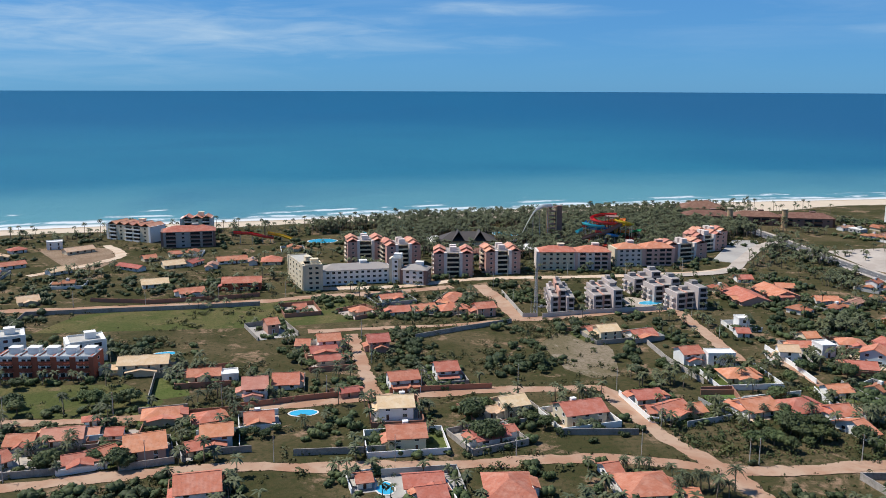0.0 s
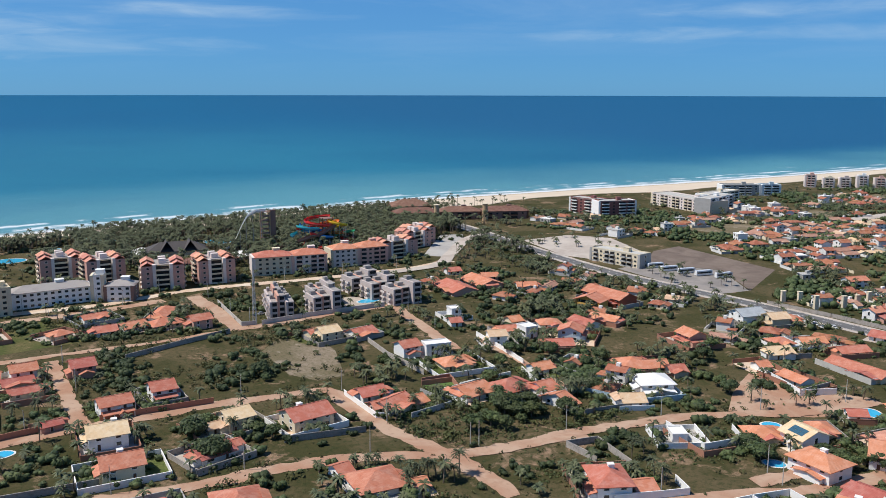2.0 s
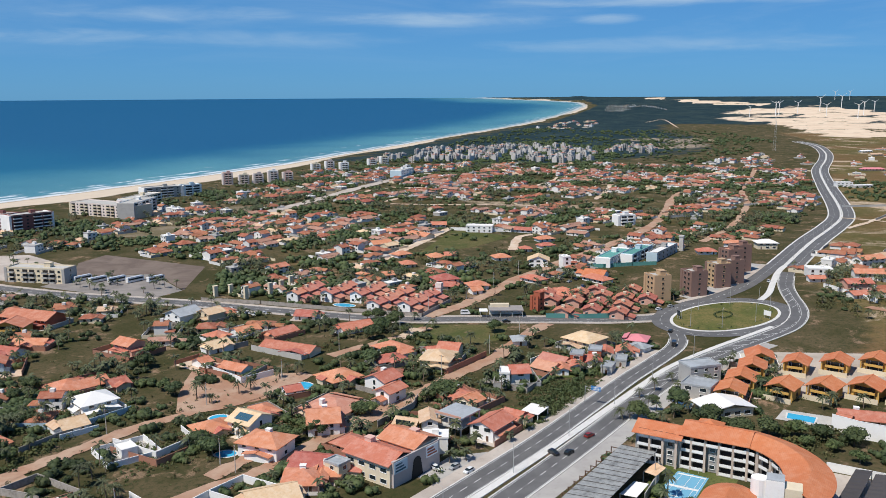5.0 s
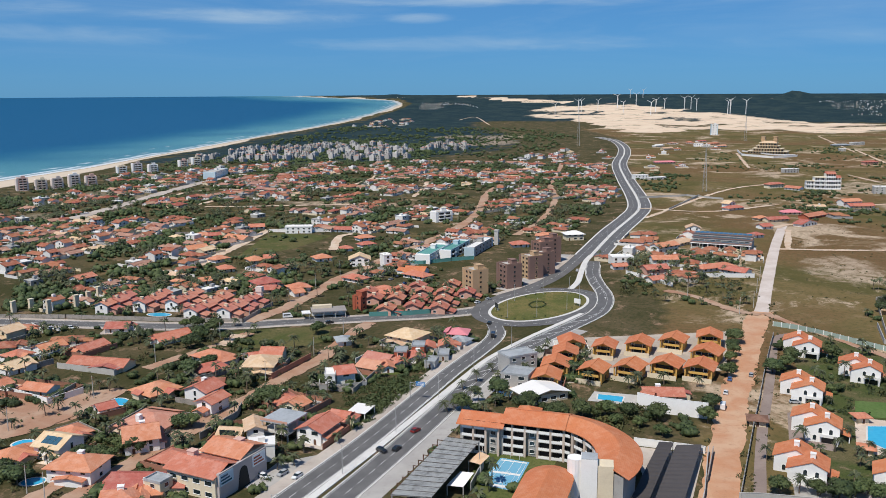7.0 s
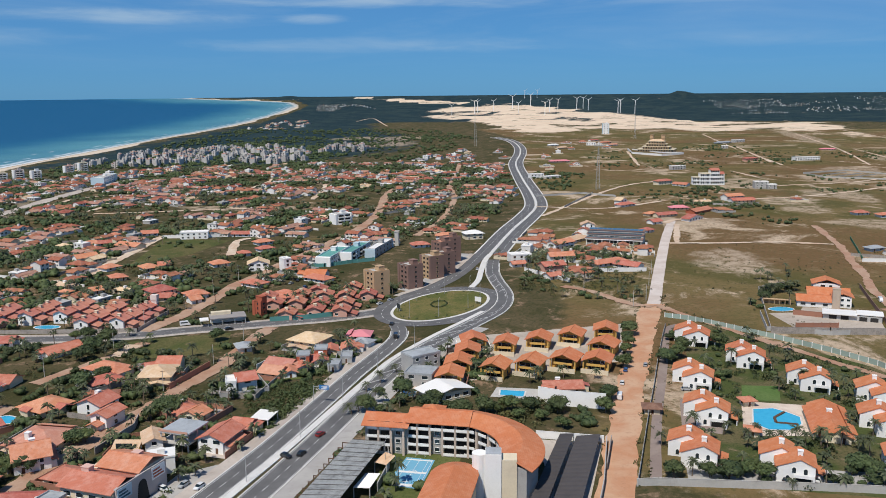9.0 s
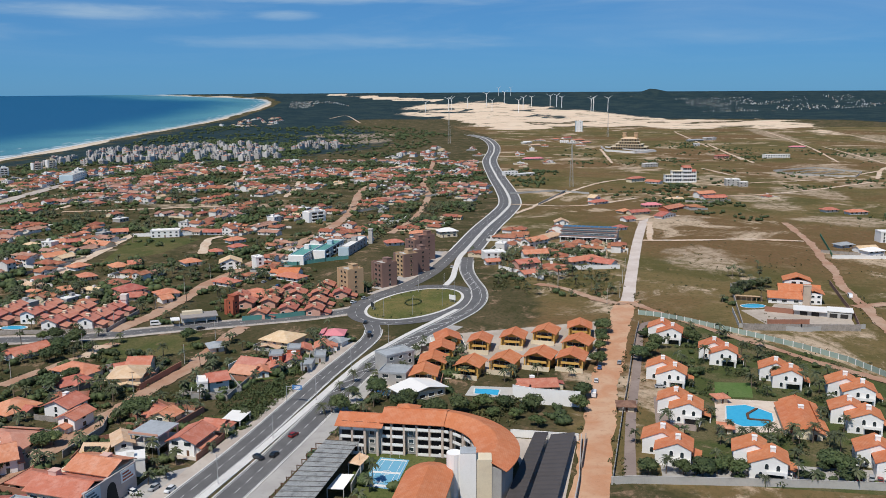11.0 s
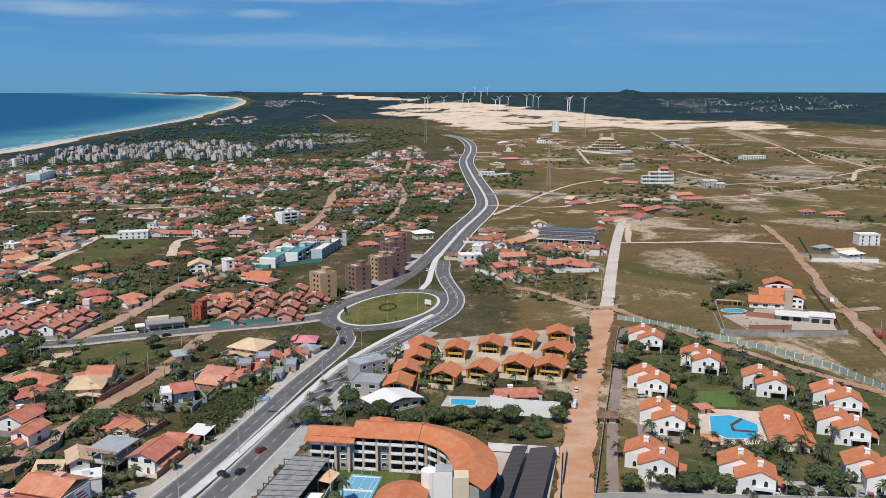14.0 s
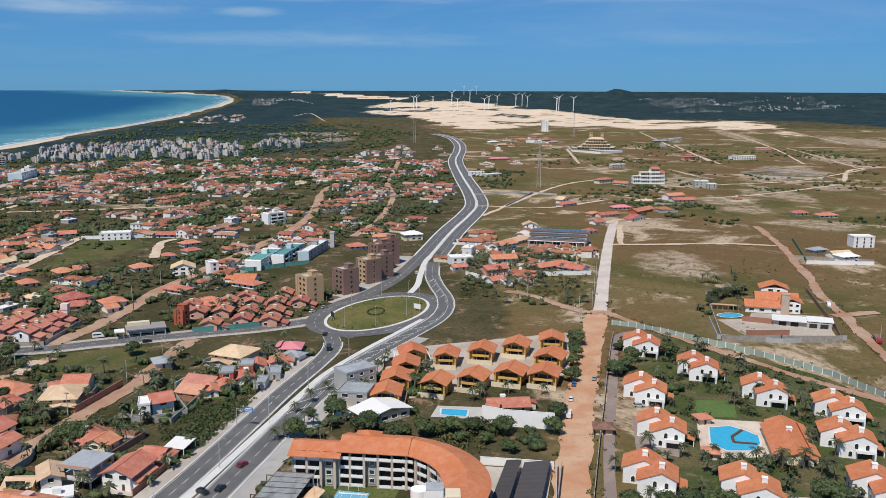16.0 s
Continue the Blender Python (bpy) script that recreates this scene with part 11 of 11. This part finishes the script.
for px_, py_ in [(66.1, 298.4), (101.4, 282.4), (111.5, 284.5), (116.8, 292.6), (135.1, 330.3), (135.5, 319.7), (127.8, 280.8), (135.1, 283.1), (144.0, 279.9), (126.9, 330.7), (138.9, 333.7), (179.8, 327.8), (173.8, 307.6), (-5.9, 259.4), (-4.0, 261.5), (-80.5, 303.9), (-77.0, 306.6), (-74.5, 309.4), (-70.8, 312.2), (-66.5, 306.0), (-61.5, 294.5)]:
    plant("palm", px_, py_)
for px_, py_ in [(-112.2, 253.0), (-111.2, 255.0), (-112.7, 249.8), (-97.9, 256.2), (-89.8, 252.5), (-87.0, 251.5), (-51.7, 275.9), (-47.6, 273.3), (-44.4, 277.9), (-55.2, 273.7), (21.5, 287.0), (24.8, 289.5), (29.2, 292.0), (23.3, 284.2), (37.5, 278.2), (43.9, 280.4), (47.9, 275.1), (51.8, 269.9), (43.1, 288.4), (24.4, 266.7), (27.9, 264.2), (131.1, 270.2), (130.8, 265.3), (132.4, 260.4), (132.1, 255.8), (120.8, 256.5), (121.0, 261.1), (124.4, 251.7), (138.5, 264.9), (142.9, 269.6), (112.4, 254.7)]:
    plant("tree", px_, py_)
for px_, py_ in [(-143.6, 304.7), (-119.8, 312.0), (-106.6, 302.6), (-102.1, 308.1), (-113.7, 305.9), (-150.2, 326.1), (-46.5, 355.4), (-38.3, 343.7), (-27.2, 354.4), (-139.2, 299.0), (50.6, 350.0), (56.6, 342.0), (57.7, 334.6), (92.1, 347.7), (109.2, 339.1), (110.4, 335.3), (154.5, 315.3), (165.7, 328.5), (172.2, 331.8), (180.8, 320.6)]:
    plant("tree", px_, py_)
for px_, py_ in [(223.1, 241.0), (221.9, 233.2), (241.2, 230.2), (258.1, 230.0), (263.6, 230.2), (263.5, 225.4), (235.2, 230.7), (174.1, 265.3), (179.4, 269.2), (172.6, 275.0), (167.4, 271.0), (138.2, 203.6), (145.8, 205.2), (148.1, 199.5), (148.1, 195.2), (150.8, 215.1), (156.4, 216.4), (135.5, 333.9), (136.0, 324.0), (148.1, 323.2), (158.9, 334.2), (145.4, 298.0), (135.2, 306.7), (116.4, 322.6)]:
    plant("palm", px_, py_)
for px_, py_ in [(239.2, 175.8), (243.0, 176.1), (208.7, 184.7), (209.0, 181.2), (215.8, 182.0), (216.8, 177.8), (206.8, 189.5), (139.0, 295.0), (136.6, 281.1), (134.3, 268.1), (136.0, 263.1), (137.8, 258.1), (143.6, 260.2), (151.3, 257.3), (151.5, 250.0), (174.3, 273.5), (181.0, 305.2), (186.5, 300.5), (196.5, 302.4), (191.4, 286.5), (190.7, 206.5), (188.7, 201.6), (186.8, 196.8), (190.0, 197.3), (225.2, 267.7), (223.8, 259.0), (221.7, 251.3), (239.2, 288.1), (253.1, 300.3)]:
    plant("tree", px_, py_)
for px_, py_ in [(348.0, 213.5), (355.3, 213.5), (341.0, 238.4), (341.0, 225.6), (336.9, 216.8), (333.3, 186.3), (337.1, 183.1), (288.1, 177.2), (290.6, 183.8), (283.0, 181.5)]:
    plant("palm", px_, py_)
for px_, py_ in [(334.9, 230.8), (348.3, 232.2), (338.9, 221.2), (332.7, 245.5), (269.6, 160.8), (264.0, 161.9), (270.2, 156.6), (362.3, 183.6), (328.7, 236.0), (323.0, 228.7)]:
    plant("tree", px_, py_)
for px_, py_ in [(307.2, 416.8), (320.1, 416.5), (313.2, 391.2), (318.7, 376.7), (265.8, 441.7), (277.9, 441.7), (263.2, 523.8), (251.5, 509.1), (265.6, 497.1), (275.9, 500.4), (276.9, 487.4), (228.8, 528.4), (241.4, 529.8), (251.5, 533.7)]:
    plant("palm", px_, py_)

# ---- plots: a yard and walls round the nearer houses ----
plot_rand = random.Random(21)
YARDS = ((LAWN, "green lawn of a house plot"), (DIRT_GREY, "packed grey yard of a house plot"), (PAVING, "paved yard of a house plot"), (DIRT_PALE, "pale sandy yard of a house plot"), (GRASS, "rough grass yard of a house plot"))
PLOT_WALLS = ((WALL_STAINED, "weathered rendered boundary wall round a plot"), (WALL_BRICK, "dark raw brick boundary wall round a plot"), (GREY, "grey rendered boundary wall round a plot"), (WALL_STAINED, "weathered rendered boundary wall round a plot"), (WALL_BRICK, "dark raw brick boundary wall round a plot"), (WHITE, "white boundary wall round a plot"))
plot_n = 0
for o in [q for q in scene.objects if q.name.split(".")[0] == "house" and q.parent is None]:
    x, y = o.location.x, o.location.y
    if math.hypot(x, y) > 480 or (230 < x < 440 and -130 < y < 60) or plot_rand.random() < 0.22:
        continue
    rz = o.rotation_euler.z
    foot = [f for f in FOOTPRINTS if abs(f[0] - x) < 0.06 and abs(f[1] - y) < 0.06]
    if not foot:
        continue
    a, b = foot[0][2] + plot_rand.uniform(2.0, 6.5), foot[0][3] + plot_rand.uniform(2.5, 7.5)
    c, s = math.cos(rz), math.sin(rz)
    turn_pt = lambda u, v: (x + u * c - v * s, y + u * s + v * c)
    corners = [turn_pt(-a, -b), turn_pt(a, -b), turn_pt(a, b), turn_pt(-a, b)]
    cx_ = np.array([p for p in corners])
    if not clear_of(cx_[:, 0], cx_[:, 1], 0.3).all():
        a, b = foot[0][2] + 1.5, foot[0][3] + 1.8
        corners = [turn_pt(-a, -b), turn_pt(a, -b), turn_pt(a, b), turn_pt(-a, b)]
    mt, words = plot_rand.choice(YARDS)
    plot_n += 1
    flat_patch("yard", corners, mt, 0.006 + 0.0009 * plot_n, words, "yard")
    wmt, words = plot_rand.choice(PLOT_WALLS)
    runs = []
    for p, q in zip(corners, corners[1:] + corners[:1]):
        t = np.linspace(0.02, 0.98, 9)
        if clear_of(p[0] + (q[0] - p[0]) * t, p[1] + (q[1] - p[1]) * t, -0.2).all() and plot_rand.random() < 0.85:
            runs.append((p, q))
    for p, q in runs:
        boundary_wall([p, q], plot_rand.uniform(1.8, 2.3), wmt, label=words)

# ---- planting past counting ----
def as_arrays(k):
    v = np.array([tuple(p) for p in k.v], np.float32)
    tris = []
    for q in k.f:
        for i in range(1, len(q) - 1):
            tris.append((q[0], q[i], q[i + 1]))
    return v, np.array(tris, np.int32)


def scattered(name, templates, spots, mat, label, category, seed, smin=0.7, smax=1.25):
    """Many copies of a few small plants, set out as one piece of planting."""
    r = np.random.RandomState(seed)
    vs, fs, off = [], [], 0
    pick = r.randint(0, len(templates), len(spots))
    for (x, y), q in zip(spots, pick):
        v, f = templates[q]
        a, s = r.uniform(0, 6.28), r.uniform(smin, smax)
        c, n = math.cos(a) * s, math.sin(a) * s
        w = np.empty_like(v)
        w[:, 0] = v[:, 0] * c - v[:, 1] * n + x
        w[:, 1] = v[:, 0] * n + v[:, 1] * c + y
        w[:, 2] = v[:, 2] * s * r.uniform(0.8, 1.2) + float(rim_z(np.hypot(x, y)))
        vs.append(w)
        fs.append(f + off)
        off += len(v)
    if not vs:
        return None
    v, f = np.concatenate(vs), np.concatenate(fs)
    me = bpy.data.meshes.new(name)
    me.vertices.add(len(v))
    me.vertices.foreach_set("co", v.ravel())
    me.loops.add(len(f) * 3)
    me.loops.foreach_set("vertex_index", f.ravel())
    me.polygons.add(len(f))
    me.polygons.foreach_set("loop_start", np.arange(0, len(f) * 3, 3, dtype=np.int32))
    me.update(calc_edges=True)
    me.materials.append(mat)
    return tagged(new(name, me), label, category, kind="stuff")


def bush_kit(seed, size, count, leaf, lobes=3):
    k = Kit()
    r = random.Random(seed)
    for i in range(lobes):
        c = (r.uniform(-.5, .5) * size, r.uniform(-.5, .5) * size, size * r.uniform(0.3, 0.5))
        if size > 2.3:
            lump(k, c, size * 0.55, size * 0.55, size * 0.42, r)
        leaf_cloud(k, r, *c, size * 0.6, size * 0.6, size * 0.45, count, leaf)
    return as_arrays(k)


def far_palm(seed, h):
    r = random.Random(seed)
    k, t = Kit(), Kit()
    t.tube((0, 0, -0.2), (0.3, 0.1, h), 0.2, 0.13, 4)
    for i in range(16):
        a = i * 2.4 + r.uniform(-.2, .2)
        up = r.uniform(-0.5, 1.3)
        d = Vector((math.cos(a), math.sin(a), 0))
        s = Vector((-d.y, d.x, 0))
        p0 = Vector((0.3, 0.1, h))
        p1 = p0 + d * (1.35 - 0.35 * up) + Vector((0, 0, 0.95 * up))
        p2 = p1 + d * 1.15 - Vector((0, 0, 1.05 - 0.5 * up))
        k.poly([p0, p1 - s * 0.42 - Vector((0, 0, 0.25)), p1, p1 + s * 0.42 - Vector((0, 0, 0.25)), p2], [(0, 1, 2), (0, 2, 3), (1, 4, 2), (2, 4, 3)])
    return as_arrays(k), as_arrays(t)


def spots_in(zone, count, pad, seed, clump=0.0):
    r = np.random.RandomState(seed)
    z = np.array(zone, float)
    lo, hi = z.min(0), z.max(0)
    p = r.uniform(lo, hi, (count * 3, 2))
    if clump:
        c = r.uniform(lo, hi, (max(3, count // 14), 2))
        p = c[r.randint(0, len(c), count * 3)] + r.randn(count * 3, 2) * clump
    ok = inside(zone, p[:, 0], p[:, 1])
    p = p[ok][:count]
    p = p[inland(p[:, 0], p[:, 1]) > 48]
    bare_ = np.zeros(len(p), bool)
    for plot in OPEN_PLOTS:
        bare_ |= inside(plot, p[:, 0], p[:, 1])
    p = p[~bare_ | (r.rand(len(p)) < 0.22)]
    return p[clear_of(p[:, 0], p[:, 1], pad)] if len(p) else p


BUSHES = [bush_kit(i, s, n, lf) for i, (s, n, lf) in enumerate(((1.6, 9, 0.55), (1.1, 7, 0.45), (2.2, 12, 0.7)))]
LOW = [bush_kit(30 + i, s, 5, 0.4) for i, s in enumerate((0.7, 0.5, 0.9))]
BIG = [bush_kit(60 + i, s, 26, 0.62) for i, s in enumerate((3.0, 3.6, 2.6))]
FAR_TREES = [bush_kit(90 + i, s, 9, 1.0, 2) for i, s in enumerate((3.0, 3.8, 2.5))]
FPALMS = [far_palm(i, h) for i, h in enumerate((3.6, 4.8, 3.0, 5.8))]
TALL_PALMS = [far_palm(10 + i, h) for i, h in enumerate((6.5, 8.0, 7.2, 9.2))]

NEAR_TOWN = [(-200, 200), (60, 195), (150, 165), (215, 165), (330, 140), (345, 230), (330, 400), (300, 500), (60, 500), (-120, 460), (-330, 440)]
MID_TOWN = [(-350, 470), (-60, 470), (60, 500), (300, 500), (312, 600), (330, 690), (-60, 720), (-360, 680)]
BEACH_GROVE = [(-30, 610), (40, 575), (110, 570), (200, 590), (260, 640), (300, 690), (250, 730), (330, 760), (300, 800), (150, 780), (0, 740), (-70, 700)]
WIDE = TOWN_FAR
SCRUB_E = [(275, 0), (330, 20), (360, 60), (330, 75), (275, 50)]
RIGHT = [(480, 55), (640, 60), (640, -20), (470, -15)]
FIELDS_E = [(430, -30), (800, -60), (900, -500), (300, -500), (330, -140)]
HIGHWAY_N = [(255, 113), (330, 107), (318, 122), (270, 128)]


def palms_of(zone, n, pad, seed, clump=0.0, kinds=FPALMS):
    p = spots_in(zone, n, pad, seed, clump)
    r = np.random.RandomState(seed)
    if len(p):
        q = r.randint(0, 4, len(p))
        for i in range(4):
            if (q == i).any():
                scattered("palm_fronds", [kinds[i][0]], p[q == i], PALM_LEAF, "crowns of massed coconut palms", "palm grove", seed + i, 0.85, 1.15)
                scattered("palm_trunks", [kinds[i][1]], p[q == i], TRUNK, "trunks of massed coconut palms", "palm grove", seed + i, 0.85, 1.15)


def trees_of(zone, n, pad, seed, clump=0.0, smin=0.7, smax=1.3, mat=TREE_LEAF, name="tree_canopy", kinds=None):
    scattered(name, kinds or BIG, spots_in(zone, n, pad, seed, clump), mat, "massed green crowns of garden trees", "trees", seed, smin, smax)


def scrub_of(zone, n, pad, seed, clump=0.0, kinds=None, mat=SCRUB_LEAF):
    scattered("scrub", kinds or BUSHES, spots_in(zone, n, pad, seed, clump), mat, "wild green and straw-coloured scrub on open plots", "scrub", seed)


palms_of(NEAR_TOWN, 520, 1.0, 101, 6)
def garden_spots(reach, per, seed, lo, hi):
    """Places close round the houses, where gardens are."""
    r = np.random.RandomState(seed)
    p = []
    for cx, cy, hw, hd, rz in FOOTPRINTS:
        if math.hypot(cx, cy) < reach and hw < 14 and not (235 < cx < 430 and -125 < cy < 60):
            c, s = math.cos(radians(rz)), math.sin(radians(rz))
            for _ in range(r.poisson(per)):
                u, v = r.uniform(-1, 1) * (hw + hi), r.uniform(-1, 1) * (hd + hi)
                if r.rand() < 0.5:
                    u = (hw + r.uniform(lo, hi)) * r.choice((-1, 1))
                else:
                    v = (hd + r.uniform(lo, hi)) * r.choice((-1, 1))
                p.append((cx + u * c - v * s, cy + u * s + v * c))
    p = np.array(p)
    return p[clear_of(p[:, 0], p[:, 1], lo * 0.5)]


scattered("garden_trees", BIG, garden_spots(560, 5.5, 201, 1.5, 6.5), TREE_LEAF, "dark green garden trees close round the houses", "trees", 201, 0.45, 1.05)
scattered("garden_trees", BIG, garden_spots(540, 2.4, 202, 1.5, 6.5), TREE_LEAF_B, "light green garden trees close round the houses", "trees", 202, 0.4, 0.95)
scattered("garden_shrubs", BUSHES, garden_spots(420, 4.0, 203, 0.8, 6.0), TREE_LEAF_B, "shrubs close round the houses", "shrubs", 203, 0.6, 1.2)
gp = garden_spots(600, 3.2, 204, 1.2, 7.0)
for i in range(4):
    scattered("palm_fronds", [FPALMS[i][0]], gp[i::4], PALM_LEAF, "crowns of garden coconut palms", "palm grove", 210 + i, 0.85, 1.15)
    scattered("palm_trunks", [FPALMS[i][1]], gp[i::4], TRUNK, "trunks of garden coconut palms", "palm grove", 210 + i, 0.85, 1.15)
trees_of(NEAR_TOWN, 1100, 1.0, 102, 7, 0.5, 1.15)
trees_of(NEAR_TOWN, 280, 1.0, 103, 6, 0.5, 1.0, TREE_LEAF_B)
def verge_spots(count, seed):
    """Along the edges of the unpaved streets."""
    r = np.random.RandomState(seed)
    p = []
    for line, hw in ROADS:
        near = line[np.hypot(line[:, 0], line[:, 1]) < 520]
        if len(near) > 6 and hw < 6.5:
            side = offset_line(near, r.choice((-1, 1), len(near)) * (hw + r.uniform(-0.5, 1.6, len(near))))
            p.append(side[r.rand(len(side)) < 0.5])
    p = np.concatenate(p)
    return p[r.permutation(len(p))[:count]]


scattered("verge_weeds", LOW + BUSHES[1:2], verge_spots(1700, 301), SCRUB_LEAF, "weeds along the edges of unpaved streets", "weeds", 301, 0.6, 1.5)
scrub_of([(-20, 330), (90, 340), (90, 420), (0, 420)], 420, 0.5, 302, 5)
trees_of([(-20, 330), (90, 340), (90, 420), (0, 420)], 60, 1.0, 303, 6, 0.5, 1.0)
trees_of([(-150, 230), (20, 225), (40, 330), (-120, 330)], 110, 1.0, 304, 7, 0.5, 1.1)
trees_of([(226, 385), (267, 330), (220, 253), (179, 218), (135, 230), (150, 270)], 150, 0.8, 305, 7, 0.5, 1.1)
scrub_of(NEAR_TOWN, 2400, 0.6, 104, 7)
scrub_of(NEAR_TOWN, 2600, 0.4, 105, 0, LOW)
WEED_LEAF = leaf_mat("weed_leaves", (0.045, 0.066, 0.022), (0.105, 0.125, 0.045), dry_amt=0.3)
LUSH = [(96, 300), (150, 300), (225, 312), (216, 262), (150, 242), (104, 243), (90, 262)]
scrub_of(LUSH, 900, 0.4, 106, 6, None, WEED_LEAF)
scrub_of(LUSH, 900, 0.3, 107, 0, LOW, WEED_LEAF)
scrub_of([(100, 234), (200, 230), (190, 200), (110, 205)], 600, 0.3, 108, 5, LOW, WEED_LEAF)
scrub_of([(301, 145), (310, 129), (320, 112), (270, 111), (275, 129)], 900, 0.3, 109, 4, LOW + BUSHES[1:2], WEED_LEAF)
trees_of([(120, 320), (230, 330), (330, 390), (330, 520), (180, 500), (110, 420)], 190, 0.8, 191, 9, 0.6, 1.2, TREE_LEAF, "tree_canopy", FAR_TREES)
palms_of([(120, 320), (230, 330), (330, 390), (330, 520), (180, 500), (110, 420)], 170, 0.8, 192, 7)
palms_of(MID_TOWN, 520, 1.0, 111, 9)
trees_of(MID_TOWN, 900, 1.0, 112, 16, 0.6, 1.2, TREE_LEAF, "tree_canopy", FAR_TREES)
scrub_of(MID_TOWN, 1600, 1.0, 113, 14)
palms_of(BEACH_GROVE, 5200, 0.3, 121, 0.0, TALL_PALMS)
palms_of([(-330, 640), (-60, 660), (0, 740), (150, 780), (300, 800), (330, 765), (420, 780), (420, 800), (300, 830), (100, 795), (-80, 735), (-330, 672)], 420, 0.3, 125, 0.0, TALL_PALMS)
trees_of(BEACH_GROVE, 350, 0.5, 122, 0, 0.6, 1.1, TREE_LEAF, "tree_canopy", FAR_TREES)
palms_of([(225, 545), (292, 535), (292, 640), (262, 600)], 150, 1.0, 123, 7, TALL_PALMS)
palms_of([(240, 640), (290, 650), (340, 690), (300, 700)], 160, 1.0, 127, 9, TALL_PALMS)
palms_of([(312, 592), (359, 598), (380, 572), (369, 520), (320, 500)], 24, -30, 124)
palms_of([(318, 470), (345, 477), (378, 440), (353, 386), (332, 386), (322, 425)], 16, -30, 126)
palms_of(WIDE, 2300, 0.8, 131, 9)
trees_of(WIDE, 6000, 0.8, 132, 9, 0.6, 1.5, TREE_LEAF, "tree_canopy", FAR_TREES)
trees_of(WIDE, 1700, 0.8, 133, 0, 0.6, 1.3, TREE_LEAF_B, "tree_canopy", FAR_TREES)
scrub_of(WIDE, 1600, 1.0, 134, 16)
scrub_of(SCRUB_E, 260, 0.5, 141, 4)
trees_of(SCRUB_E, 26, 1.0, 142, 5, 0.6, 1.1)
scrub_of(RIGHT, 380, 0.6, 143, 8)
trees_of(RIGHT, 95, 1.0, 144, 10, 0.5, 1.1)
palms_of(RIGHT, 130, 1.0, 146)
SHORE_TOWN = [(415, 690), (430, 590), (560, 590), (800, 680), (1170, 730), (1200, 860), (860, 790), (640, 740)]
trees_of([(345, 640), (359, 719), (408, 731), (435, 718), (437, 595), (405, 553), (375, 610)], 150, 0.8, 176, 9, 0.5, 1.1, TREE_LEAF, "tree_canopy", FAR_TREES)
palms_of([(310, 610), (330, 690), (359, 719), (408, 731), (437, 595), (405, 553), (375, 604)], 130, 0.8, 177, 8)
trees_of(SHORE_TOWN, 1300, 0.8, 171, 14, 0.6, 1.5, TREE_LEAF, "tree_canopy", FAR_TREES)
palms_of(SHORE_TOWN, 330, 0.8, 172)
trees_of([(700, -60), (850, -20), (1000, -40), (1130, -90), (1130, -160), (900, -180), (730, -140)], 170, 1.0, 173, 12, 0.5, 1.2, TREE_LEAF, "tree_canopy", FAR_TREES)
trees_of([(1000, 60), (1200, 40), (1250, 110), (1050, 110)], 140, 1.0, 174, 16, 0.6, 1.3, TREE_LEAF, "tree_canopy", FAR_TREES)
palms_of([(543, -86), (591, -123), (539, -113), (507, -96), (455, -79)], 14, 0.5, 182)
scrub_of([(440, 62), (470, 62), (480, 90), (455, 100), (435, 85)], 60, 0.2, 184, 0, LOW)
scrub_of(FIELDS_E, 900, 0.5, 145, 14, LOW)
isl_spots = oval(-3.0, 27)[:-1]
scattered("island_shrubs", LOW, isl_spots, TREE_LEAF, "row of small clipped shrubs round the island lawn", "shrubs", 311, 0.9, 1.5)
scrub_of(HIGHWAY_N, 200, 0.5, 147, 5, None, TREE_LEAF_B)
trees_of([(245, -26), (250, -100), (350, -120), (420, -60), (425, -34)], 85, 0.8, 151, 0, 0.35, 0.75)
palms_of([(245, -26), (250, -100), (350, -120), (420, -60), (425, -34)], 70, 0.8, 152)
scrub_of([(245, -26), (250, -100), (350, -120), (420, -60), (425, -34)], 320, 0.6, 153, 6, None, TREE_LEAF)
trees_of([(1200, 880), (1240, 690), (1340, 460), (1750, 600), (1900, 860)], 2200, 0.5, 161, 0, 0.7, 1.4, TREE_LEAF, "tree_canopy", FAR_TREES)
trees_of([(820, -20), (1600, 60), (1900, -200), (1500, -700), (700, -500)], 1100, 1.0, 162, 22, 0.4, 1.1, TREE_LEAF, "tree_canopy", FAR_TREES)
trees_of([(1400, 330), (2100, 330), (2550, 560), (2650, 1180), (1600, 950)], 1500, 0.5, 163, 40, 0.8, 1.9, TREE_LEAF, "tree_canopy", FAR_TREES)
